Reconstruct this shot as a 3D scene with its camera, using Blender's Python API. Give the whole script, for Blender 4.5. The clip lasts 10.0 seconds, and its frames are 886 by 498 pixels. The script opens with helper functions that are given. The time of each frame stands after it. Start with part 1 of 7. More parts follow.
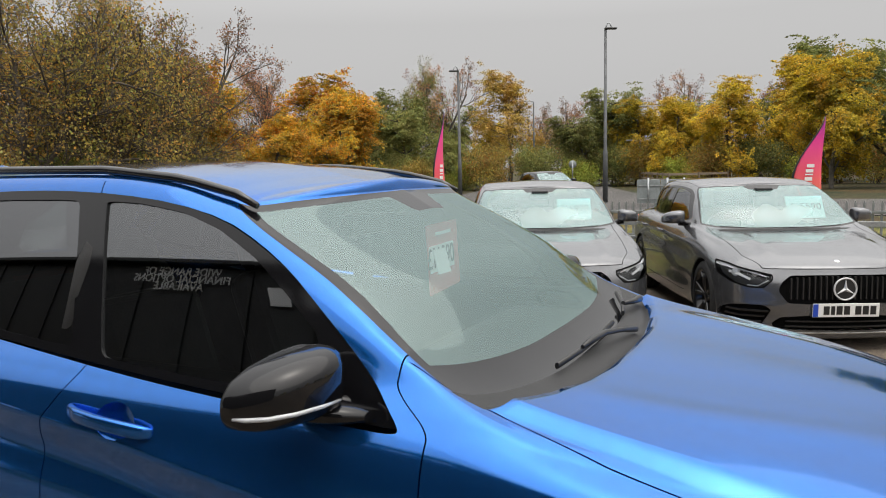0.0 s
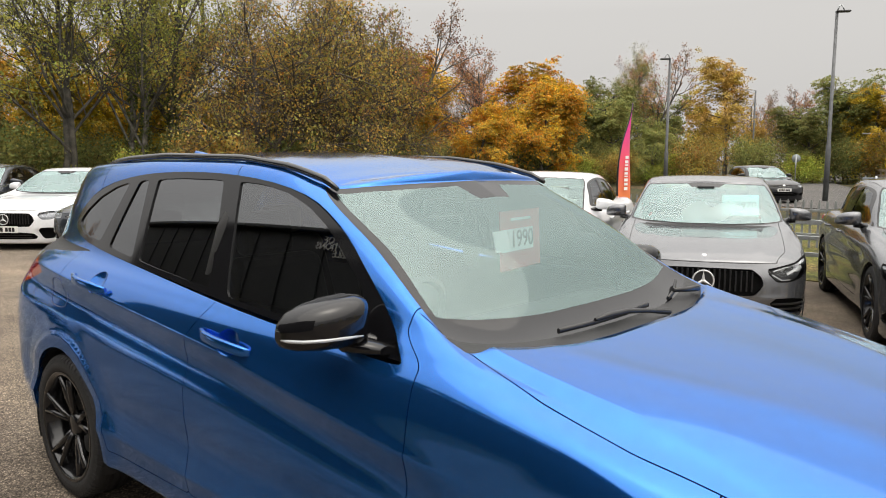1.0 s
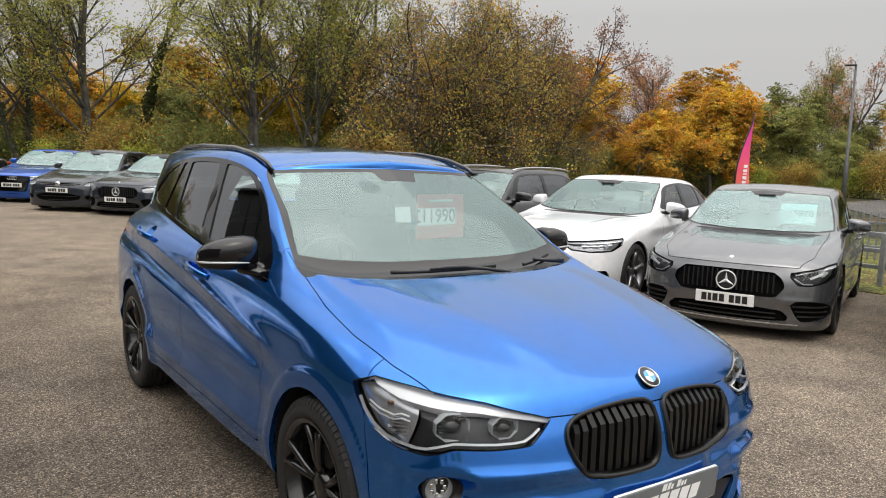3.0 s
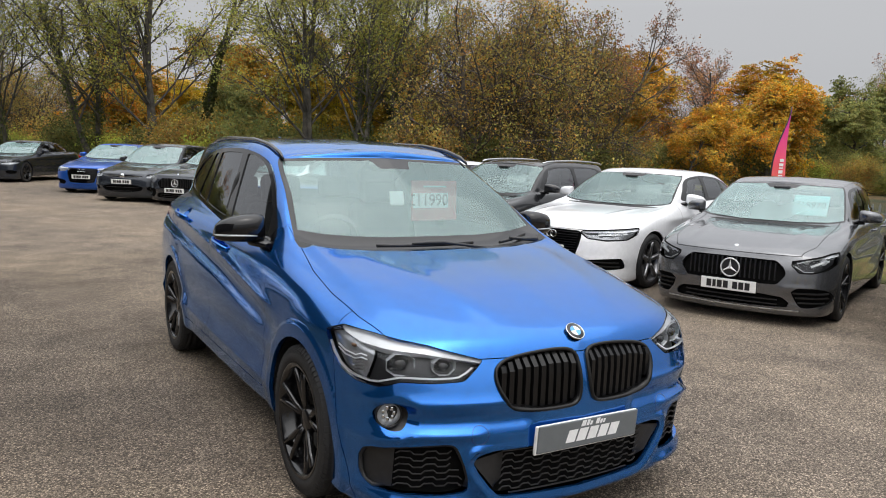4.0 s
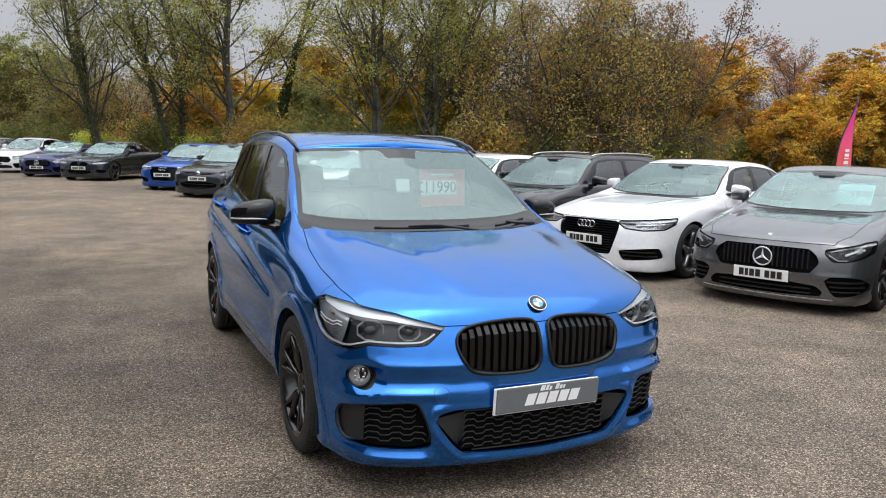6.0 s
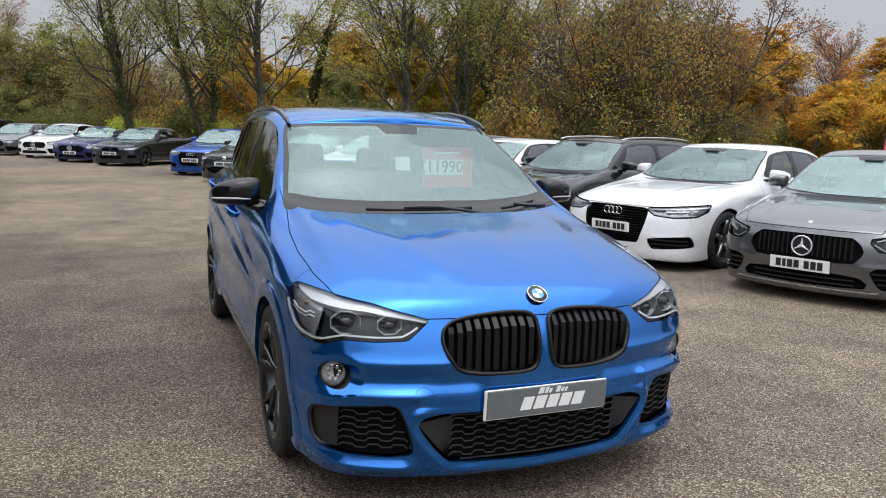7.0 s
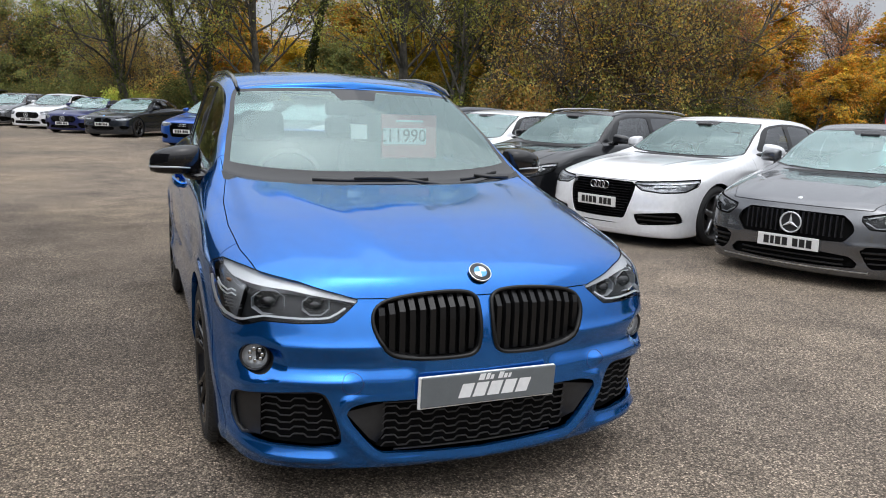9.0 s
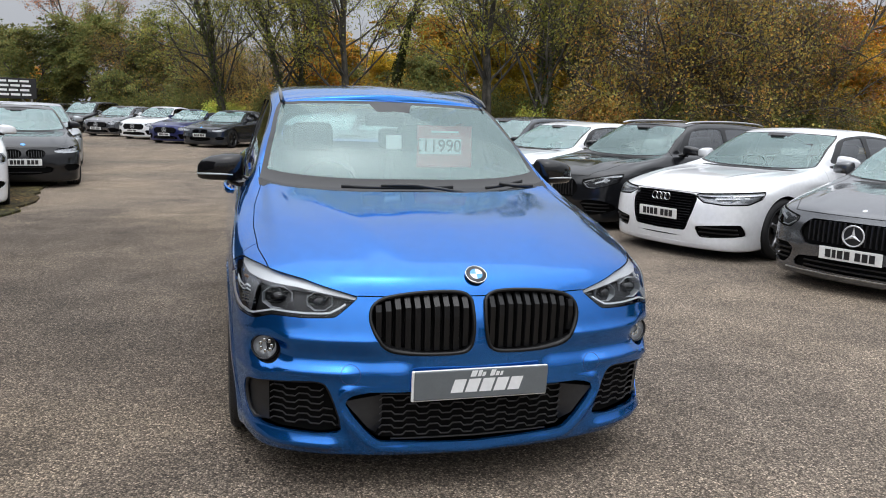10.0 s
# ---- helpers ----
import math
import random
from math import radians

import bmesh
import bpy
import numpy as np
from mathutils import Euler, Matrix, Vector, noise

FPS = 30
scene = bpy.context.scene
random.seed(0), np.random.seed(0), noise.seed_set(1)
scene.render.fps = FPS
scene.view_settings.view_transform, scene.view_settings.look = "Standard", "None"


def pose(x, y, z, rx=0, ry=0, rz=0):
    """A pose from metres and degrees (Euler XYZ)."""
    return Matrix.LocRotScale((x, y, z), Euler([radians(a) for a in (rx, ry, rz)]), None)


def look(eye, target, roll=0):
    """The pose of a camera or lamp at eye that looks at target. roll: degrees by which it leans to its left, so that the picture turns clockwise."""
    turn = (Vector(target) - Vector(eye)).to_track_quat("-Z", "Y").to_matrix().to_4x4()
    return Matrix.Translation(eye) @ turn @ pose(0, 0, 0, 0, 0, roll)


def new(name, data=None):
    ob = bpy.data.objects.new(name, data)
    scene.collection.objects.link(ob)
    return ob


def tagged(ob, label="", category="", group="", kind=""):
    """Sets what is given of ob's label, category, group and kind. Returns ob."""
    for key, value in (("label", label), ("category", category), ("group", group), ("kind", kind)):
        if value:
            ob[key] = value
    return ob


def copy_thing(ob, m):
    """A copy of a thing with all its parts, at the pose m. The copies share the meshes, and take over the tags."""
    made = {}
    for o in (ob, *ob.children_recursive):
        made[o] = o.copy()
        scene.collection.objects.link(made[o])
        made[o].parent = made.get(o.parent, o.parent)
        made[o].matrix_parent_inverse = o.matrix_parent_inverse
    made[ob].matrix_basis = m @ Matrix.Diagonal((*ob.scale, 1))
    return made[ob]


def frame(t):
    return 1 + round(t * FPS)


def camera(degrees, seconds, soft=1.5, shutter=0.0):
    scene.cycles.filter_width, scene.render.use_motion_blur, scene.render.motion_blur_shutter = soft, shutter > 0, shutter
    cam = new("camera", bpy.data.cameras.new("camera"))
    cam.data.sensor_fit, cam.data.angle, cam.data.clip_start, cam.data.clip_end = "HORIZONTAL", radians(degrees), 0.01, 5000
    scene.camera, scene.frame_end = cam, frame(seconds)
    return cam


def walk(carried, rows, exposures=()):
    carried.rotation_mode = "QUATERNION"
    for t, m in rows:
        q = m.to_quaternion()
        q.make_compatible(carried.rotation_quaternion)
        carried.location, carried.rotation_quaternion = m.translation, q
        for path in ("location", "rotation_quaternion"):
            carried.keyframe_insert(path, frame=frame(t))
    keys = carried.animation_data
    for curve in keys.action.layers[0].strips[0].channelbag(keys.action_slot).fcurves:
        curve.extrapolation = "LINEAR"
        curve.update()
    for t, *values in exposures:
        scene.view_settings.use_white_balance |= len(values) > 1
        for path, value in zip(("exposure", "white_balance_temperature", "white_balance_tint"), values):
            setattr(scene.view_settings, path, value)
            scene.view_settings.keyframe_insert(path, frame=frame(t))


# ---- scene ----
cam = camera(60.2, 10.0, soft=1.0)
PATH = [
    (0, (-2.176, 0.659, 1.549), (-0.388, 1.531, 1.341), -1.2),
    (0.5, (-2.272, 0.35, 1.535), (-0.631, 1.47, 1.311), -0.6),
    (1, (-2.296, -0.013, 1.568), (-0.809, 1.304, 1.333), 0.3),
    (1.5, (-2.214, -0.393, 1.568), (-0.841, 1.042, 1.328), 1.6),
    (2, (-2.195, -0.786, 1.553), (-0.894, 0.714, 1.316), 1.8),
    (2.5, (-2.145, -1.173, 1.558), (-0.908, 0.381, 1.323), 2.2),
    (2.7, (-2.109, -1.332, 1.556), (-0.905, 0.248, 1.322), 2.2),
    (3.8, (-2.024, -2.157, 1.54), (-1.009, -0.451, 1.291), 2.1),
    (4, (-2.038, -2.246, 1.539), (-1.023, -0.541, 1.285), 2.2),
    (4.5, (-2.006, -2.515, 1.535), (-1.044, -0.781, 1.277), 2.0),
    (5, (-2.023, -2.74, 1.523), (-1.084, -0.993, 1.264), 1.5),
    (6.5, (-1.58, -2.683, 1.478), (-0.806, -0.86, 1.201), 1.6),
    (7, (-1.44, -2.45, 1.436), (-0.693, -0.62, 1.137), 1.6),
    (7.5, (-1.302, -2.277, 1.423), (-0.559, -0.451, 1.087), 1.6),
    (8, (-1.142, -2.138, 1.398), (-0.402, -0.315, 1.039), 1.9),
    (8.5, (-1.111, -2.162, 1.397), (-0.37, -0.341, 1.029), 2.1),
    (9, (-1.125, -2.32, 1.405), (-0.387, -0.498, 1.04), 2.0),
    (9.5, (-1.082, -2.461, 1.424), (-0.366, -0.629, 1.062), 2.1),
    (10, (-0.862, -2.582, 1.415), (-0.344, -0.681, 1.071), 1.9),
]
# the clip's camera opens a little and warms early on, then closes and cools
LIGHTING = [(0, .28, 7000, 10), (1, .50, 7250, 10), (2.5, .41, 7150, 10), (4.5, .21, 6580, 10), (6.5, .25, 6480, 10), (8, .20, 6400, 10), (10, .17, 6400, 10)]
walk(cam, [(t, look(eye, target, roll)) for t, eye, target, roll in PATH], LIGHTING)

# ---- world and sun ----
world = bpy.data.worlds.new("overcast")
scene.world = world
world.use_nodes = True
wn = world.node_tree
wn.nodes.clear()
sky = wn.nodes.new("ShaderNodeTexSky")
sky.sky_type = 'NISHITA'
sky.sun_disc = False
sky.sun_elevation = radians(70)
sky.sun_rotation = radians(196)
sky.air_density = 2.0
sky.dust_density = 6.0
grey = wn.nodes.new("ShaderNodeHueSaturation")
grey.inputs["Saturation"].default_value = 0.12
cloud = wn.nodes.new("ShaderNodeMixRGB")      # closed cloud layer: evens out the clear-sky gradient
cloud.inputs[0].default_value = 0.8
cloud.inputs[2].default_value = (3.72, 3.88, 4.2, 1)
# a closed overcast is about three times as bright overhead as at the horizon
way = wn.nodes.new("ShaderNodeTexCoord")
axes = wn.nodes.new("ShaderNodeSeparateXYZ")
rise = wn.nodes.new("ShaderNodeMapRange")
for i, v in enumerate((.18, 1.0, 1.0, 3.4)):
    rise.inputs[i + 1].default_value = v
lift = wn.nodes.new("ShaderNodeMixRGB")
lift.blend_type = 'MULTIPLY'
lift.inputs[0].default_value = 1.0
bg = wn.nodes.new("ShaderNodeBackground")
bg.inputs["Strength"].default_value = 0.125
wout = wn.nodes.new("ShaderNodeOutputWorld")
wn.links.new(sky.outputs[0], grey.inputs["Color"])
wn.links.new(grey.outputs[0], cloud.inputs[1])
wn.links.new(way.outputs["Generated"], axes.inputs[0])
wn.links.new(axes.outputs[2], rise.inputs[0])
wn.links.new(cloud.outputs[0], lift.inputs[1])
wn.links.new(rise.outputs[0], lift.inputs[2])
wn.links.new(lift.outputs[0], bg.inputs["Color"])
wn.links.new(bg.outputs[0], wout.inputs[0])
sun = new("sun", bpy.data.lights.new("sun", 'SUN'))
sun.data.energy = 1.05
sun.data.angle = radians(110)
sun.data.color = (1.0, 0.99, 0.97)
sun.matrix_world = look((-4, -14, 40), (0, 0, 0))

# ---- materials ----
def mat(name, base=(.5, .5, .5), rough=.5, metal=0.0, vary=0.0, scale=8.0, bump=0.0, bscale=60.0, coat=0.0,
        trans=0.0, emit=0.0, second=None, spec=.5, rand=0.0, alpha=1.0, flakes=0.0, detail=4.0, rvary=0.0):
    """A procedural material: base colour with noise at two scales, optional second colour, relief and clear coat."""
    m = bpy.data.materials.new(name)
    m.use_nodes = True
    nt = m.node_tree
    p = nt.nodes["Principled BSDF"]
    L = nt.links.new
    p.inputs["Roughness"].default_value = rough
    p.inputs["Metallic"].default_value = metal
    p.inputs["Coat Weight"].default_value = coat
    p.inputs["Coat Roughness"].default_value = .05
    p.inputs["Coat IOR"].default_value = 1.47
    p.inputs["Transmission Weight"].default_value = trans
    p.inputs["Specular IOR Level"].default_value = spec
    p.inputs["Alpha"].default_value = alpha
    p.inputs["Base Color"].default_value = (*base, 1)
    if emit:
        p.inputs["Emission Color"].default_value = (*base, 1)
        p.inputs["Emission Strength"].default_value = emit
    co = nt.nodes.new("ShaderNodeTexCoord").outputs["Object"]
    def noise_tex(sc, det=detail):
        n = nt.nodes.new("ShaderNodeTexNoise")
        n.inputs["Scale"].default_value = sc
        n.inputs["Detail"].default_value = det
        L(co, n.inputs["Vector"])
        return n.outputs["Fac"]
    def ramp(src, lo, hi, a, b):
        r = nt.nodes.new("ShaderNodeMapRange")
        for i, v in enumerate((lo, hi, a, b)):
            r.inputs[i + 1].default_value = v
        L(src, r.inputs[0])
        return r.outputs[0]
    col = None
    if vary or second or rand:
        mix = nt.nodes.new("ShaderNodeMixRGB")
        other = second or tuple(min(1, c * (1 - vary)) for c in base)
        mix.inputs[1].default_value = (*base, 1)
        mix.inputs[2].default_value = (*other, 1)
        L(ramp(noise_tex(scale), .35, .65, 0, 1), mix.inputs[0])
        fine = nt.nodes.new("ShaderNodeMixRGB")
        fine.blend_type = 'MULTIPLY'
        fine.inputs[0].default_value = 1
        L(mix.outputs[0], fine.inputs[1])
        L(ramp(noise_tex(scale * 7.3), .3, .7, 1 - .6 * max(vary, .1), 1 + .25 * max(vary, .1)), fine.inputs[2])
        col = fine.outputs[0]
        if rand:
            hs = nt.nodes.new("ShaderNodeHueSaturation")
            oi = nt.nodes.new("ShaderNodeObjectInfo")
            L(ramp(oi.outputs["Random"], 0, 1, 1 - rand, 1 + rand), hs.inputs["Value"])
            L(col, hs.inputs["Color"])
            col = hs.outputs[0]
        L(col, p.inputs["Base Color"])
    if rvary:
        L(ramp(noise_tex(scale * 2), .3, .7, max(0, rough - rvary), min(1, rough + rvary)), p.inputs["Roughness"])
    if bump:
        b = nt.nodes.new("ShaderNodeBump")
        b.inputs["Strength"].default_value = bump
        b.inputs["Distance"].default_value = .01
        L(noise_tex(bscale, 5), b.inputs["Height"])
        L(b.outputs[0], p.inputs["Normal"])
    if flakes:
        v = nt.nodes.new("ShaderNodeTexVoronoi")
        v.inputs["Scale"].default_value = 900
        L(co, v.inputs["Vector"])
        b = nt.nodes.new("ShaderNodeBump")
        b.inputs["Strength"].default_value = flakes
        b.inputs["Distance"].default_value = .001
        L(v.outputs["Distance"], b.inputs["Height"])
        L(b.outputs[0], p.inputs["Normal"])
    return m


def glass_mat(name, tint, rough=0.0, veil=0.0, film=1.5, veil_colour=(.58, .72, .69), sheen=(.95, .97, 1)):
    """Automotive glass as a thin sheet: it passes tinted light and mirrors by Fresnel; a diffuse layer paints in sky
    glare.
    """
    m = bpy.data.materials.new(name)
    m.use_nodes = True
    nt = m.node_tree
    nt.nodes.clear()
    t = nt.nodes.new("ShaderNodeBsdfTransparent")
    t.inputs[0].default_value = (*tint, 1)
    g = nt.nodes.new("ShaderNodeBsdfGlossy")
    g.inputs["Roughness"].default_value = rough
    g.inputs["Color"].default_value = (*sheen, 1)
    f = nt.nodes.new("ShaderNodeFresnel")
    f.inputs["IOR"].default_value = film
    mx = nt.nodes.new("ShaderNodeMixShader")
    o = nt.nodes.new("ShaderNodeOutputMaterial")
    nt.links.new(f.outputs[0], mx.inputs[0])
    nt.links.new(t.outputs[0], mx.inputs[1])
    nt.links.new(g.outputs[0], mx.inputs[2])
    last = mx.outputs[0]
    # sky glare on the pane, put in as a pale diffuse colour
    if veil:
        d = nt.nodes.new("ShaderNodeBsdfDiffuse")
        d.inputs[0].default_value = (*veil_colour, 1)
        n = nt.nodes.new("ShaderNodeTexNoise")
        n.inputs["Scale"].default_value, n.inputs["Detail"].default_value = 1.6, 2
        tc = nt.nodes.new("ShaderNodeTexCoord")
        nt.links.new(tc.outputs["Object"], n.inputs["Vector"])
        mr = nt.nodes.new("ShaderNodeMapRange")
        for i, v in enumerate((.3, .7, veil * .75, veil * 1.25)):
            mr.inputs[i + 1].default_value = v
        nt.links.new(n.outputs["Fac"], mr.inputs[0])
        m2 = nt.nodes.new("ShaderNodeMixShader")
        nt.links.new(mr.outputs[0], m2.inputs[0])
        nt.links.new(last, m2.inputs[1])
        nt.links.new(d.outputs[0], m2.inputs[2])
        last = m2.outputs[0]
    nt.links.new(last, o.inputs[0])
    return m


def paint(name, base, metal=.6, rough=.32, edge=None, spec=.5):
    """Car paint under clear lacquer; edge: the colour that a metallic coat keeps at a low angle."""
    m = mat(name, base, rough, metal, coat=1.0, vary=.04, scale=3, spec=spec)
    if edge:
        m.node_tree.nodes["Principled BSDF"].inputs["Specular Tint"].default_value = (*edge, 1)
    return m


M = dict(
    blue=paint("metallic_blue_paint", (.006, .138, .50), .87, .14, (.32, .64, 1.0)),
    graphite=paint("graphite_paint", (.130, .134, .143), .75, .26),
    white=paint("white_paint", (.74, .75, .77), 0, .3),
    black=paint("black_paint", (.006, .0065, .008), .0, .3, spec=.12),
    darkgrey=paint("dark_grey_paint", (.030, .036, .046), .55, .26, spec=.25),
    bright_blue=paint("bright_blue_paint", (.01, .09, .42), .6, .35),
    navy=paint("navy_paint", (.015, .022, .11), .5, .35),
    silver=paint("silver_paint", (.42, .44, .46), .7, .38),
    gloss=mat("gloss_black", (.006, .006, .007), .07, 0, vary=.1),
    satin=mat("satin_black", (.015, .015, .016), .32, 0, vary=.2, scale=20),
    rail=mat("rail_black", (.01, .01, .011), .18, 0, coat=.6, vary=.1),
    plastic=mat("black_plastic", (.018, .018, .019), .55, 0, vary=.3, scale=40, bump=.15, bscale=400),
    meshline=mat("grille_edge", (.036, .036, .038), .3, 0, vary=.2, scale=30),
    tyre=mat("tyre_rubber", (.015, .015, .016), .68, 0, vary=.25, scale=14, bump=.25, bscale=160),
    rim=mat("gloss_black_alloy", (.007, .007, .008), .2, 0, coat=.35, vary=.1),
    rimgrey=mat("machined_alloy", (.28, .28, .29), .3, .85, vary=.15, scale=12),
    disc=mat("brake_disc", (.20, .19, .18), .35, .9, vary=.3, scale=18),
    chrome=mat("chrome", (.80, .81, .82), .09, 1.0),
    alu=mat("satin_aluminium", (.62, .63, .64), .3, .9, vary=.1),
    # the teal diffuse part stands in for reflected sky
    glass=glass_mat("windscreen_glass", (.80, .92, .90), veil=.07, film=2.15, veil_colour=(.50, .78, .75), sheen=(.84, 1, .99)),
    backlight=glass_mat("rear_glass", (.72, .78, .77), film=1.6),
    # stronger cyan layer: bright sky reflection put into the colour
    veiled=glass_mat("veiled_windscreen", (.74, .88, .86), veil=.27, film=1.9, veil_colour=(.50, .74, .72)),
    tint=glass_mat("privacy_glass", (.04, .045, .045), film=2.3),
    side=glass_mat("side_glass", (.52, .60, .58), film=2.3),
    lens=glass_mat("lamp_lens", (.90, .91, .92), film=1.25),
    drl=mat("light_guide", (.80, .82, .84), .25, 0, vary=.05),
    lampdark=mat("lamp_housing", (.030, .031, .033), .40, .2, vary=.3, scale=30),
    brow=mat("lamp_brow", (.62, .63, .64), .22, .25, vary=.05, scale=20),
    lampclear=mat("lamp_clear_plastic", (.50, .52, .54), .12, .1, coat=.6, vary=.1, scale=20),
    slat=mat("grille_slat_black", (.006, .006, .0065), .3, 0, spec=.3, vary=.1),
    red=mat("red_lens", (.42, .012, .01), .12, 0, coat=1, vary=.2, scale=40),
    amber=mat("amber_lens", (.16, .075, .03), .3, 0, coat=1),
    interior=mat("interior_trim", (.022, .022, .023), .7, 0, vary=.3, scale=15, bump=.2, bscale=300),
    seat=mat("seat_leather", (.03, .03, .031), .5, 0, vary=.25, scale=12, bump=.3, bscale=120),
    headlining=mat("headlining", (.42, .41, .39), .9, 0, vary=.1, scale=10),
    platewhite=mat("plate_white", (.80, .80, .78), .35, 0, vary=.08, scale=20),
    plategrey=mat("plate_grey", (.13, .145, .155), .4, 0, vary=.08, scale=20),
    ink=mat("black_ink", (.015, .015, .016), .45, 0, vary=.1),
    # nearly black: shade in openings, gaps and under cars, put into the colour
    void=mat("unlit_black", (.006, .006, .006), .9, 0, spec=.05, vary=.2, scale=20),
    lampsilver=mat("lamp_silver", (.50, .51, .53), .22, .6, vary=.3, scale=25),
    printwhite=mat("white_print", (.82, .83, .84), .45, 0, vary=.06),
    cardred=mat("red_card", (.60, .13, .12), .5, 0, vary=.1, scale=10),
    cardpale=mat("dark_card", (.10, .115, .115), .5, 0, vary=.06, scale=10),
    cardcyan=mat("pale_blue_card", (.36, .70, .72), .5, 0, vary=.06, scale=10),
    eublue=mat("blue_band", (.01, .06, .45), .4, 0, vary=.05),
    badgeblue=mat("badge_blue", (.04, .30, .72), .25, 0, coat=1, vary=.05),
)

# ---- lofted car bodies ----
def part(name, data, material, parent=None, label=""):
    """Links one mesh as an object under a thing or a part."""
    if isinstance(data, bmesh.types.BMesh):
        me = bpy.data.meshes.new(name)
        data.to_mesh(me)
        data.free()
    else:
        me = data
    if material is not None:
        me.materials.clear()
        me.materials.append(material)
    ob = new(name, me)
    if parent is not None:
        ob.parent = parent
    if label:
        ob["label"] = label
    return ob


def pchip(xs, ys, x):
    """Monotone cubic through knots; ys may have further axes."""
    xs, ys, x = np.asarray(xs, float), np.asarray(ys, float), np.asarray(x, float)
    h = np.diff(xs)
    hh = h.reshape(-1, *[1] * (ys.ndim - 1))
    d = np.diff(ys, axis=0) / hh
    m = np.zeros_like(ys)
    m[0], m[-1] = d[0], d[-1]
    w1, w2 = 2 * hh[1:] + hh[:-1], hh[1:] + 2 * hh[:-1]
    ok = d[:-1] * d[1:] > 0
    with np.errstate(divide="ignore", invalid="ignore"):
        m[1:-1] = np.where(ok, (w1 + w2) / (w1 / d[:-1] + w2 / d[1:]), 0)
    i = np.clip(np.searchsorted(xs, x, side="right") - 1, 0, len(xs) - 2)
    t = ((x - xs[i]) / h[i]).reshape(-1, *[1] * (ys.ndim - 1))
    g = hh[i]
    return (ys[i] * (1 + 2 * t) * (1 - t) ** 2 + g * m[i] * t * (1 - t) ** 2
            + ys[i + 1] * t * t * (3 - 2 * t) + g * m[i + 1] * t * t * (t - 1))


def smooth(lo, hi, x):
    t = np.clip((x - lo) / (hi - lo), 0, 1)
    return t * t * (3 - 2 * t)


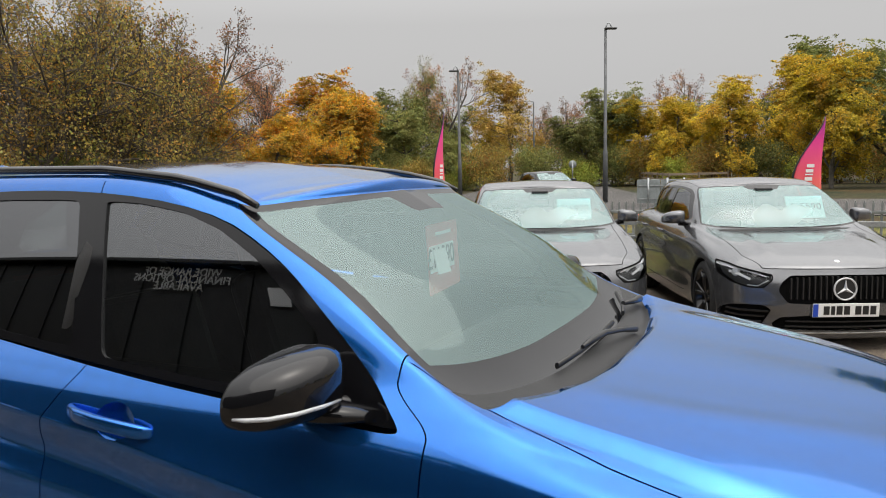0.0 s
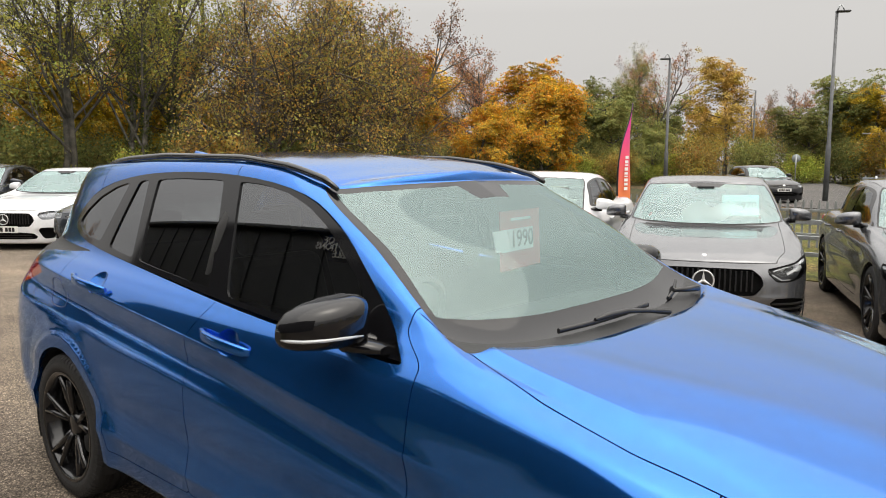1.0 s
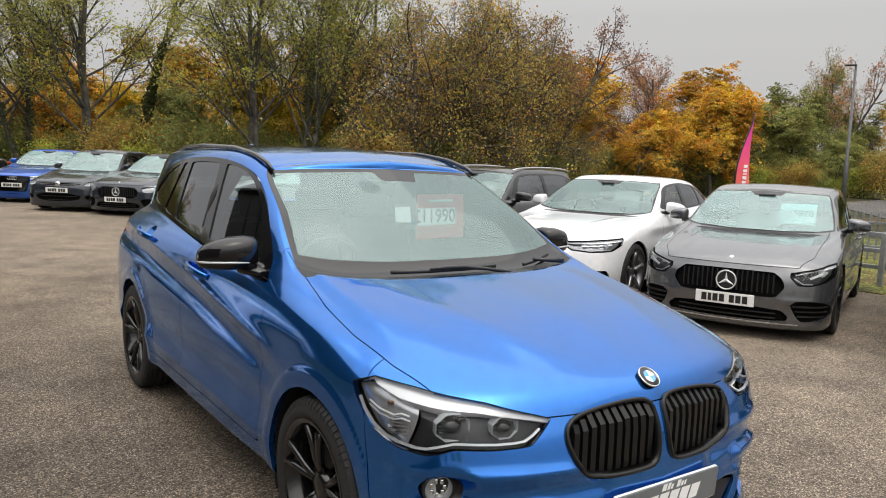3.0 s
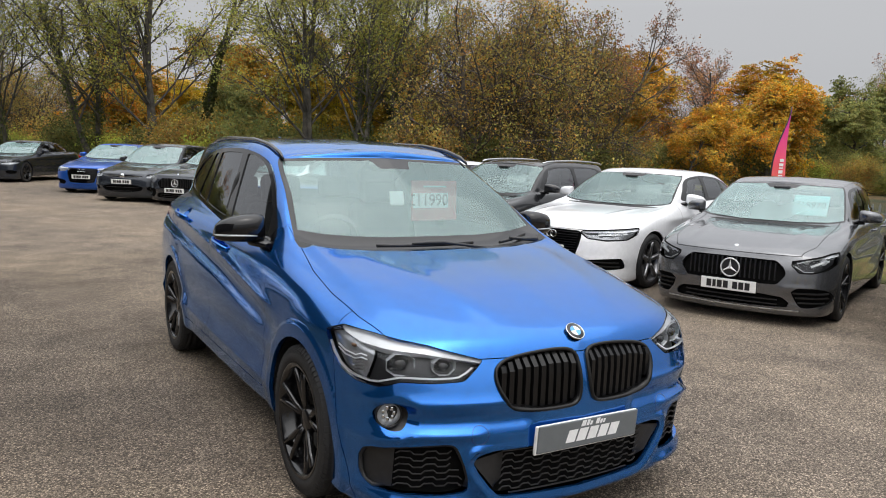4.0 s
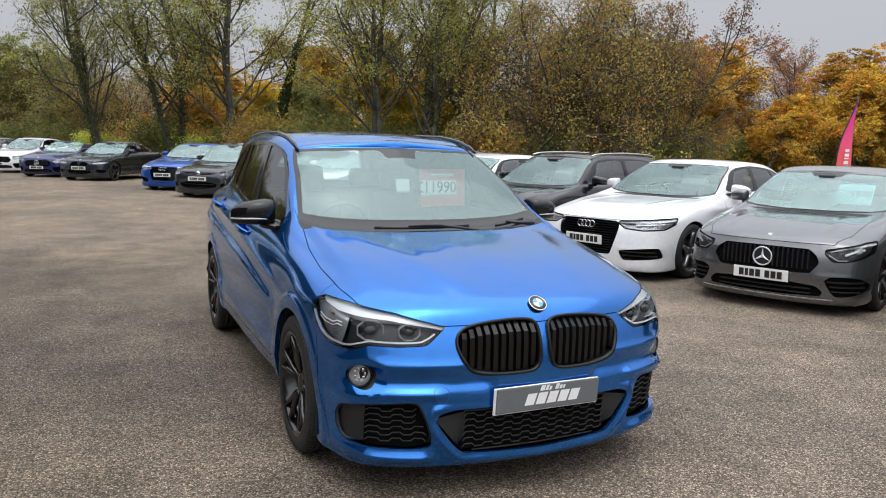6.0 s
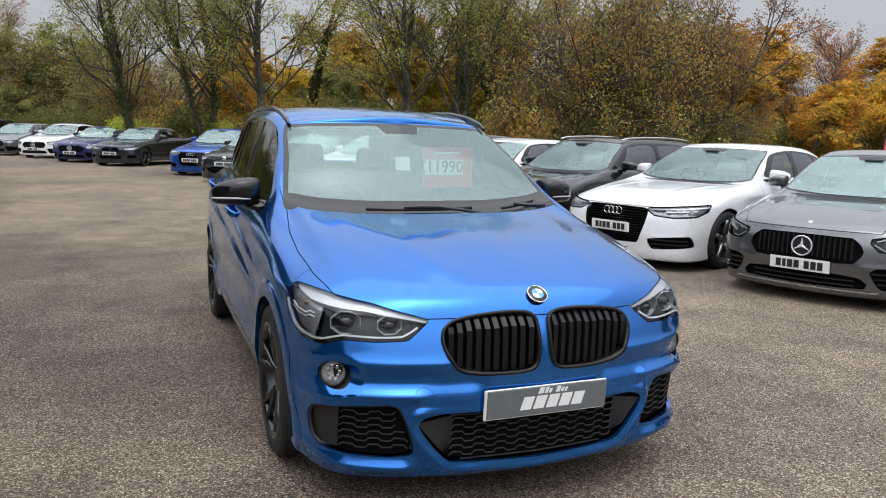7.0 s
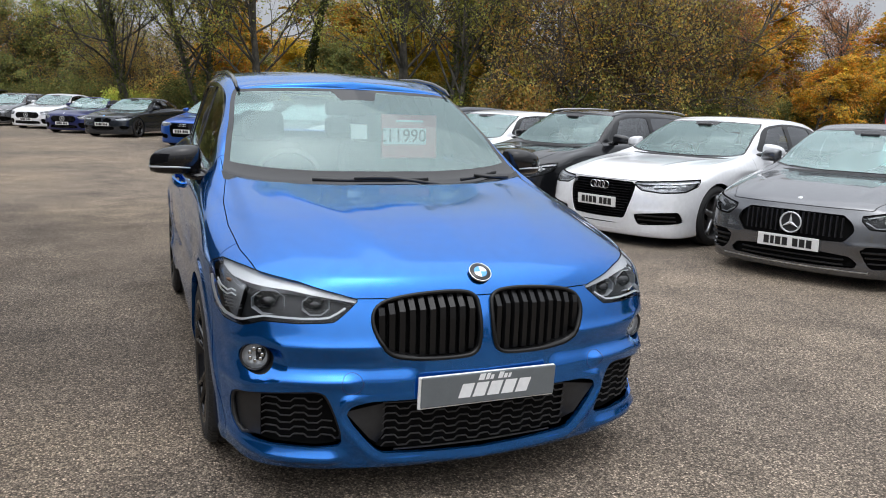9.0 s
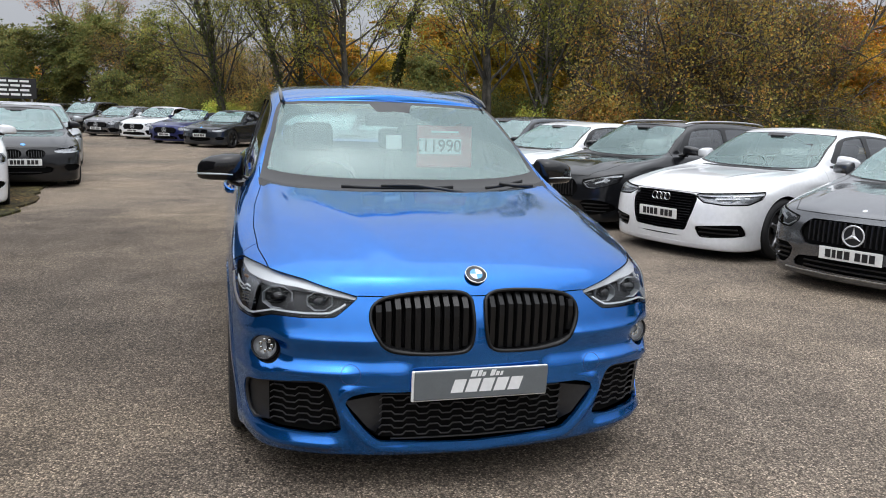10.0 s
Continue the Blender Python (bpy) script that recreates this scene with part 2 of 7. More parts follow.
class Shell:
    """A piece of surface: rows of x, y, z, s, v, nx, ny, nz and its faces."""
    def __init__(self, V, F):
        self.V, self.F = V, F

    def cut(self, f):
        """Splits along f = 0 into the part with f < 0 and the part with f > 0."""
        val = f(*self.V[:, :5].T) if callable(f) else f
        val = np.where(np.abs(val) < 1e-6, 1e-6, val)
        neg = val < 0
        V, extra, made = self.V, [], {}
        ins, outs = [], []
        for face in self.F:
            k = [neg[i] for i in face]
            if all(k):
                ins.append(face)
            elif not any(k):
                outs.append(face)
            else:
                a, b = [], []
                for j, i in enumerate(face):
                    (a if neg[i] else b).append(i)
                    n = face[(j + 1) % len(face)]
                    if neg[i] != neg[n]:
                        key = (min(i, n), max(i, n))
                        if key not in made:
                            t = val[key[0]] / (val[key[0]] - val[key[1]])
                            made[key] = len(V) + len(extra)
                            extra.append(V[key[0]] * (1 - t) + V[key[1]] * t)
                        a.append(made[key])
                        b.append(made[key])
                if len(a) > 2:
                    ins.append(tuple(a))
                if len(b) > 2:
                    outs.append(tuple(b))
        V = np.vstack([V, extra]) if extra else V
        return Shell(V, ins).trim(), Shell(V, outs).trim()

    def trim(self):
        used = sorted({i for f in self.F for i in f})
        where = {i: n for n, i in enumerate(used)}
        return Shell(self.V[used] if used else self.V[:0], [tuple(where[i] for i in f) for f in self.F])

    def pieces(self):
        """Its connected pieces, the biggest first."""
        root = list(range(len(self.V)))

        def find(i):
            while root[i] != i:
                root[i] = root[root[i]]
                i = root[i]
            return i
        for f in self.F:
            for i in f[1:]:
                root[find(i)] = find(f[0])
        count = {}
        for f in self.F:
            count[find(f[0])] = count.get(find(f[0]), 0) + 1
        return [Shell(self.V, [f for f in self.F if find(f[0]) == k]).trim() for k in sorted(count, key=lambda k: -count[k])]

    def moved(self, depth):
        """The same piece pushed inwards by depth."""
        V = self.V.copy()
        V[:, :3] -= V[:, 5:8] * depth
        return Shell(V, self.F)

    def fair(self, coef=None):
        """The piece laid on one smooth curved sheet, x as a low polynomial of y and z."""
        V = self.V.copy()
        y, z = V[:, 1] - 2.6, V[:, 2] - 1.3
        o = np.ones_like(y)
        A = np.stack([o, y, z, y * y, y * z, z * z, y ** 3, y * y * z, y ** 4], 1)
        if coef is None:
            up = V[:, 2] > 1.09
            coef = np.linalg.lstsq(A[up], V[up, 0], rcond=None)[0]
        V[:, 0] = A @ coef
        gy = np.stack([0 * y, o, 0 * y, 2 * y, z, 0 * y, 3 * y * y, 2 * y * z, 4 * y ** 3], 1) @ coef
        gz = np.stack([0 * y, 0 * y, o, 0 * y, -.2 * o, 2 * z, 0 * y, .04 * o, 0 * y], 1) @ coef - .015     # the lean is even along the row
        N = np.stack([o, -gy, -gz], 1)
        V[:, 5:8] = N / np.linalg.norm(N, axis=1, keepdims=True)
        return Shell(V, self.F), coef

    def mesh(self, name, sides=(1, -1), rim=0.0):
        """A mesh of the piece on the given sides of the car; rim: edges turned inwards by so much."""
        vs, ns, fs = [], [], []
        for sd in sides:
            V = self.V
            P, N = V[:, :3].copy(), V[:, 5:8].copy()
            P[:, 0] *= sd
            N[:, 0] *= sd
            F = self.F if sd > 0 else [tuple(reversed(f)) for f in self.F]
            o = sum(len(v) for v in vs)
            fs += [tuple(i + o for i in f) for f in F]
            vs.append(P)
            ns.append(N)
            if rim:
                count, way = {}, {}
                for f in F:
                    for j, i in enumerate(f):
                        n = f[(j + 1) % len(f)]
                        key = (min(i, n), max(i, n))
                        count[key] = count.get(key, 0) + 1
                        way[key] = (i, n)
                edge = [way[k] for k, c in count.items() if c == 1 and abs(P[k[0]][0]) + abs(P[k[1]][0]) > .004]
                ids = sorted({i for e in edge for i in e})
                out = {i: np.zeros(3) for i in ids}                # the turned edge looks outwards, into the gap
                for a, b in edge:
                    w = np.cross(P[b] - P[a], N[a])
                    out[a] += w
                    out[b] += w
                O = np.array([out[i] for i in ids])
                o2 = o + len(P)
                outer = {i: o2 + n for n, i in enumerate(ids)}
                inner = {i: o2 + len(ids) + n for n, i in enumerate(ids)}
                vs += [P[ids], P[ids] - N[ids] * rim]
                ns += [O, O]
                fs += [(outer[b], outer[a], inner[a], inner[b]) for a, b in edge]
        me = bpy.data.meshes.new(name)
        P, N = np.vstack(vs), np.vstack(ns)
        me.from_pydata(P.tolist(), [], fs)
        me.update()
        me.polygons.foreach_set("use_smooth", [True] * len(me.polygons))
        N /= np.maximum(np.linalg.norm(N, axis=1, keepdims=True), 1e-9)
        me.normals_split_custom_set_from_vertices(N.tolist())
        return me


PLAN_A = [0, .25, .455, .652, .812, .884, .902, .905, .908, .91, .91, .905, .885, .80, .45, 0]
PLAN_Y = [0, .015, .05, .115, .24, .50, .86, 1.30, 1.8, 2.35, 3.0, 3.53, 4.0, 4.30, 4.43, 4.45]
FRONT_W = [1, 1, 1, .95, .8, .35, .05, 0, 0, 0, 0, 0, 0, 0, 0, 0]
REAR_W = [0, 0, 0, 0, 0, 0, 0, 0, 0, 0, 0, .05, .35, .8, 1, 1]


def ring(z, k=1.0, front=0.0, rear=0.0):
    """A low ring of the hull: the plan curve drawn in at the sides, nose and tail."""
    z = np.full(16, z) if np.isscalar(z) else np.array(z)
    return np.stack([np.array(PLAN_A) * k, np.array(PLAN_Y) + front * np.array(FRONT_W) - rear * np.array(REAR_W), z], 1)


def suv_rings():
    shoulder = np.stack([
        [0, .25, .455, .634, .776, .848, .872, .878, .885, .89, .888, .875, .835, .735, .43, 0],
        [.095, .11, .15, .225, .36, .57, .90, 1.32, 1.8, 2.35, 3, 3.53, 3.98, 4.24, 4.36, 4.38],
        [.815, .817, .818, .82, .828, .85, .915, .955, .97, .985, 1.0, 1.01, 1.02, 1.0, .98, .97]], 1)
    deck = np.stack([
        [0, .24, .44, .60, .70, .76, .80, .828, .850, .853, .848, .828, .772, .67, .41, 0],
        [.53, .54, .56, .60, .69, .82, 1.05, 1.36, 1.8, 2.35, 3, 3.53, 3.98, 4.23, 4.34, 4.36],
        [.962, .960, .953, .947, .944, .95, .985, 1.035, 1.035, 1.045, 1.065, 1.08, 1.095, 1.09, 1.07, 1.06]], 1)
    belt = np.stack([
        [0, .24, .43, .58, .67, .73, .758, .780, .800, .803, .793, .762, .690, .59, .38, 0],
        [1.20, 1.205, 1.22, 1.25, 1.275, 1.295, 1.32, 1.42, 1.8, 2.35, 3, 3.53, 3.98, 4.20, 4.30, 4.32],
        [1.020, 1.020, 1.025, 1.034, 1.046, 1.060, 1.074, 1.10, 1.085, 1.10, 1.12, 1.135, 1.15, 1.16, 1.16, 1.16]], 1)
    top = np.stack([
        [0, .22, .40, .50, .555, .585, .597, .604, .614, .618, .610, .590, .545, .47, .31, 0],
        [1.86, 1.87, 1.895, 1.925, 1.955, 1.985, 2.02, 2.08, 2.25, 2.55, 3.05, 3.5, 3.9, 4.06, 4.12, 4.13],
        [1.487, 1.486, 1.482, 1.477, 1.472, 1.47, 1.478, 1.49, 1.525, 1.548, 1.552, 1.54, 1.52, 1.50, 1.49, 1.49]], 1)
    return [
        ring([.25] * 6 + [.30] * 10, .90, .12, .12),
        ring([.150, .150, .150, .150, .150, .165, .245, .26, .25, .25, .25, .27, .33, .35, .36, .36], .965, .045, .04),
        ring([.29, .29, .29, .29, .30, .33, .35, .36, .36, .36, .36, .37, .41, .43, .44, .44], .988, .012, .01),
        ring([.47, .47, .47, .47, .48, .50, .52, .53, .53, .53, .53, .53, .55, .56, .57, .57], 1.0, 0, 0),
        ring([.64, .64, .64, .645, .66, .68, .70, .71, .71, .71, .71, .71, .72, .72, .72, .72], 1.0, .018, .0),
        ring([.745, .745, .745, .75, .76, .78, .82, .84, .85, .86, .87, .87, .87, .86, .85, .85], .995, .055, .02),
        shoulder, deck, belt, (belt + top) / 2 + bulge(belt, top, .016, .025), top]


def bulge(belt, top, side, screen):
    """Outward swell of the glasshouse at half height."""
    w = np.array([1, 1, 1, .95, .8, .5, .2, 0, 0, 0, 0, 0, 0, .4, 1, 1])[:, None]
    out = np.zeros((16, 3))
    out[:, 0] = side * (belt[:, 0] > .05) * (1 - w[:, 0] * .6)
    out[:8] += w[:8] * np.array([0, -screen * .6, screen])
    out[13:] += w[13:] * np.array([0, screen * .6, screen * .6])
    return out


def hull(rings, crown, ns=120, nv=5, sharpen=None):
    """Lofts one half of a body through its rings and over the roof; crown: height of the roof's middle above its edge."""
    rings = np.array(rings)
    top = rings[-1]
    mid = top.copy()
    mid[:, 0] *= .5
    mid[:, 2] += crown * .78 * np.minimum(1, top[:, 0] / .3)
    axis = top.copy()
    axis[:, 0] = 0
    axis[:, 2] += crown * np.minimum(1, top[:, 0] / .3)
    R = np.concatenate([rings, mid[None], axis[None]])
    st = np.arange(16)
    ss = np.linspace(0, 15, ns)
    R = np.stack([pchip(st, r, ss) for r in R])
    gaps = np.linalg.norm(np.diff(R, axis=0), axis=2).mean(1)
    at = np.concatenate([[0], np.cumsum(gaps)])
    vv, vid = [], []
    for i in range(len(at) - 1):
        n = max(2, int(round(gaps[i] / .3 * nv)) + 1)
        for j in range(n):
            vv.append(at[i] + (at[i + 1] - at[i]) * j / n)
            vid.append(i + j / n)
    vv.append(at[-1])
    vid.append(len(at) - 1)
    S = pchip(at, R, np.array(vv))                       # v, s, xyz
    if sharpen is not None:
        S = sharpen(S)
    S[:, :, 0] = np.maximum(S[:, :, 0], 0)
    S[:, 0, 0] = 0
    S[:, -1, 0] = 0
    du = np.gradient(S, axis=1)
    dv = np.gradient(S, axis=0)
    N = np.cross(du, dv)
    ln = np.linalg.norm(N, axis=2, keepdims=True)
    N = np.where(ln > 1e-7, N / np.maximum(ln, 1e-9), 0)
    N[-1] = N[-2] * np.array([0, 1, 1])
    N[-1] /= np.maximum(np.linalg.norm(N[-1], axis=1, keepdims=True), 1e-6)
    N[:, 0, 0] = 0
    N[:, -1, 0] = 0
    N[:, 0] = np.where(np.linalg.norm(N[:, 0], axis=1, keepdims=True) > .1, N[:, 0], N[:, 1])
    N[:, -1] = np.where(np.linalg.norm(N[:, -1], axis=1, keepdims=True) > .1, N[:, -1], N[:, -2])
    nvv, nss = S.shape[:2]
    sg, vg = np.meshgrid(ss, vid)
    V = np.concatenate([S.reshape(-1, 3), sg.reshape(-1, 1), vg.reshape(-1, 1), N.reshape(-1, 3)], 1)
    F = []
    for j in range(nvv - 1):
        for i in range(nss - 1):
            q = (j * nss + i, j * nss + i + 1, (j + 1) * nss + i + 1, (j + 1) * nss + i)
            F.append(q)
    return Shell(V, F)

# ---- shaping tools ----
def poly(pts, rounds=2):
    """A closed outline with its corners rounded off; returns f(p, q): distance, negative inside."""
    P = np.array(pts, float)
    for _ in range(rounds):
        Q = np.roll(P, -1, 0)
        P = np.stack([P * .75 + Q * .25, P * .25 + Q * .75], 1).reshape(-1, 2)
    Q = np.roll(P, -1, 0)

    def f(p, q):
        p, q = np.asarray(p, float), np.asarray(q, float)
        best = np.full(p.shape, 1e9)
        inside = np.zeros(p.shape, bool)
        for (ax, ay), (bx, by) in zip(P, Q):
            ex, ey = bx - ax, by - ay
            t = np.clip(((p - ax) * ex + (q - ay) * ey) / (ex * ex + ey * ey + 1e-12), 0, 1)
            best = np.minimum(best, (p - ax - t * ex) ** 2 + (q - ay - t * ey) ** 2)
            hit = (ay > q) != (by > q)
            with np.errstate(divide="ignore", invalid="ignore"):
                inside ^= hit & (p < ax + (q - ay) * ex / (ey if abs(ey) > 1e-12 else 1e-12))
        return np.where(inside, -1, 1) * np.sqrt(best)
    f.points = P
    return f


def lathe(profile, steps=48, axis="x"):
    """A bmesh turned from rows of (along the axis, radius)."""
    bm = bmesh.new()
    rows = []
    for h, r in profile:
        row = []
        for i in range(steps):
            c, s = math.cos(2 * math.pi * i / steps) * r, math.sin(2 * math.pi * i / steps) * r
            row.append(bm.verts.new({"x": (h, c, s), "y": (c, h, s), "z": (c, s, h)}[axis]))
        rows.append(row)
    for a, b in zip(rows, rows[1:]):
        for i in range(steps):
            j = (i + 1) % steps
            bm.faces.new((a[i], a[j], b[j], b[i])).smooth = True
    return bm


def tube(points, radius, sides=8, flat=1.0, cap=True):
    """A bmesh swept along points; radius may be a list; flat: height against width."""
    P = [Vector(p) for p in points]
    rad = radius if isinstance(radius, (list, tuple)) else [radius] * len(P)
    bm = bmesh.new()
    rows = []
    for i, p in enumerate(P):
        d = (P[min(i + 1, len(P) - 1)] - P[max(i - 1, 0)]).normalized()
        side = d.cross(Vector((0, 0, 1)))
        side = side.normalized() if side.length > 1e-4 else Vector((1, 0, 0))
        up = side.cross(d).normalized()
        rows.append([bm.verts.new(p + side * math.cos(2 * math.pi * k / sides) * rad[i]
                                  + up * math.sin(2 * math.pi * k / sides) * rad[i] * flat) for k in range(sides)])
    for a, b in zip(rows, rows[1:]):
        for k in range(sides):
            j = (k + 1) % sides
            bm.faces.new((a[k], a[j], b[j], b[k])).smooth = True
    if cap:
        bm.faces.new(rows[0][::-1])
        bm.faces.new(rows[-1])
    bmesh.ops.recalc_face_normals(bm, faces=bm.faces)
    return bm


def box(cx, cy, cz, sx, sy, sz, bevel=.01, seg=2):
    """A bevelled box by centre and size."""
    bm = bmesh.new()
    bmesh.ops.create_cube(bm, size=1)
    bmesh.ops.scale(bm, vec=(sx, sy, sz), verts=bm.verts)
    if bevel:
        bmesh.ops.bevel(bm, geom=bm.edges[:], offset=min(bevel, min(sx, sy, sz) * .45), segments=seg, affect='EDGES', profile=.5)
    bmesh.ops.translate(bm, vec=(cx, cy, cz), verts=bm.verts)
    return bm


def blob(stations, exps=2.6, n=24):
    """A closed soft form through rows of (centre, half width along u, half height along w, u, w)."""
    bm = bmesh.new()
    rows = []
    for c, hu, hw, u, w in stations:
        c, u, w = Vector(c), Vector(u), Vector(w)
        row = []
        for k in range(n):
            a = 2 * math.pi * k / n
            ca, sa = math.cos(a), math.sin(a)
            row.append(bm.verts.new(c + u * hu * math.copysign(abs(ca) ** (2 / exps), ca)
                                    + w * hw * math.copysign(abs(sa) ** (2 / exps), sa)))
        rows.append(row)
    for a, b in zip(rows, rows[1:]):
        for k in range(n):
            bm.faces.new((a[k], a[(k + 1) % n], b[(k + 1) % n], b[k])).smooth = True
    bm.faces.new(rows[0][::-1])
    bm.faces.new(rows[-1])
    bmesh.ops.recalc_face_normals(bm, faces=bm.faces)
    return bm


def join(*bms):
    """One bmesh out of several."""
    out = bmesh.new()
    for b in bms:
        me = bpy.data.meshes.new("tmp")
        b.to_mesh(me)
        b.free()
        out.from_mesh(me)
        bpy.data.meshes.remove(me)
    return out


def turned(bm, m):
    bmesh.ops.transform(bm, matrix=m, verts=bm.verts)
    return bm


def text_mesh(body, size, depth=.001, shear=0.0, align='CENTER'):
    """A mesh of lettering in Blender's own font, in the x-y plane."""
    cu = bpy.data.curves.new("lettering", 'FONT')
    cu.body, cu.size, cu.extrude, cu.shear = body, size, depth, shear
    cu.align_x, cu.align_y = align, 'CENTER'
    ob = bpy.data.objects.new("lettering", cu)
    scene.collection.objects.link(ob)
    me = bpy.data.meshes.new_from_object(ob.evaluated_get(bpy.context.evaluated_depsgraph_get()))
    bpy.data.objects.remove(ob)
    bpy.data.curves.remove(cu)
    return me


def sheet(f, xs, zs):
    """A grid bmesh of f(x, z) -> place."""
    bm = bmesh.new()
    g = [[bm.verts.new(f(x, z)) for x in xs] for z in zs]
    for a, b in zip(g, g[1:]):
        for i in range(len(xs) - 1):
            bm.faces.new((a[i], a[i + 1], b[i + 1], b[i])).smooth = True
    return bm


# ---- wheels ----
def wheel(parent, x, y, r=.335, rimr=.245, width=.225, side=-1, spokes=5, twin=True, finish="rim", steer=0.0, fine=True):
    """A road wheel: tyre with grooves, barrel, spokes, hub and brake disc; side: -1 or 1, the way its face looks."""
    hub = new("wheel")
    hub.parent = parent
    hub.matrix_basis = pose(x, y, r, 0, 0, steer)
    w = width / 2
    st = 64 if fine else 32
    prof = [(-w * .78, rimr - .004), (-w * .98, rimr + .018), (-w * 1.0, r - .05), (-w * .93, r - .022), (-w * .80, r - .006)]
    groove = (-.52, -.2, .2, .52)
    for g in groove:
        prof += [(w * (g - .07), r), (w * (g - .06), r - .008), (w * (g + .06), r - .008), (w * (g + .07), r)]
    prof += [(w * .80, r - .006), (w * .93, r - .022), (w, r - .05), (w * .98, rimr + .018), (w * .78, rimr - .004)]
    tyre = part("tyre", lathe(prof, st), M["tyre"], hub)
    if finish == "rim":
        n = 76
        for e in (-1, 1):                      # shoulder blocks of the tread
            bm = bmesh.new()
            for k in range(n):
                a, b = 2 * math.pi * (k + .10) / n, 2 * math.pi * (k + .90) / n
                ring = [(e * w * .60, r - .002), (e * w * .60, r + .001), (e * w * .82, r - .004), (e * w * .945, r - .018), (e * w * .975, r - .034)]
                q = [[bm.verts.new((u, math.cos(t) * v, math.sin(t) * v)) for u, v in ring] for t in (a, b)]
                for i in range(4):
                    bm.faces.new((q[0][i], q[0][i + 1], q[1][i + 1], q[1][i]))
                lo = [[bm.verts.new((u * .985, math.cos(t) * (v - .008), math.sin(t) * (v - .008))) for u, v in ring] for t in (a, b)]
                for t in (0, 1):
                    for i in range(4):
                        bm.faces.new((q[t][i], q[t][i + 1], lo[t][i + 1], lo[t][i]))
            bmesh.ops.recalc_face_normals(bm, faces=bm.faces)
            part("tread", bm, M["tyre"], tyre)
    s = side
    barrel = lathe([(s * w * .97, rimr + .012), (s * w * .99, rimr + .004), (s * w * .9, rimr - .01), (s * w * .2, rimr - .028), (-s * w * .8, rimr - .03)], st)
    sp = []
    for k in range(spokes):
        for off in ((-.16, .16) if twin else (0,)):
            a0 = 2 * math.pi * k / spokes + off * .55 + .3
            a1 = 2 * math.pi * k / spokes + off * (1.25 if twin else 1) + .3
            pts, rad = [], []
            for t in (0, .3, .65, 1):
                rr = .05 + (rimr - .062) * t
                an = a0 + (a1 - a0) * t
                pts.append((s * w * (.55 + .30 * t ** .7), math.cos(an) * rr, math.sin(an) * rr))
                rad.append((.030 if not twin else .017) * (1 - .25 * t) + .004 * t)
            sp.append(tube(pts, rad, 6, .9))
    part("spokes", join(*sp), M[finish], hub)
    part("rim", barrel, M[finish], hub)
    part("hub_cap", lathe([(s * w * .3, .062), (s * w * .62, .058), (s * w * .70, .036), (s * w * .72, .001)], 24), M[finish], hub)
    part("brake_disc", lathe([(s * w * .02, .06), (s * w * .06, .155), (-s * w * .06, .155), (-s * w * .1, .06)], 32), M["disc"], hub)
    return hub

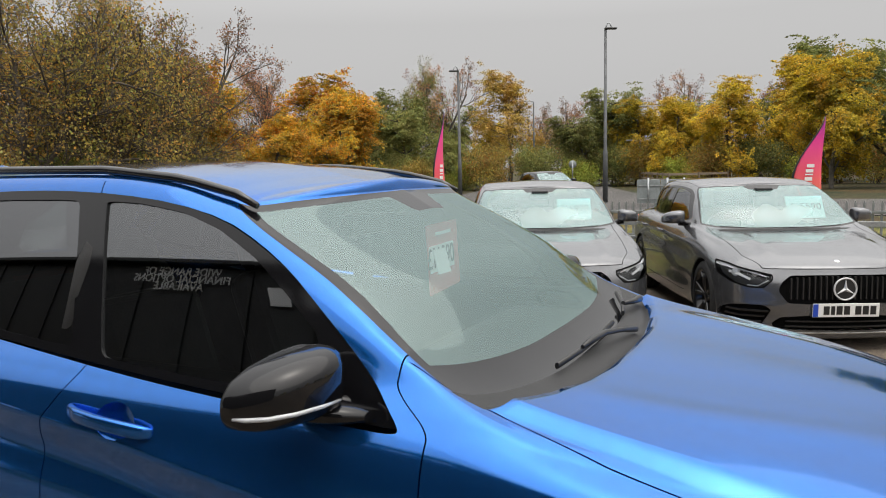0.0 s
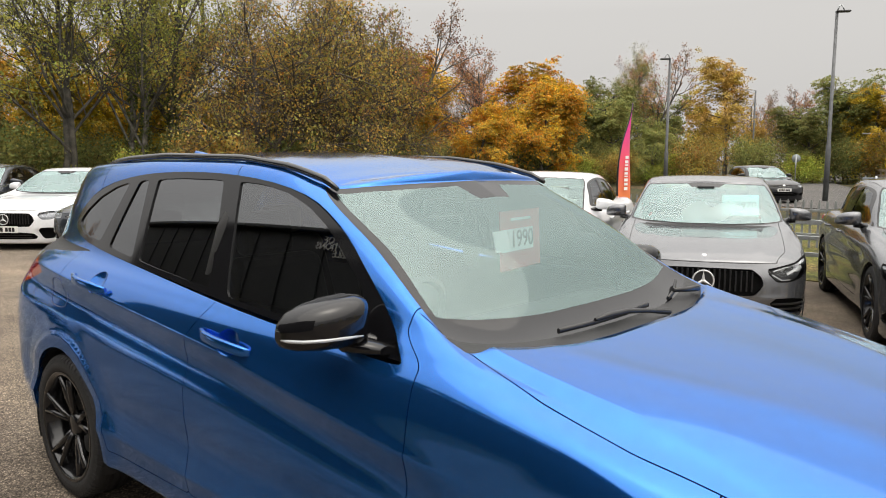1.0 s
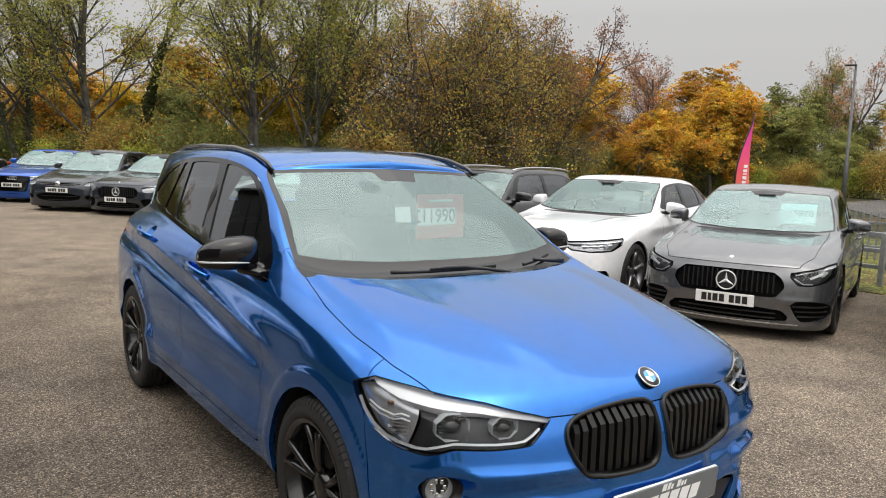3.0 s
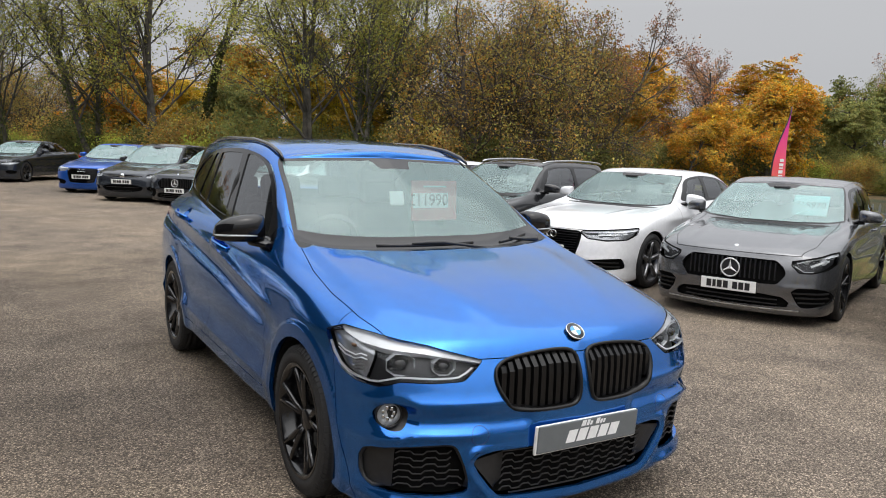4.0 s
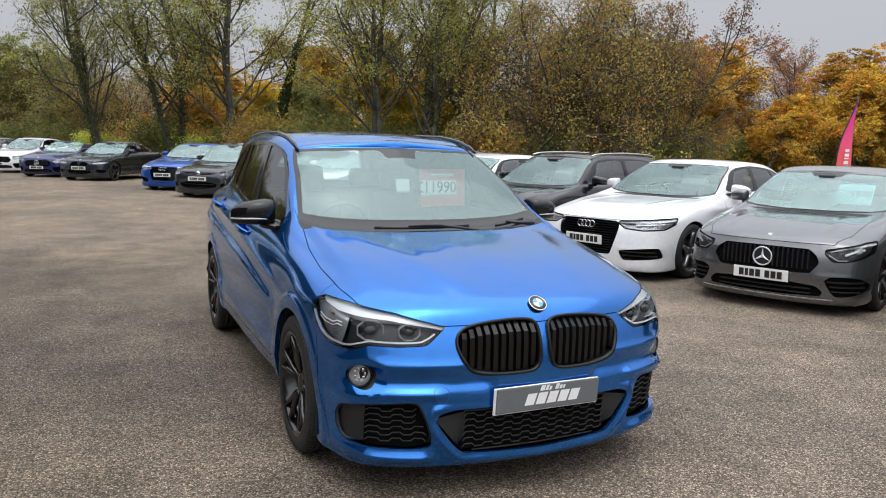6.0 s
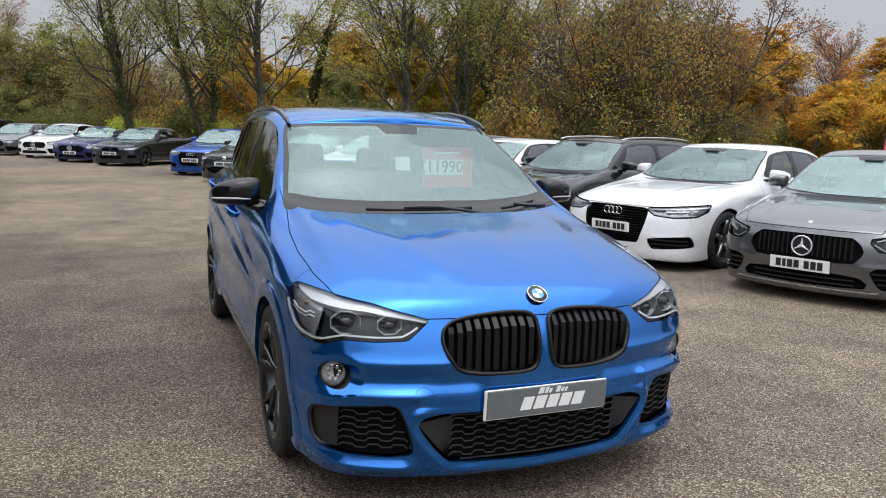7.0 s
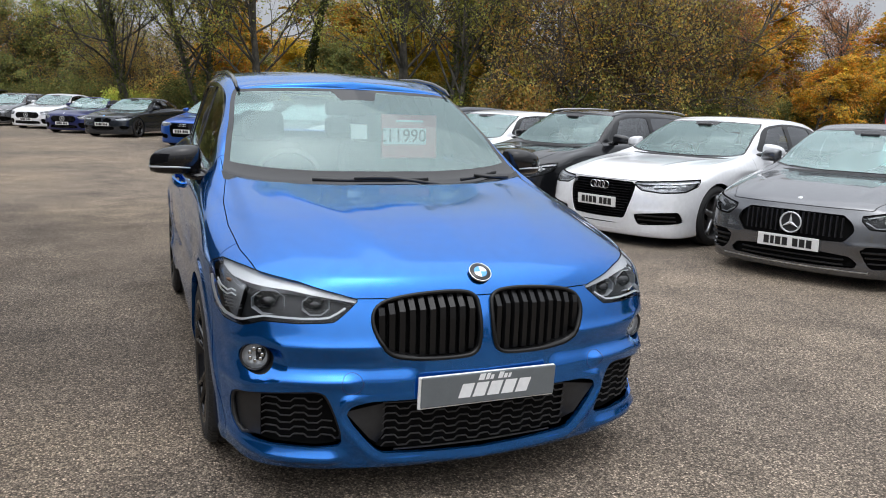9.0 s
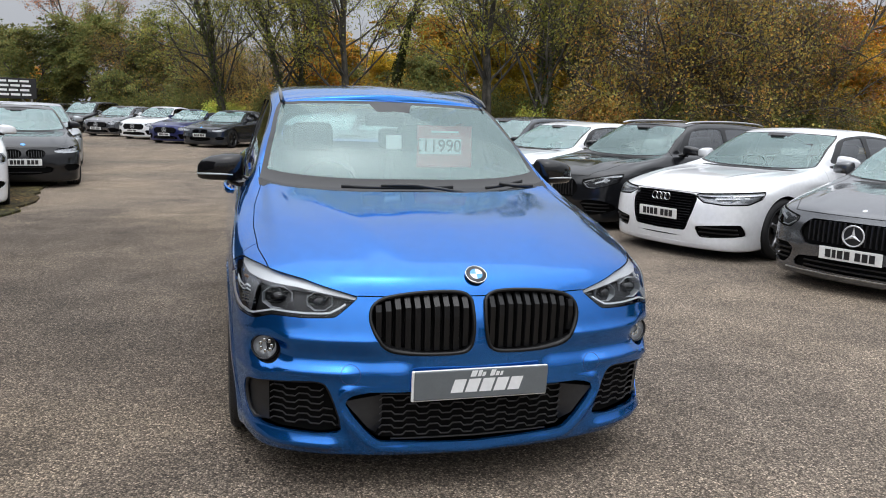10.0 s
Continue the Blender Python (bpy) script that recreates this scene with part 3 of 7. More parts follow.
# ---- ground ----
def ground_mat(name, cols, chip=90.0, rough=.92, bump=.6, patch=.35, big=.25, shade_side=False):
    """Ground with broad patches, mid-size stains and fine stones."""
    m = bpy.data.materials.new(name)
    m.use_nodes = True
    nt = m.node_tree
    p = nt.nodes["Principled BSDF"]
    p.inputs["Roughness"].default_value = rough
    p.inputs["Specular IOR Level"].default_value = .3
    L = nt.links.new
    co = nt.nodes.new("ShaderNodeTexCoord").outputs["Object"]
    def nz(sc, det=5, dist=0):
        n = nt.nodes.new("ShaderNodeTexNoise")
        n.inputs["Scale"].default_value, n.inputs["Detail"].default_value = sc, det
        n.inputs["Distortion"].default_value = dist
        L(co, n.inputs["Vector"])
        return n.outputs["Fac"]
    def ramp(src, stops):
        r = nt.nodes.new("ShaderNodeValToRGB")
        r.color_ramp.elements[0].position, r.color_ramp.elements[0].color = stops[0][0], (*stops[0][1], 1)
        r.color_ramp.elements[1].position, r.color_ramp.elements[1].color = stops[-1][0], (*stops[-1][1], 1)
        for pos, c in stops[1:-1]:
            r.color_ramp.elements.new(pos).color = (*c, 1)
        L(src, r.inputs[0])
        return r.outputs[0]
    def mul(a, b, fac=1.0):
        x = nt.nodes.new("ShaderNodeMixRGB")
        x.blend_type = 'MULTIPLY'
        x.inputs[0].default_value = fac
        L(a, x.inputs[1])
        L(b, x.inputs[2])
        return x.outputs[0]
    base = ramp(nz(big, 6, .6), [(.35, cols[0]), (.5, cols[1]), (.65, cols[2])])
    mid = ramp(nz(2.2, 6), [(.3, (1 - patch,) * 3), (.7, (1 + patch * .5,) * 3)])
    vo = nt.nodes.new("ShaderNodeTexVoronoi")
    vo.inputs["Scale"].default_value = chip
    L(co, vo.inputs["Vector"])
    sep = nt.nodes.new("ShaderNodeSeparateColor")
    L(vo.outputs["Color"], sep.inputs[0])
    stones = ramp(sep.outputs[0], [(0, (.34, .33, .33)), (.5, (.86, .85, .84)), (.85, (1.4, 1.38, 1.34)), (1, (2.5, 2.45, 2.4))])
    gaps = ramp(vo.outputs["Distance"], [(.0, (1.2, 1.2, 1.2)), (.75, (.34, .33, .33))])
    col = mul(mul(mul(base, mid), stones), gaps)
    if shade_side:
        # shade on the building's side, put into the colour with a ragged edge
        sp = nt.nodes.new("ShaderNodeSeparateXYZ")
        L(co, sp.inputs[0])
        def calc(op, u, v):
            q = nt.nodes.new("ShaderNodeMath")
            q.operation = op
            for k, w in enumerate((u, v)):
                if isinstance(w, (int, float)):
                    q.inputs[k].default_value = w
                else:
                    L(w, q.inputs[k])
            return q.outputs[0]
        wave = calc('MULTIPLY', calc('SUBTRACT', nz(.7, 5), .5), 5.0)
        edge = calc('ADD', calc('MAXIMUM', sp.outputs[0], calc('SUBTRACT', sp.outputs[1], 8.5)), wave)
        col = mul(col, ramp(calc('MULTIPLY', calc('ADD', edge, 2.1), .3), [(0, (.70, .69, .68)), (1, (1.20, 1.19, 1.18))]))
    L(col, p.inputs["Base Color"])
    b = nt.nodes.new("ShaderNodeBump")
    b.invert = True
    b.inputs["Strength"].default_value = bump
    b.inputs["Distance"].default_value = .006
    L(vo.outputs["Distance"], b.inputs["Height"])
    b2 = nt.nodes.new("ShaderNodeBump")
    b2.inputs["Strength"].default_value = .3
    b2.inputs["Distance"].default_value = .02
    L(nz(14, 6), b2.inputs["Height"])
    L(b.outputs[0], b2.inputs["Normal"])
    L(b2.outputs[0], p.inputs["Normal"])
    return m


def slab(name, outline, z, thick, material, label, category):
    """A flat piece of ground with a real edge."""
    bm = bmesh.new()
    top = [bm.verts.new((x, y, z)) for x, y in outline]
    low = [bm.verts.new((x, y, z - thick)) for x, y in outline]
    bm.faces.new(top)
    for i in range(len(top)):
        j = (i + 1) % len(top)
        bm.faces.new((top[i], low[i], low[j], top[j]))
    bmesh.ops.recalc_face_normals(bm, faces=bm.faces)
    return tagged(part(name, bm, material), label, category, kind="structure")


def ragged(pts, step=.35, seed=5):
    """An outline broken into short uneven runs."""
    rng = random.Random(seed)
    out = []
    for (x0, y0), (x1, y1) in zip(pts, pts[1:] + pts[:1]):
        n = max(1, int(math.hypot(x1 - x0, y1 - y0) / step))
        out += [(x0 + (x1 - x0) * i / n + rng.uniform(-.1, .1), y0 + (y1 - y0) * i / n + rng.uniform(-.1, .1)) for i in range(n)]
    return out


grass_ground = ground_mat("leafy_grass", ((.035, .05, .014), (.07, .065, .02), (.13, .075, .025)), 24, .95, .8, .5)
tarmac = ground_mat("worn_tarmac", ((.213, .181, .147), (.280, .234, .184), (.345, .285, .212)), 125, .93, 1.0, .28, shade_side=True)
road_mat = ground_mat("road_asphalt", ((.12, .117, .115), (.145, .14, .135), (.17, .162, .155)), 110, .9, .4, .15)
bmg = bmesh.new()
bmesh.ops.create_grid(bmg, x_segments=40, y_segments=40, size=900)
tagged(part("ground", bmg, grass_ground), "rough grass with fallen autumn leaves", "ground", kind="structure")
bpy.data.objects["ground"].location.z = -.05
slab("pavement", [(-45, -45), (9.4, -45), (9.2, -4), (9.0, 1), (8.2, 6), (7.6, 12), (7.0, 19), (4.2, 27), (-1, 35), (-7, 45), (-16, 58), (-45, 70)], 0, .12, tarmac, "worn grey-brown chipped tarmac of the sales lot", "tarmac")
slab("road", [(17, -60), (21, -20), (23.5, 4), (27, 12), (36, 19), (52, 23), (95, 29), (95, 21), (56, 15), (42, 10), (34, 3), (31, -20), (30, -60)], -.02, .1, road_mat, "grey asphalt road beyond the fence", "road")
slab("verge", ragged([(-9, 4), (-4.0, 4), (-3.62, 8), (-3.85, 11), (-4.3, 14), (-5.2, 20), (-7.2, 28), (-12, 30)]), .03, .1, grass_ground, "strip of thin grass between tarmac areas", "verge")
moss = ground_mat("mossy_grass", ((.10, .115, .028), (.19, .195, .042), (.20, .15, .05)), 36, .95, .9, .55, big=.9)
slab("verge", [(8.3, -12), (16.4, -12), (17.4, -2), (18.6, 4), (16, 9), (8.6, 12), (7.9, 8), (8.15, 4), (8.45, 1.5), (8.2, -3)], .012, .06, moss, "mossy yellow-green grass at the edge of the tarmac", "verge")

# ---- the blue SUV ----
FY, RY, WR = .86, 3.53, .335


def suv_lines(S):
    """Creases and hollows of the flanks and bonnet."""
    x, y, z = S[..., 0], S[..., 1], S[..., 2]
    flank = smooth(.62, .8, x) * smooth(1.05, 1.5, y) * (1 - smooth(3.9, 4.2, y))
    c1 = np.interp(y, [1.15, 1.35, 2.25, 3.3, 3.9], [.755, .785, .915, 1.015, 1.055])
    d = z - c1
    x = x + flank * (.016 * np.exp(-np.abs(d) / .032) - .022 * np.exp(-((d + .10) / .060) ** 2))
    c2 = .385 + .02 * (y - 1.4)
    x = x - flank * .016 * np.exp(-((z - .52) / .08) ** 2) + flank * .012 * np.exp(-np.abs(z - c2) / .04)
    # flared arches
    for yc in (FY, RY):
        r = np.hypot(y - yc, z - WR)
        x = x + (.006 * smooth(.53, .44, r) + .008 * smooth(.450, .430, r)) * smooth(.6, .8, x)
    # bonnet: two long creases that run from the screen to the grille
    top = smooth(.86, .93, z) * (1 - smooth(1.0, 1.2, y)) * smooth(.10, .25, y)
    for off, amp, wid in ((.50, .007, .075), (.22, -.003, .10)):
        line = off * (.62 + .42 * smooth(.1, 1.1, y))
        z = z + top * amp * np.exp(-((S[..., 0] - line) / wid) ** 2)
    # the bonnet's rear edge stands over the foot of the screen
    edge = np.interp(S[..., 0], [0, .24, .43, .58, .67, .74], [1.115, 1.12, 1.14, 1.175, 1.21, 1.24])
    dh = S[..., 1] - edge
    z = z + .034 * np.clip((dh + .9) / .88, 0, 1) ** 1.3 * (1 - smooth(-.002, .020, dh)) * (1 - smooth(.70, .76, S[..., 0])) * smooth(.8, .9, S[..., 2])
    # bumper: hollows round the fog lamps, pushed-in intakes
    front = smooth(.5, .35, y)
    a = S[..., 0]
    y = y + front * .030 * smooth(.085, .03, np.hypot((a - .765) * .9, z - .548))
    y = y - front * .021 * np.exp(-np.abs(z - .602) / .030) * smooth(.30, .42, a)
    y = y + front * .018 * np.exp(-((z - .53) / .035) ** 2) * smooth(.22, .3, a) * smooth(.80, .7, a)
    y = y - front * .024 * np.exp(-np.abs(z - .484 + .03 * smooth(.7, .85, a)) / .018) * smooth(.42, .5, a)
    # a hard edge runs round the lower grille; a blade juts out below the side intakes
    gap = INTAKE(a, z)
    y = y - front * .020 * np.exp(-np.abs(gap - .030) / .014) * smooth(.56, .50, a) * (z < .43)
    y = y - front * .046 * np.exp(-np.abs(z - .200 - .03 * smooth(.7, .9, a)) / .018) * smooth(.46, .56, a)
    return np.stack([x, y, z], -1)


def corner_poly(pts, r=.018):
    """An outline whose corners are cut back by r only."""
    out = []
    P = [Vector(p) for p in pts]
    for i, p in enumerate(P):
        for q in (P[i - 1], P[(i + 1) % len(P)]):
            d = q - p
            out.append(tuple(p + d.normalized() * min(r, d.length * .3)))
    return poly(out, 1)


KIDNEY = poly([(.022, .70), (.03, .765), (.12, .777), (.30, .765), (.385, .74), (.408, .69), (.39, .63), (.35, .572), (.26, .556), (.10, .554), (.04, .565), (.024, .62)], 2)
LAMP = corner_poly([(5.25, .812), (4.80, .842), (4.02, .833), (2.94, .807), (1.92, .756), (2.36, .682), (2.95, .677), (3.54, .680), (3.80, .664), (4.00, .655), (4.50, .657), (4.87, .690), (5.17, .768)], .03)
INTAKE = corner_poly([(-.6, .42), (.42, .415), (.512, .380), (.378, .208), (-.6, .190)], .03)
SIDEIN = corner_poly([(.490, .240), (.838, .246), (.850, .425), (.582, .455), (.548, .425)], .03)
DLO = poly([(1.415, 1.010), (1.425, 1.022), (1.47, 1.063), (1.62, 1.19), (1.83, 1.347), (2.08, 1.462), (2.50, 1.512), (3.05, 1.508), (3.45, 1.460), (3.68, 1.392), (3.83, 1.27), (3.70, 1.178), (3.0, 1.118), (2.2, 1.050), (1.8, 1.026), (1.52, 1.010), (1.44, 1.006)], 2)
PANES = (corner_poly([(1.615, 1.048), (1.675, 1.180), (1.79, 1.268), (1.89, 1.340), (2.02, 1.408), (2.15, 1.450), (2.30, 1.473), (2.435, 1.481), (2.33, 1.078), (1.95, 1.056)], .012),
         corner_poly([(2.44, 1.094), (2.535, 1.484), (2.85, 1.484), (3.035, 1.475), (3.02, 1.140)], .012),
         corner_poly([(3.075, 1.146), (3.11, 1.472), (3.20, 1.464), (3.335, 1.172)], .012),
         corner_poly([(3.44, 1.186), (3.285, 1.458), (3.42, 1.434), (3.58, 1.382), (3.70, 1.315), (3.755, 1.262), (3.72, 1.228), (3.62, 1.203)], .012))


def build_suv():
    car = new("car")
    tagged(car, "metallic blue compact SUV with black grille and mirrors", "car")
    sh = hull(suv_rings(), .045, ns=320, nv=26, sharpen=suv_lines)
    nose = front_at(sh)
    side = lambda f: (lambda x, y, z, s, v: f(y, z))
    gap = .0019

    def seam(shell, f, keep):
        """Cuts a shut line; returns the two panels and adds the strip below the gap."""
        a, rest = shell.cut(lambda *q: f(*q) + gap)
        strip, b = rest.cut(lambda *q: f(*q) - gap)
        keep.append(strip)
        return a, b

    strips = []
    arches = lambda x, y, z, s, v: np.minimum(np.hypot(y - FY, z - WR), np.hypot(y - RY, z - WR)) - .372
    _, sh = sh.cut(arches)
    _, sh = sh.cut(lambda x, y, z, s, v: v - .6)
    # glasshouse
    glass, sh = sh.cut(lambda x, y, z, s, v: np.where((v > 6.5) & (x > .3), DLO(y, z), .2))
    glass, sheet_x = glass.fair()
    panes = []
    for i, f in enumerate(PANES):
        p, glass = glass.cut(side(f))
        panes.append(p)
    screen, sh = sh.cut(lambda x, y, z, s, v: np.maximum.reduce([(s - 6.0) * .1, 8.06 - v, (v - 9.93)]))
    clear, frit = screen.cut(lambda x, y, z, s, v: np.maximum.reduce([(s - 5.0) * .12, (8.32 - v) * .45, (v - 9.80 + .24 * smooth(.13, .09, x)) * .45]))
    rear, sh = sh.cut(lambda x, y, z, s, v: np.maximum.reduce([(13.1 - s) * .1, 8.1 - v, v - 9.85]))
    # lamps, grille, intakes
    lamp, sh = sh.cut(lambda x, y, z, s, v: np.where((s < 6) & (v < 7.5), LAMP(s, z) * .1, .2))
    kidney, sh = sh.cut(lambda x, y, z, s, v: np.where(y < .4, KIDNEY(x, z), .2))
    intake, sh = sh.cut(lambda x, y, z, s, v: np.where(y < .4, INTAKE(x, z), .2))
    sidein, sh = sh.cut(lambda x, y, z, s, v: np.where(y < .6, SIDEIN(x, z), .2))
    foghole, sh = sh.cut(lambda x, y, z, s, v: np.where(y < .5, np.hypot(x - .768, z - .545) - .053, .2))
    tail, sh = sh.cut(lambda x, y, z, s, v: np.where((s > 11) & (v < 7.7), corner_poly([(11.62, 1.018), (11.95, 1.068), (14.2, 1.06), (14.2, .93), (12.7, .915), (12.1, .965)], .03)(s, z) * .1, .2))
    # panels
    hood_side = lambda y: np.interp(y, [.2, .33, .5, .75, 1.0, 1.25], [.70, .752, .785, .797, .788, .752])
    scuttle, sh = sh.cut(lambda x, y, z, s, v: np.where((v < 8.07) & (v > 7) & (x < .76), np.interp(x, [0, .24, .43, .58, .67, .76], [1.115, 1.12, 1.14, 1.175, 1.21, 1.25]) + .014 - y, .2))
    for sd in (1, -1):
        for piece in scuttle.pieces():
            part("scuttle", piece.mesh("scuttle", (sd,)), M["plastic"], car, "black scuttle panel below the windscreen")
    hood, sh = seam(sh, lambda x, y, z, s, v: np.where(v < 8.3, np.maximum.reduce([x - hood_side(y), 0.758 - z, y - 1.45, (s - 7.6) * .1]), .2), strips)
    bumper, sh = seam(sh, lambda x, y, z, s, v: np.where(s < 8, np.maximum(y - .47 - .25 * (z - .55), z - .90), .3), strips)
    roof, sh = sh.cut(lambda x, y, z, s, v: 10.12 - v)
    door_f = lambda y, z: np.maximum.reduce([1.352 + .10 * (.75 - z) * (z < .75) - y + .10 * smooth(1.0, 1.10, z), y - 2.47 + .13 * smooth(.86, 1.10, z) - .30 * np.maximum(z - 1.1, 0), .335 - z, z - 1.60])
    door_r = lambda y, z: np.maximum.reduce([2.47 - .13 * smooth(.86, 1.10, z) + .30 * np.maximum(z - 1.1, 0) - y, y - 3.62 + .0 * z, .335 - z, .425 - np.hypot(y - RY, z - WR), y - 3.47 - .12 * smooth(.78, 1.1, z)])
    fd, sh = seam(sh, lambda x, y, z, s, v: np.where((v < 9.9) & (x > .3), door_f(y, z), .2), strips)
    rd, sh = seam(sh, lambda x, y, z, s, v: np.where((v < 9.9) & (x > .3), door_r(y, z), .2), strips)
    cup_f, fd = hollow(fd, 2.185, .953)
    cup_r, rd = hollow(rd, 3.205, 1.038)
    gate, sh = seam(sh, lambda x, y, z, s, v: np.where(s > 12.2, np.maximum(x - .70, .62 - z), .2), strips)
    fender, quarter = sh.cut(lambda x, y, z, s, v: y - 1.9)
    P, B = part, M["blue"]
    bn = P("bonnet", hood.mesh("bonnet", rim=.02), B, car)
    bp = P("front_bumper", bumper.mesh("front_bumper", rim=.02), B, car)
    P("roof", roof.mesh("roof"), B, car)
    P("tailgate", gate.mesh("tailgate", rim=.02), B, car)
    for st in strips:
        for sd in (1, -1):
            P("shut_line_seal", st.pieces()[0].moved(.012).mesh("shut_line_seal", (sd,)), M["void"], car)
    for sd in (1, -1):
        P("front_wing", fender.mesh("front_wing", (sd,), rim=.02), B, car)
        P("rear_quarter", quarter.mesh("rear_quarter", (sd,), rim=.02), B, car)
        d1 = P("front_door", fd.mesh("front_door", (sd,), rim=.02), B, car)
        d2 = P("rear_door", rd.mesh("rear_door", (sd,), rim=.02), B, car)
        P("window_surround", glass.mesh("window_surround", (sd,), rim=.006), M["gloss"], car, "gloss black window surround")
        for p, m in zip(panes, ("side", "tint", "tint", "tint")):
            P("side_window", p.moved(.006).mesh("side_window", (sd,)), M[m], car)
        P("tail_lamp", tail.mesh("tail_lamp", (sd,), rim=.02), M["red"], car, "red tail lamp")
        for d, hy, hz, dish in ((d1, 2.21, .958, cup_f), (d2, 3.23, 1.043, cup_r)):
            door_handle(d, sd, hy, hz, dish)
        for yc in (FY, RY):
            arch_parts(car, sd, yc)
            wheel(car, sd * (.795), yc, WR, .243, .225, sd, 5, True, "rim", 0)
    def on_side(y, z):
        Q = quarter.V
        q = (Q[:, 1] - y) ** 2 + (Q[:, 2] - z) ** 2
        i = np.argpartition(q, 5)[:5]
        w = 1 / (q[i] + 1e-6)
        p, n = (Q[i, :3] * w[:, None]).sum(0) / w.sum(), Q[i, 5:8].mean(0)
        return Vector((-p[0] - n[0] * .001, y, z)), Vector((-n[0], n[1], n[2]))
    flap = corner_poly([(3.50, .885), (3.51, 1.010), (3.685, 1.018), (3.69, .893)], .03).points
    rows = [on_side(*q) for q in flap]
    P("fuel_flap_joint", ribbon([r[0] for r in rows], [r[1] for r in rows], .004, .001, True), M["navy"], car)
    ws = P("windscreen", clear.mesh("windscreen"), M["glass"], car, "clear laminated windscreen")
    P("windscreen_border", frit.mesh("windscreen_border"), M["gloss"], ws, "black ceramic border")
    P("rear_window", rear.mesh("rear_window"), M["backlight"], car)
    suv_face(car, bp, nose, lamp, kidney, intake, sidein, foghole)
    suv_trim(car)
    return car


def stack(shells):
    V, F, o = [], [], 0
    for s in shells:
        V.append(s.V)
        F += [tuple(i + o for i in f) for f in s.F]
        o += len(s.V)
    return np.vstack(V), F


def arch_parts(car, sd, yc, r=.372, x=.905, mat_liner="plastic"):
    """Dark liner inside a wheel arch."""
    bm = bmesh.new()
    rows = []
    for k in range(25):
        a = math.pi * (-.12 + 1.24 * k / 24)
        c, s = math.cos(a) * r, math.sin(a) * r
        rows.append([bm.verts.new((sd * (x - .015), yc + c, WR + s)), bm.verts.new((sd * (x - .05), yc + c * 1.02, WR + s * 1.02)), bm.verts.new((sd * .56, yc + c * 1.02, WR + s * 1.02)), bm.verts.new((sd * .56, yc, WR))])
    for a, b in zip(rows, rows[1:]):
        for i in range(3):
            bm.faces.new((a[i], a[i + 1], b[i + 1], b[i]))
    part("arch_liner", bm, M[mat_liner], car, "black wheel arch liner")


def hollow(panel, y0, z0, r=.044, long=1.45, depth=.022):
    """Cuts the round hollow behind a handle out of a door panel; returns it, dished, and the rest."""
    dish, rest = panel.cut(lambda x, y, z, s, v: np.where(x > .3, np.hypot((y - y0) / long, z - z0) - r, .2))
    V = dish.V.copy()
    dy, dz = (V[:, 1] - y0) / long, V[:, 2] - z0
    k = 1 - np.clip((dy ** 2 + dz ** 2) / r ** 2, 0, 1)
    N = V[:, 5:8].copy()
    V[:, :3] -= N * (depth * np.sqrt(k))[:, None]
    slope = 2 * depth / r ** 2 * .55
    V[:, 6] -= slope * dy / long
    V[:, 7] -= slope * dz
    V[:, 5:8] /= np.linalg.norm(V[:, 5:8], axis=1, keepdims=True)
    return Shell(V, dish.F), rest


def door_handle(door, sd, y, z, dish, x=.902):
    part("handle_hollow", dish.mesh("handle_hollow", (sd,)), M["blue"], door)
    X, Z = (1, 0, 0), (0, 0, 1)
    rows = [((sd * (x - .006), y - .150, z - .020), .006, .010, X, Z), ((sd * (x + .012), y - .128, z - .016), .010, .017, X, Z), ((sd * (x + .026), y - .08, z - .007), .011, .018, X, Z),
            ((sd * (x + .031), y, z), .011, .018, X, Z), ((sd * (x + .027), y + .07, z + .006), .011, .018, X, Z), ((sd * (x + .012), y + .112, z + .010), .010, .017, X, Z), ((sd * (x - .006), y + .128, z + .011), .006, .012, X, Z)]
    part("handle", blob(rows, 3.0, 20), M["blue"], door)


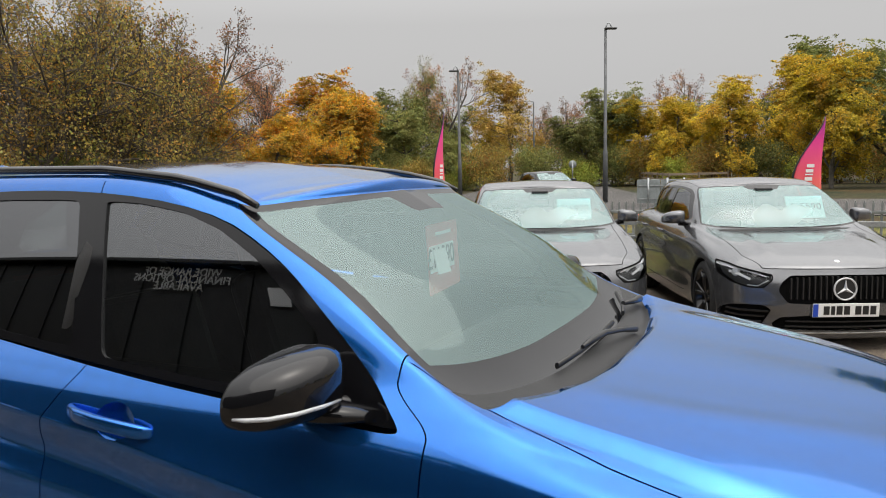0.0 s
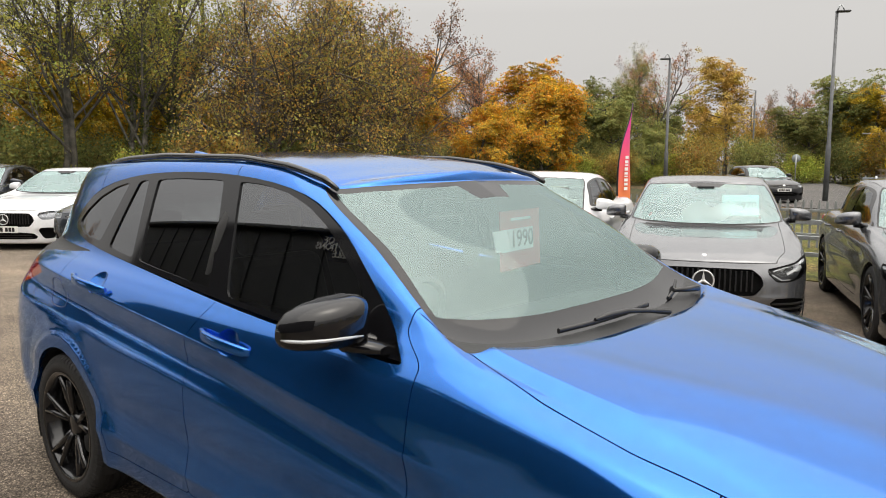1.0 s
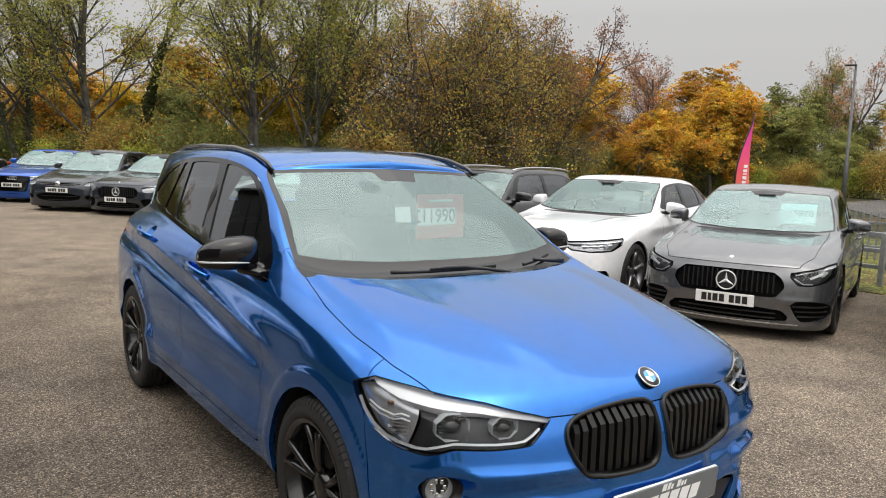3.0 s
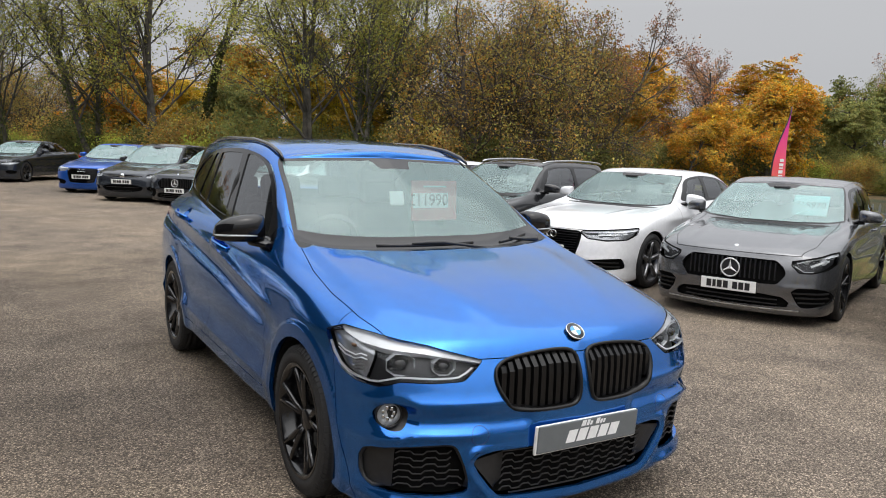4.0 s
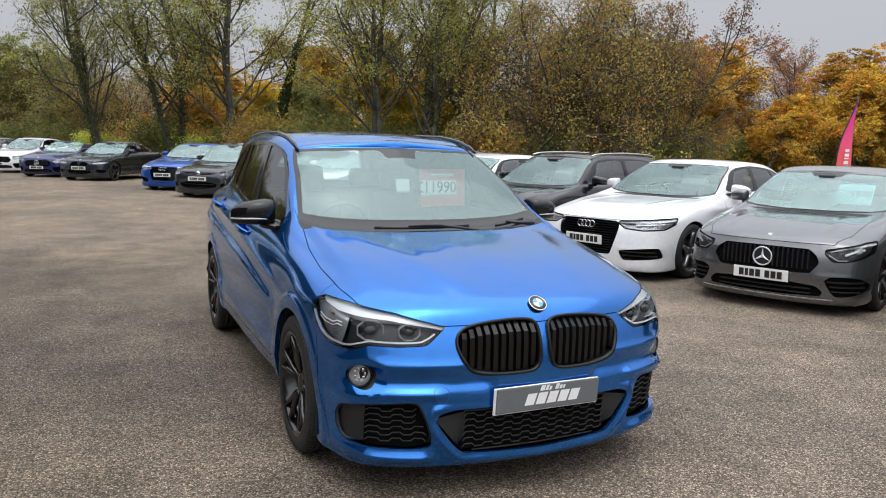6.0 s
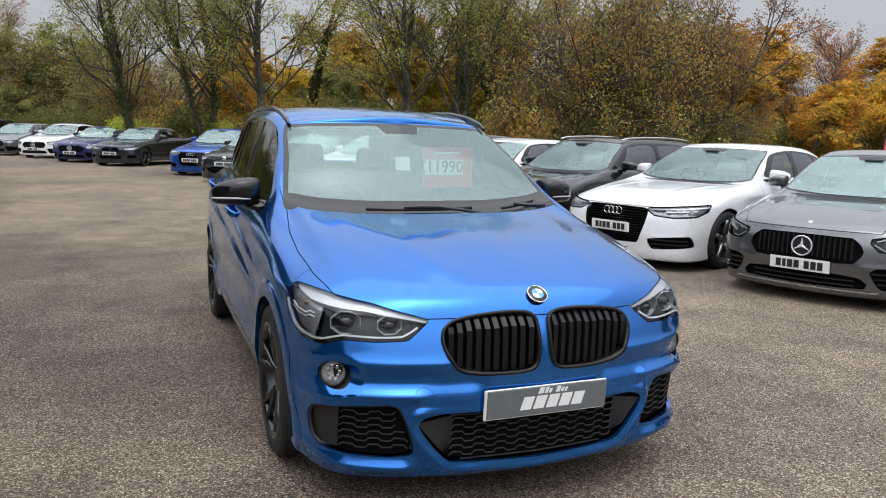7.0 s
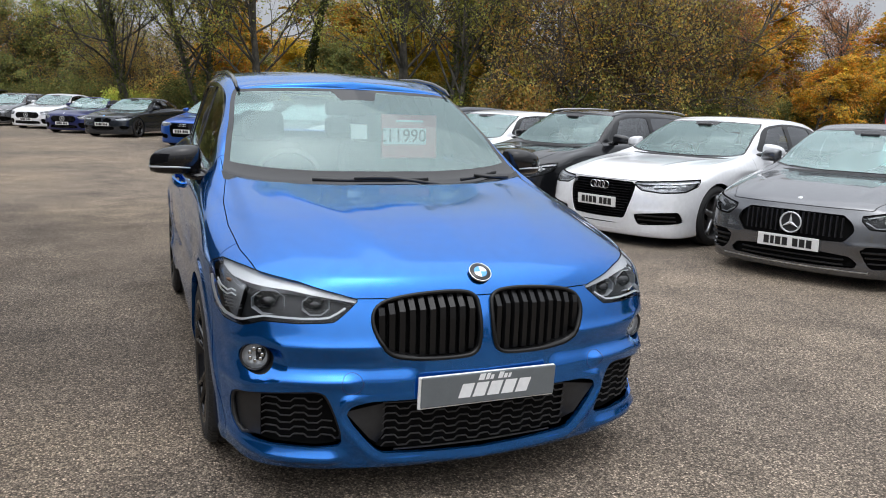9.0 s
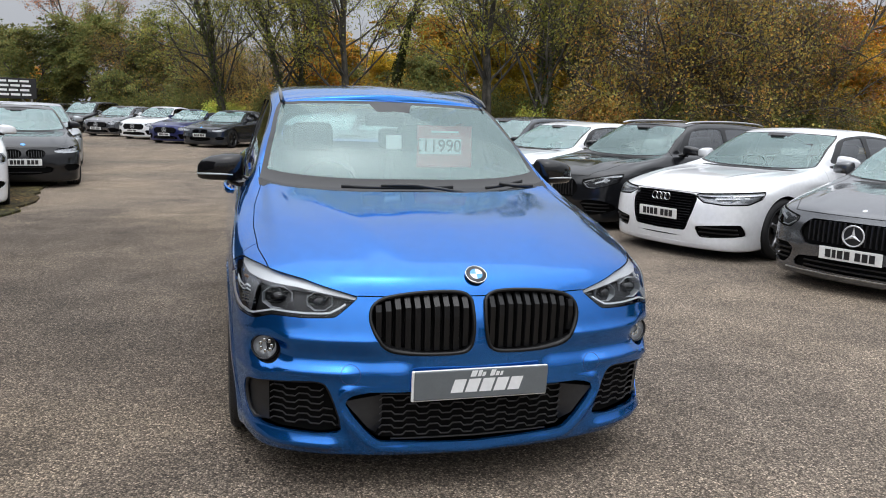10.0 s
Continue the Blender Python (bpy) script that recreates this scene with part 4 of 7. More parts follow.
def suv_face(car, bumper, nose, lamp, kidney, intake, sidein, foghole):
    P = part
    def on(x, z, d=0.0):
        y, n = nose(x, z)
        return Vector((x, y, z)) + n * d

    def face(shell):
        """A smooth sheet through an opening's place, so that bars lie evenly."""
        V = shell.V
        A = lambda x, z: np.stack([1 + 0 * x, x, x * x, z, z * z, x ** 3], -1)
        co = np.linalg.lstsq(A(V[:, 0], V[:, 2]), V[:, 1], rcond=None)[0]
        return lambda x, z, d: Vector((x, float(A(np.float64(abs(x)), np.float64(z)) @ co) + d, z))

    def steps(name, parent, lay, x0, x1, rows, clip, depth, rise):
        """Rows of thin bars that step up and down like a honeycomb."""
        for i, z in enumerate(rows):
            pts, nn, k, x = [], [], 0, x0
            while (x - x1) * (1 if x1 > x0 else -1) <= 0:
                q = (x, z + (rise if ((k + 1) // 2) % 2 else 0))
                if clip(abs(q[0]), q[1]) < -.007:
                    pts.append(lay(*q, depth))
                    nn.append((q[0] * .6, -1, 0))
                x += (.032 if k % 2 else .012) * (1 if x1 > x0 else -1)
                k += 1
            if len(pts) > 2:
                P(name, ribbon(pts, nn, .0042, .006), M["meshline"], parent)

    # the sheets behind the bars carry the openings' shade as near-black colour
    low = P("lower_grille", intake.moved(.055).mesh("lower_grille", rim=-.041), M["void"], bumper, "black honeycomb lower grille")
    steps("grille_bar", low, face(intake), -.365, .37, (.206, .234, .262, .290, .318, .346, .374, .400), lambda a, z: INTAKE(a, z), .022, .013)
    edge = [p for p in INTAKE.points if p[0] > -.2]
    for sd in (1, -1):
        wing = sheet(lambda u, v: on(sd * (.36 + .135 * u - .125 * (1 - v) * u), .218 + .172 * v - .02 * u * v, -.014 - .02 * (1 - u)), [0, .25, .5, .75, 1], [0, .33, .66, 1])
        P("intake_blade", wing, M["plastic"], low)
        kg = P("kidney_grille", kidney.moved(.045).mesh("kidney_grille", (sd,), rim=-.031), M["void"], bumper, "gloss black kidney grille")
        ring_p = [on(sd * p[0], p[1], -.026) for p in KIDNEY.points]
        ring_n = [nose(sd * p[0], p[1])[1] for p in KIDNEY.points]
        P("grille_frame", ribbon(ring_p, ring_n, .014, .036, True), M["slat"], kg)
        for i in range(10):
            x = .050 + .0358 * i
            zs = [z for z in np.linspace(.55, .78, 40) if KIDNEY(np.array([x]), np.array([z]))[0] < -.004]
            zz = np.linspace(zs[0], zs[-1], 6)
            y0 = on(sd * x, .62)[1] + .030
            P("slat", ribbon([(sd * (x + .006 * (z - .66)), y0 + .055 * max(0, (z - .715) / .06) ** 1.5, z) for z in zz], [(sd * .15, -1, 0)] * 6, .025, .016), M["slat"], kg)
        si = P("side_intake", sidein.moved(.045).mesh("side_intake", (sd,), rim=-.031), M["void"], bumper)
        ipts = SIDEIN.points
        P("intake_frame", ribbon([on(sd * p[0], p[1], -.016) for p in ipts], [nose(sd * p[0], p[1])[1] for p in ipts], .022, .012, True), M["plastic"], si)
        cover = sheet(lambda u, v: on(sd * (.770 + .075 * u), .262 + .155 * v, -.02), [0, .5, 1], [0, .5, 1])
        P("intake_blank", cover, M["plastic"], si)
        steps("grille_bar", si, face(sidein), sd * .52, sd * .775, (.268, .295, .322, .349, .376, .403), lambda a, z: SIDEIN(a, z), .030, .012)
        # fog lamp
        y, n = nose(sd * .768, .545)
        to = Matrix.Translation((sd * .768, y + .022, .545)) @ Vector((n[0] * .6, -1, 0)).to_track_quat('Z', 'Y').to_matrix().to_4x4()
        P("fog_recess", foghole.moved(.035).mesh("fog_recess", (sd,)), M["satin"], bumper)
        fog = P("fog_lamp", turned(lathe([(-.03, .050), (.010, .0515), (.016, .048), (.010, .044), (-.02, .044)], 32, "z"), to), M["satin"], car, "round fog lamp")
        P("fog_bowl", turned(lathe([(-.020, .001), (-.018, .02), (-.006, .038), (.006, .044)], 28, "z"), to), M["brow"], fog)
        P("fog_facets", turned(join(*[box(math.cos(a) * .022, math.sin(a) * .022, -.008, .012, .016, .010, .003) for a in np.linspace(0, 5.5, 7)]), to), M["chrome"], fog)
        P("fog_lens", turned(lathe([(.004, .046), (.013, .030), (.016, .001)], 28, "z"), to), M["lens"], fog)
        headlamp(car, sd, lamp)
    # roundel, plate, washer caps
    y, n = nose(0, .824)
    to = Matrix.Translation(Vector((0, y, .824)) + n * .006) @ n.to_track_quat('Z', 'Y').to_matrix().to_4x4()
    rd = P("roundel", turned(lathe([(-.004, .041), (.003, .041), (.006, .038), (.006, .001)], 40, "z"), to), M["gloss"], car, "round badge with blue and white quarters")
    P("roundel_rim", turned(lathe([(.002, .042), (.006, .0415), (.007, .0395), (.005, .039)], 40, "z"), to), M["chrome"], rd)
    for k in range(4):
        bm = bmesh.new()
        c = bm.verts.new((0, 0, .0075))
        arc = [bm.verts.new((.024 * math.cos(a), .024 * math.sin(a), .0075)) for a in np.linspace(k * math.pi / 2, (k + 1) * math.pi / 2, 9)]
        for a, b in zip(arc, arc[1:]):
            bm.faces.new((c, a, b))
        P("roundel_quarter", turned(bm, to), M["badgeblue" if k % 2 else "printwhite"], rd)
    for sd in (1, -1):
        circle = [(sd * (.475 + .036 * math.cos(a)), .478 + .036 * math.sin(a)) for a in np.linspace(0, 2 * math.pi, 33)[:-1]]
        P("cap_joint", ribbon([on(*q, -.0005) for q in circle], [nose(*q)[1] for q in circle], .0022, .0012, True), M["navy"], bumper)
    to = pose(0, -.013, .445, 4)
    back = P("plate_backing", turned(box(0, .004, -.002, .525, .012, .119, .004), to), M["platewhite"], car, "white plate edge")
    dealer = P("dealer_plate", turned(box(.004, -.004, .001, .516, .008, .112, .004), to), M["plategrey"], car, "grey dealer plate with slanted white shapes")
    for i in range(5):
        P("plate_shape", turned(slant(-.118 + .055 * i, -.030, .046, .052, .30), to @ Matrix.Translation((.0, -.0095, 0))), M["printwhite"], dealer)
    for x, w, h in ((-.045, .022, .024), (-.018, .014, .024), (.0, .012, .017), (.030, .018, .024), (.052, .013, .017), (.069, .010, .017)):
        P("plate_shape", turned(slant(x, .030, w, h, .3), to @ Matrix.Translation((.0, -.0095, 0))), M["printwhite"], dealer)


def slant(x, z, w, h, lean):
    """A leaning block in the x-z plane."""
    bm = bmesh.new()
    q = [(x + w * u + lean * h * v, 0, z + h * v) for u, v in ((0, 0), (1, 0), (1, 1), (0, 1))]
    bm.faces.new([bm.verts.new(p) for p in q])
    return bm


def headlamp(car, sd, lamp):
    """A headlamp: grey housing, two eight-sided projectors, bright brow, light guide, clear cover."""
    P = part
    V = lamp.V
    hl = P("headlamp", lamp.mesh("headlamp", (sd,), rim=.012), M["lens"], car, "clear headlamp with bright light guides")
    inner, outer = lamp.cut(lambda x, y, z, s, v: (s - 4.22 + (z - .74) * 2.5) * .1)
    P("lamp_housing", inner.moved(.055).mesh("lamp_housing", (sd,)), M["lampdark"], hl)
    P("lamp_side_panel", outer.moved(.036).mesh("lamp_side_panel", (sd,)), M["lampsilver"], hl, "silver inner side panel")
    low, brow = lamp.cut(lambda x, y, z, s, v: z - np.interp(s, [1.9, 2.26, 3.08, 4.03, 4.4, 4.8, 5.3], [.742, .756, .785, .800, .806, .826, .90]))
    P("lamp_brow", brow.moved(.014).mesh("lamp_brow", (sd,), rim=.03), M["brow"], hl, "pale silver brow")
    border, _ = lamp.cut(lambda x, y, z, s, v: -LAMP(s, z) * .6 - .0018)
    P("lamp_seal", border.moved(-.0015).mesh("lamp_seal", (sd,)), M["void"], hl)

    def at(s, z, d):
        q = (V[:, 3] - s) ** 2 * .03 + (V[:, 2] - z) ** 2
        i = np.argpartition(q, 5)[:5]
        w = 1 / (q[i] + 1e-6)
        p = (V[i, :3] * w[:, None]).sum(0) / w.sum()
        n = (V[i, 5:8] * w[:, None]).sum(0)
        n /= np.linalg.norm(n)
        p = p - n * d
        return Vector((p[0] * sd, p[1], p[2])), Vector((n[0] * sd, n[1], n[2]))

    def strip(name, path, wide, deep, depth, material, label=""):
        rows = [at(s, z, depth) for s, z in path]
        return P(name, ribbon([r[0] for r in rows], [r[1] for r in rows], wide, deep), M[material], hl, label)
    strip("light_guide", [(5.10, .772), (5.0, .738), (4.84, .702), (4.66, .684), (4.48, .674), (4.20, .671), (4.0, .674), (3.82, .684), (3.54, .698), (3.2, .697), (2.9, .695), (2.6, .696), (2.45, .700), (2.30, .714), (2.18, .730)], .008, .008, .008, "drl", "white light guide")
    for k in (0, .014):
        strip("side_marker", [(4.98, .768 - k), (4.80, .752 - k), (4.55, .748 - k), (4.42, .758 - k), (4.28, .757 - k)], .005, .004, .02, "drl")
    for s, z, r in ((3.53, .748, .046), (2.66, .744, .038)):
        c, n = at(s, z, .040)
        n = Vector((n[0] * .45, -1, 0)).normalized()
        to = Matrix.Translation(c) @ n.to_track_quat('Z', 'Y').to_matrix().to_4x4() @ Matrix.Diagonal((1.32, 1, 1, 1)) @ pose(0, 0, 0, 0, 0, 22.5)
        ring = lathe([(-.03, r * .92), (.004, r * 1.02), (.008, r * .99), (.004, r * .94), (-.02, r * .88)], 8, "z")
        for f in ring.faces:
            f.smooth = False
        P("lamp_ring", turned(ring, to), M["lampclear"], hl, "clear eight-sided ring")
        P("projector", turned(lathe([(-.022, r * .80), (-.012, r * .62), (.002, r * .50), (.012, r * .28), (.015, .001)], 24, "z"), to), M["gloss"], hl)
        for dz in (-.35, .05, .42):
            P("lamp_fin", turned(box(0, r * dz, -.012, r * 1.25, .0025, .012, 0), to @ pose(0, 0, 0, 0, 0, -22.5)), M["lampsilver"], hl)
    c, n = at(4.62, .788, .030)
    P("marker_lamp", turned(lathe([(-.016, .009), (.004, .008), (.009, .005), (.010, .001)], 12, "z"), Matrix.Translation(c) @ n.to_track_quat('Z', 'Y').to_matrix().to_4x4() @ Matrix.Diagonal((1.3, .8, 1, 1))), M["amber"], hl, "dull amber marker")
    for i in range(5):
        c, n = at(4.50, .690 + .012 * i, .034)
        P("lamp_louvre", turned(box(0, 0, 0, .075, .012, .005, .001), Matrix.Translation(c) @ pose(0, 0, 0, 0, 0, sd * 55)), M["lampsilver"], hl)


def suv_trim(car):
    """Rails, mirrors, wipers, cabin, cards and badges."""
    P = part
    cabin(car, 1.05, 1.03, 2.25, .72, True, 1.08, 4.05, .10)
    for sd in (1, -1):
        ys = np.linspace(1.95, 3.72, 26)
        pts = []
        for y in ys:
            x = np.interp(y, [1.95, 2.1, 2.5, 3.1, 3.5, 3.72], [.612, .608, .601, .594, .577, .560])
            z = np.interp(y, [1.95, 2.02, 2.2, 2.5, 3.1, 3.45, 3.62, 3.72], [1.464, 1.496, 1.537, 1.567, 1.575, 1.561, 1.544, 1.526])
            pts.append((sd * x, y, z))
        P("roof_rail", tube(pts, [.007] + [.0108] * 24 + [.007], 10, 1.2), M["rail"], car, "gloss black roof rail")
        door_mirror(car, sd, .785, 1.605, 1.088)
        bd = P("wing_badge", turned(box(0, 0, 0, .004, .052, .020, .002), pose(sd * .893, 1.306, .765, 0, 0, 0)), M["chrome"], car, "small chrome side badge")
        for i, m in enumerate(("badgeblue", "eublue", "red")):
            P("badge_stripe", turned(slant_side(-.022 + .011 * i, .009, .016), pose(sd * .896, 1.306, .765)), M[m], bd)
    P("underbody", box(0, 2.2, .235, 1.50, 3.9, .05, .02), M["void"], car)
    # wiper arms and blades lie on the foot of the screen
    for pts in ([(-.36, 1.232, 1.050), (-.16, 1.226, 1.046), (.04, 1.226, 1.046), (.22, 1.230, 1.050)], [(.40, 1.238, 1.047), (.50, 1.262, 1.058), (.63, 1.315, 1.078)]):
        P("wiper_blade", tube(pts, .006, 8, 1.5), M["satin"], car)
    P("wiper_arm", tube([(-.16, 1.222, 1.055), (-.08, 1.216, 1.060), (.02, 1.205, 1.060), (.14, 1.185, 1.046), (.26, 1.165, 1.026)], [.006, .011, .010, .008, .010], 8), M["satin"], car)
    P("wiper_arm", tube([(.48, 1.255, 1.068), (.57, 1.235, 1.062), (.66, 1.235, 1.056)], [.008, .011, .014], 8), M["satin"], car)
    # rear-view mirror and sensor housing
    P("sensor_housing", box(0, 1.93, 1.435, .12, .16, .05, .02), M["satin"], car)
    rv = P("rear_view_mirror", box(0, 2.01, 1.375, .24, .035, .075, .015), M["satin"], car)
    P("antenna_fin", blob([((0, 3.70, 1.570), .028, .010, (1, 0, 0), (0, 0, 1)), ((0, 3.78, 1.578), .024, .017, (1, 0, 0), (0, 0, 1)), ((0, 3.85, 1.584), .014, .023, (1, 0, 0), (0, 0, 1)), ((0, 3.89, 1.576), .006, .016, (1, 0, 0), (0, 0, 1))], 2.2, 16), M["blue"], car)
    for sd in (1, -1):
        P("door_card", box(sd * .768, 2.45, .93, .03, 2.05, .28, .012), M["interior"], car, "black inner door trim")
    P("headlining", sheet(lambda u, v: (-.55 + 1.1 * u, 2.0 + 1.9 * v, 1.45 + .03 * math.sin(math.pi * u) + .035 * math.sin(math.pi * v)), np.linspace(0, 1, 7), np.linspace(0, 1, 7)), M["headlining"], car)
    for sd in (1, -1):
        for y0, y1, z0 in ((2.50, 2.46, 1.10),):
            P("pillar_trim", tube([(sd * .77, y0, 1.02), (sd * .70, y1 + .01, 1.3), (sd * .60, y1 - .02, 1.48)], .045, 8), M["interior"], car)
    price_card(car, .345, 1.886, 1.232, "11990", "cardred", .98, -3, 8, -.05)
    P("info_card", turned(box(0, 0, 0, .090, .003, .080, 0), pose(.0, 1.725, 1.258, -14)), M["printwhite"], car, "small white card")


def slant_side(y, w, h):
    bm = bmesh.new()
    bm.faces.new([bm.verts.new(p) for p in ((0, y, -h / 2), (0, y + w, -h / 2), (0, y + w - .005, h / 2), (0, y - .005, h / 2))])
    return bm


def price_card(car, x, y, z, digits, ground, k=1.0, tilt=-28, turn=0, shift=0.0):
    """A priced card that hangs behind a windscreen."""
    m = pose(x, y, z, tilt, 0, turn)
    c = part("price_card", turned(box(0, 0, 0, .36 * k, .004, .25 * k, 0), m), M[ground], car, "card with a price on it")
    if ground == "cardred":
        part("price_panel", turned(box(.02 * k + shift, -.004, .0, .28 * k, .003, .095 * k, 0), m), M["printwhite"], c)
        for zz, w in ((.088, .18),):
            part("print_bar", turned(box(0, -.004, zz * k, w * k, .002, .012 * k, 0), m), M["printwhite"], c)
    me = text_mesh("£" + digits, .105 * k, .0008)
    me.transform(m @ pose(shift, -.0075, 0, 90, 0, 0))
    part("price", me, M["lampclear" if ground == "cardpale" else "ink"], c)
    return c

# ---- fittings that all cars share ----
def front_at(sh):
    """Where the nose of a hull lies at (x, z), and its normal."""
    V = sh.V[(sh.V[:, 1] < 1.0) & (sh.V[:, 4] < 7.5)]

    def f(x, z):
        d = (V[:, 0] - abs(x)) ** 2 + (V[:, 2] - z) ** 2 + .15 * np.maximum(V[:, 1] - .35, 0) ** 2
        i = np.argpartition(d, 6)[:6]
        w = 1 / (d[i] + 1e-6)
        y = (V[i, 1] * w).sum() / w.sum()
        n = (V[i, 5:8] * w[:, None]).sum(0)
        n /= np.linalg.norm(n)
        n[0] *= 1 if x >= 0 else -1
        return float(y), Vector(n)
    return f


def ribbon(points, normals, width, depth, closed=False):
    """A flat bar along points, as wide as width across and depth deep along the normals."""
    bm = bmesh.new()
    rows = []
    n = len(points)
    for i in range(n):
        p, nn = Vector(points[i]), Vector(normals[i]).normalized()
        a = Vector(points[(i + 1) % n] if closed or i + 1 < n else points[i])
        b = Vector(points[i - 1] if closed or i else points[i])
        d = (a - b).normalized()
        u = d.cross(nn).normalized() * width / 2
        rows.append([bm.verts.new(q) for q in (p + u, p + u * .8 + nn * depth, p - u * .8 + nn * depth, p - u)])
    last = n if closed else n - 1
    for i in range(last):
        a, b = rows[i], rows[(i + 1) % n]
        for k in range(4):
            bm.faces.new((a[k], a[(k + 1) % 4], b[(k + 1) % 4], b[k]))
    if not closed:
        bm.faces.new(rows[0])
        bm.faces.new(rows[-1][::-1])
    bmesh.ops.recalc_face_normals(bm, faces=bm.faces)
    for f in bm.faces:
        f.smooth = closed
    return bm


def number_plate(car, y, z, tilt=4, band=False, ground="platewhite"):
    """A pressed plate whose lettering is plain bars."""
    m = pose(0, y - .012, z, tilt, 0, 0)
    pl = part("number_plate", turned(box(0, 0, 0, .52, .008, .111, .003), m), M[ground], car, "white plate with dark bars")
    x = -.205 + (.03 if band else 0)
    for i in range(7):
        w = .045 if i != 1 else .030
        part("bar", turned(box(x + w / 2, -.0055, 0, w, .003, .070, 0), m), M["ink"], pl)
        x += w + .013 + (.03 if i == 3 else 0)
    if band:
        part("band", turned(box(-.238, -.0055, 0, .040, .003, .105, 0), m), M["eublue"], pl)
    return pl


def seat(parent, x, y, z=.0):
    """A car seat: cushion, backrest, head restraint."""
    st = new("front_seat")
    st.parent = parent
    st.matrix_basis = pose(x, y, z)
    part("cushion", box(0, 0, .42, .50, .50, .16, .06, 3), M["seat"], st)
    part("backrest", turned(box(0, 0, .33, .48, .14, .64, .06, 3), pose(0, .24, .44, -18)), M["seat"], st)
    part("head_restraint", turned(box(0, 0, .06, .27, .10, .19, .045, 3), pose(0, .47, 1.09, -12)), M["seat"], st)
    return st


def cabin(car, cowl_y, cowl_z, seat_y, wide=.66, right_hand=True, belt=1.0, tail=3.6, z0=0.0, cards=()):
    """What shows through the glass: tub, dash, wheel, seats."""
    tub = bmesh.new()
    bmesh.ops.create_cube(tub, size=1)
    bmesh.ops.scale(tub, vec=(wide * 2, tail - cowl_y - .15, belt - .40), verts=tub.verts)
    bmesh.ops.translate(tub, vec=(0, (tail + cowl_y + .15) / 2, (belt - .14 + .26) / 2), verts=tub.verts)
    top = max(tub.faces, key=lambda f: f.calc_center_median().z)
    bmesh.ops.delete(tub, geom=[top], context='FACES')
    part("cabin_tub", tub, M["interior"], car)
    part("dashboard", box(0, cowl_y + .42, cowl_z - .13, wide * 2.1, .62, .20, .07, 3), M["interior"], car)
    sx = -.36 if right_hand else .36
    sw = lathe([(-.016, .17), (0, .188), (.016, .17), (0, .155), (-.016, .17)], 32, "y")
    sw = join(sw, box(0, 0, 0, .30, .03, .05, .01), box(0, 0, -.07, .05, .03, .14, .01))
    part("steering_wheel", turned(sw, pose(sx, cowl_y + .82, cowl_z - .04, 24)), M["interior"], car)
    for x in (-.36, .36):
        seat(car, x, seat_y, z0)
    part("rear_bench", join(turned(box(0, 0, .30, 1.20, .16, .62, .07, 3), pose(0, seat_y + 1.1, .46 + z0, -20)),
                            *[box(x, seat_y + 1.36, 1.12 + z0, .26, .1, .16, .04) for x in (-.38, .38)]), M["seat"], car)


def door_mirror(car, sd, x, y, z, shell="gloss", strip=True, k=1.0):
    """A door mirror: shell with a flat foot, glass, indicator strip and arm."""
    ts = [0, .06, .2, .45, .7, .88, .97, 1.0]
    top = [.080, .093, .097, .092, .079, .058, .033, .008]
    low = [-.036, -.042, -.046, -.047, -.046, -.043, -.036, -.020]
    dep = [.045, .066, .080, .082, .074, .056, .034, .016]
    back = [.0, .0, -.002, .0, .010, .026, .042, .052]
    e = 3.0
    place = pose(x * sd, y, z, 0, 0, sd * 4)
    rows, line = [], []
    for t, a, b, d, s in zip(ts, top, low, dep, back):
        cx, cz, hz = sd * (.045 + .24 * t) * k, (a + b) / 2 * k, (a - b) / 2 * k
        rows.append(((cx, s * k, cz), d * k, hz, (0, 1, 0), (0, 0, 1)))
        if t > .1:
            zz = -.014 * k
            u = min(.98, abs(zz - cz) / hz)
            line.append((cx, s * k - d * k * (1 - u ** e) ** (1 / e) - .001, zz + .006 * math.sin(3 * t)))
    mir = part("door_mirror", turned(blob(rows, e, 32), place), M[shell], car)
    part("mirror_foot", turned(blob([((sd * -.075 * k, -.060, -.082 * k), .075, .022, (0, 1, 0), (0, 0, 1)), ((sd * -.035 * k, -.02, -.066 * k), .085, .030, (0, 1, 0), (0, 0, 1)), ((sd * .01 * k, .010, -.048 * k), .062, .024, (0, 1, 0), (0, 0, 1)), ((sd * .07 * k, .005, -.036 * k), .05, .022, (0, 1, 0), (0, 0, 1))], 2.6, 16), place), M["gloss"], mir)
    part("mirror_glass", turned(box(sd * .135 * k, .068 * k, .005, .14 * k, .012, .10 * k, .02), place), M["chrome"], mir)
    if strip:
        X, Z = (1, 0, 0), (0, 0, 1)
        part("mirror_arm", turned(blob([((sd * .040, -.115, -.056), .022, .012, X, Z), ((sd * .056, -.065, -.052), .040, .020, X, Z), ((sd * .085, -.015, -.044), .045, .026, X, Z), ((sd * .10, .02, -.034), .030, .020, X, Z)], 2.6, 16), place), M["gloss"], mir)
        part("indicator", turned(tube(line, [.003] + [.0052] * (len(line) - 2) + [.003], 8), place), M["lampclear"], mir, "clear indicator strip")
    return mir


suv = build_suv()

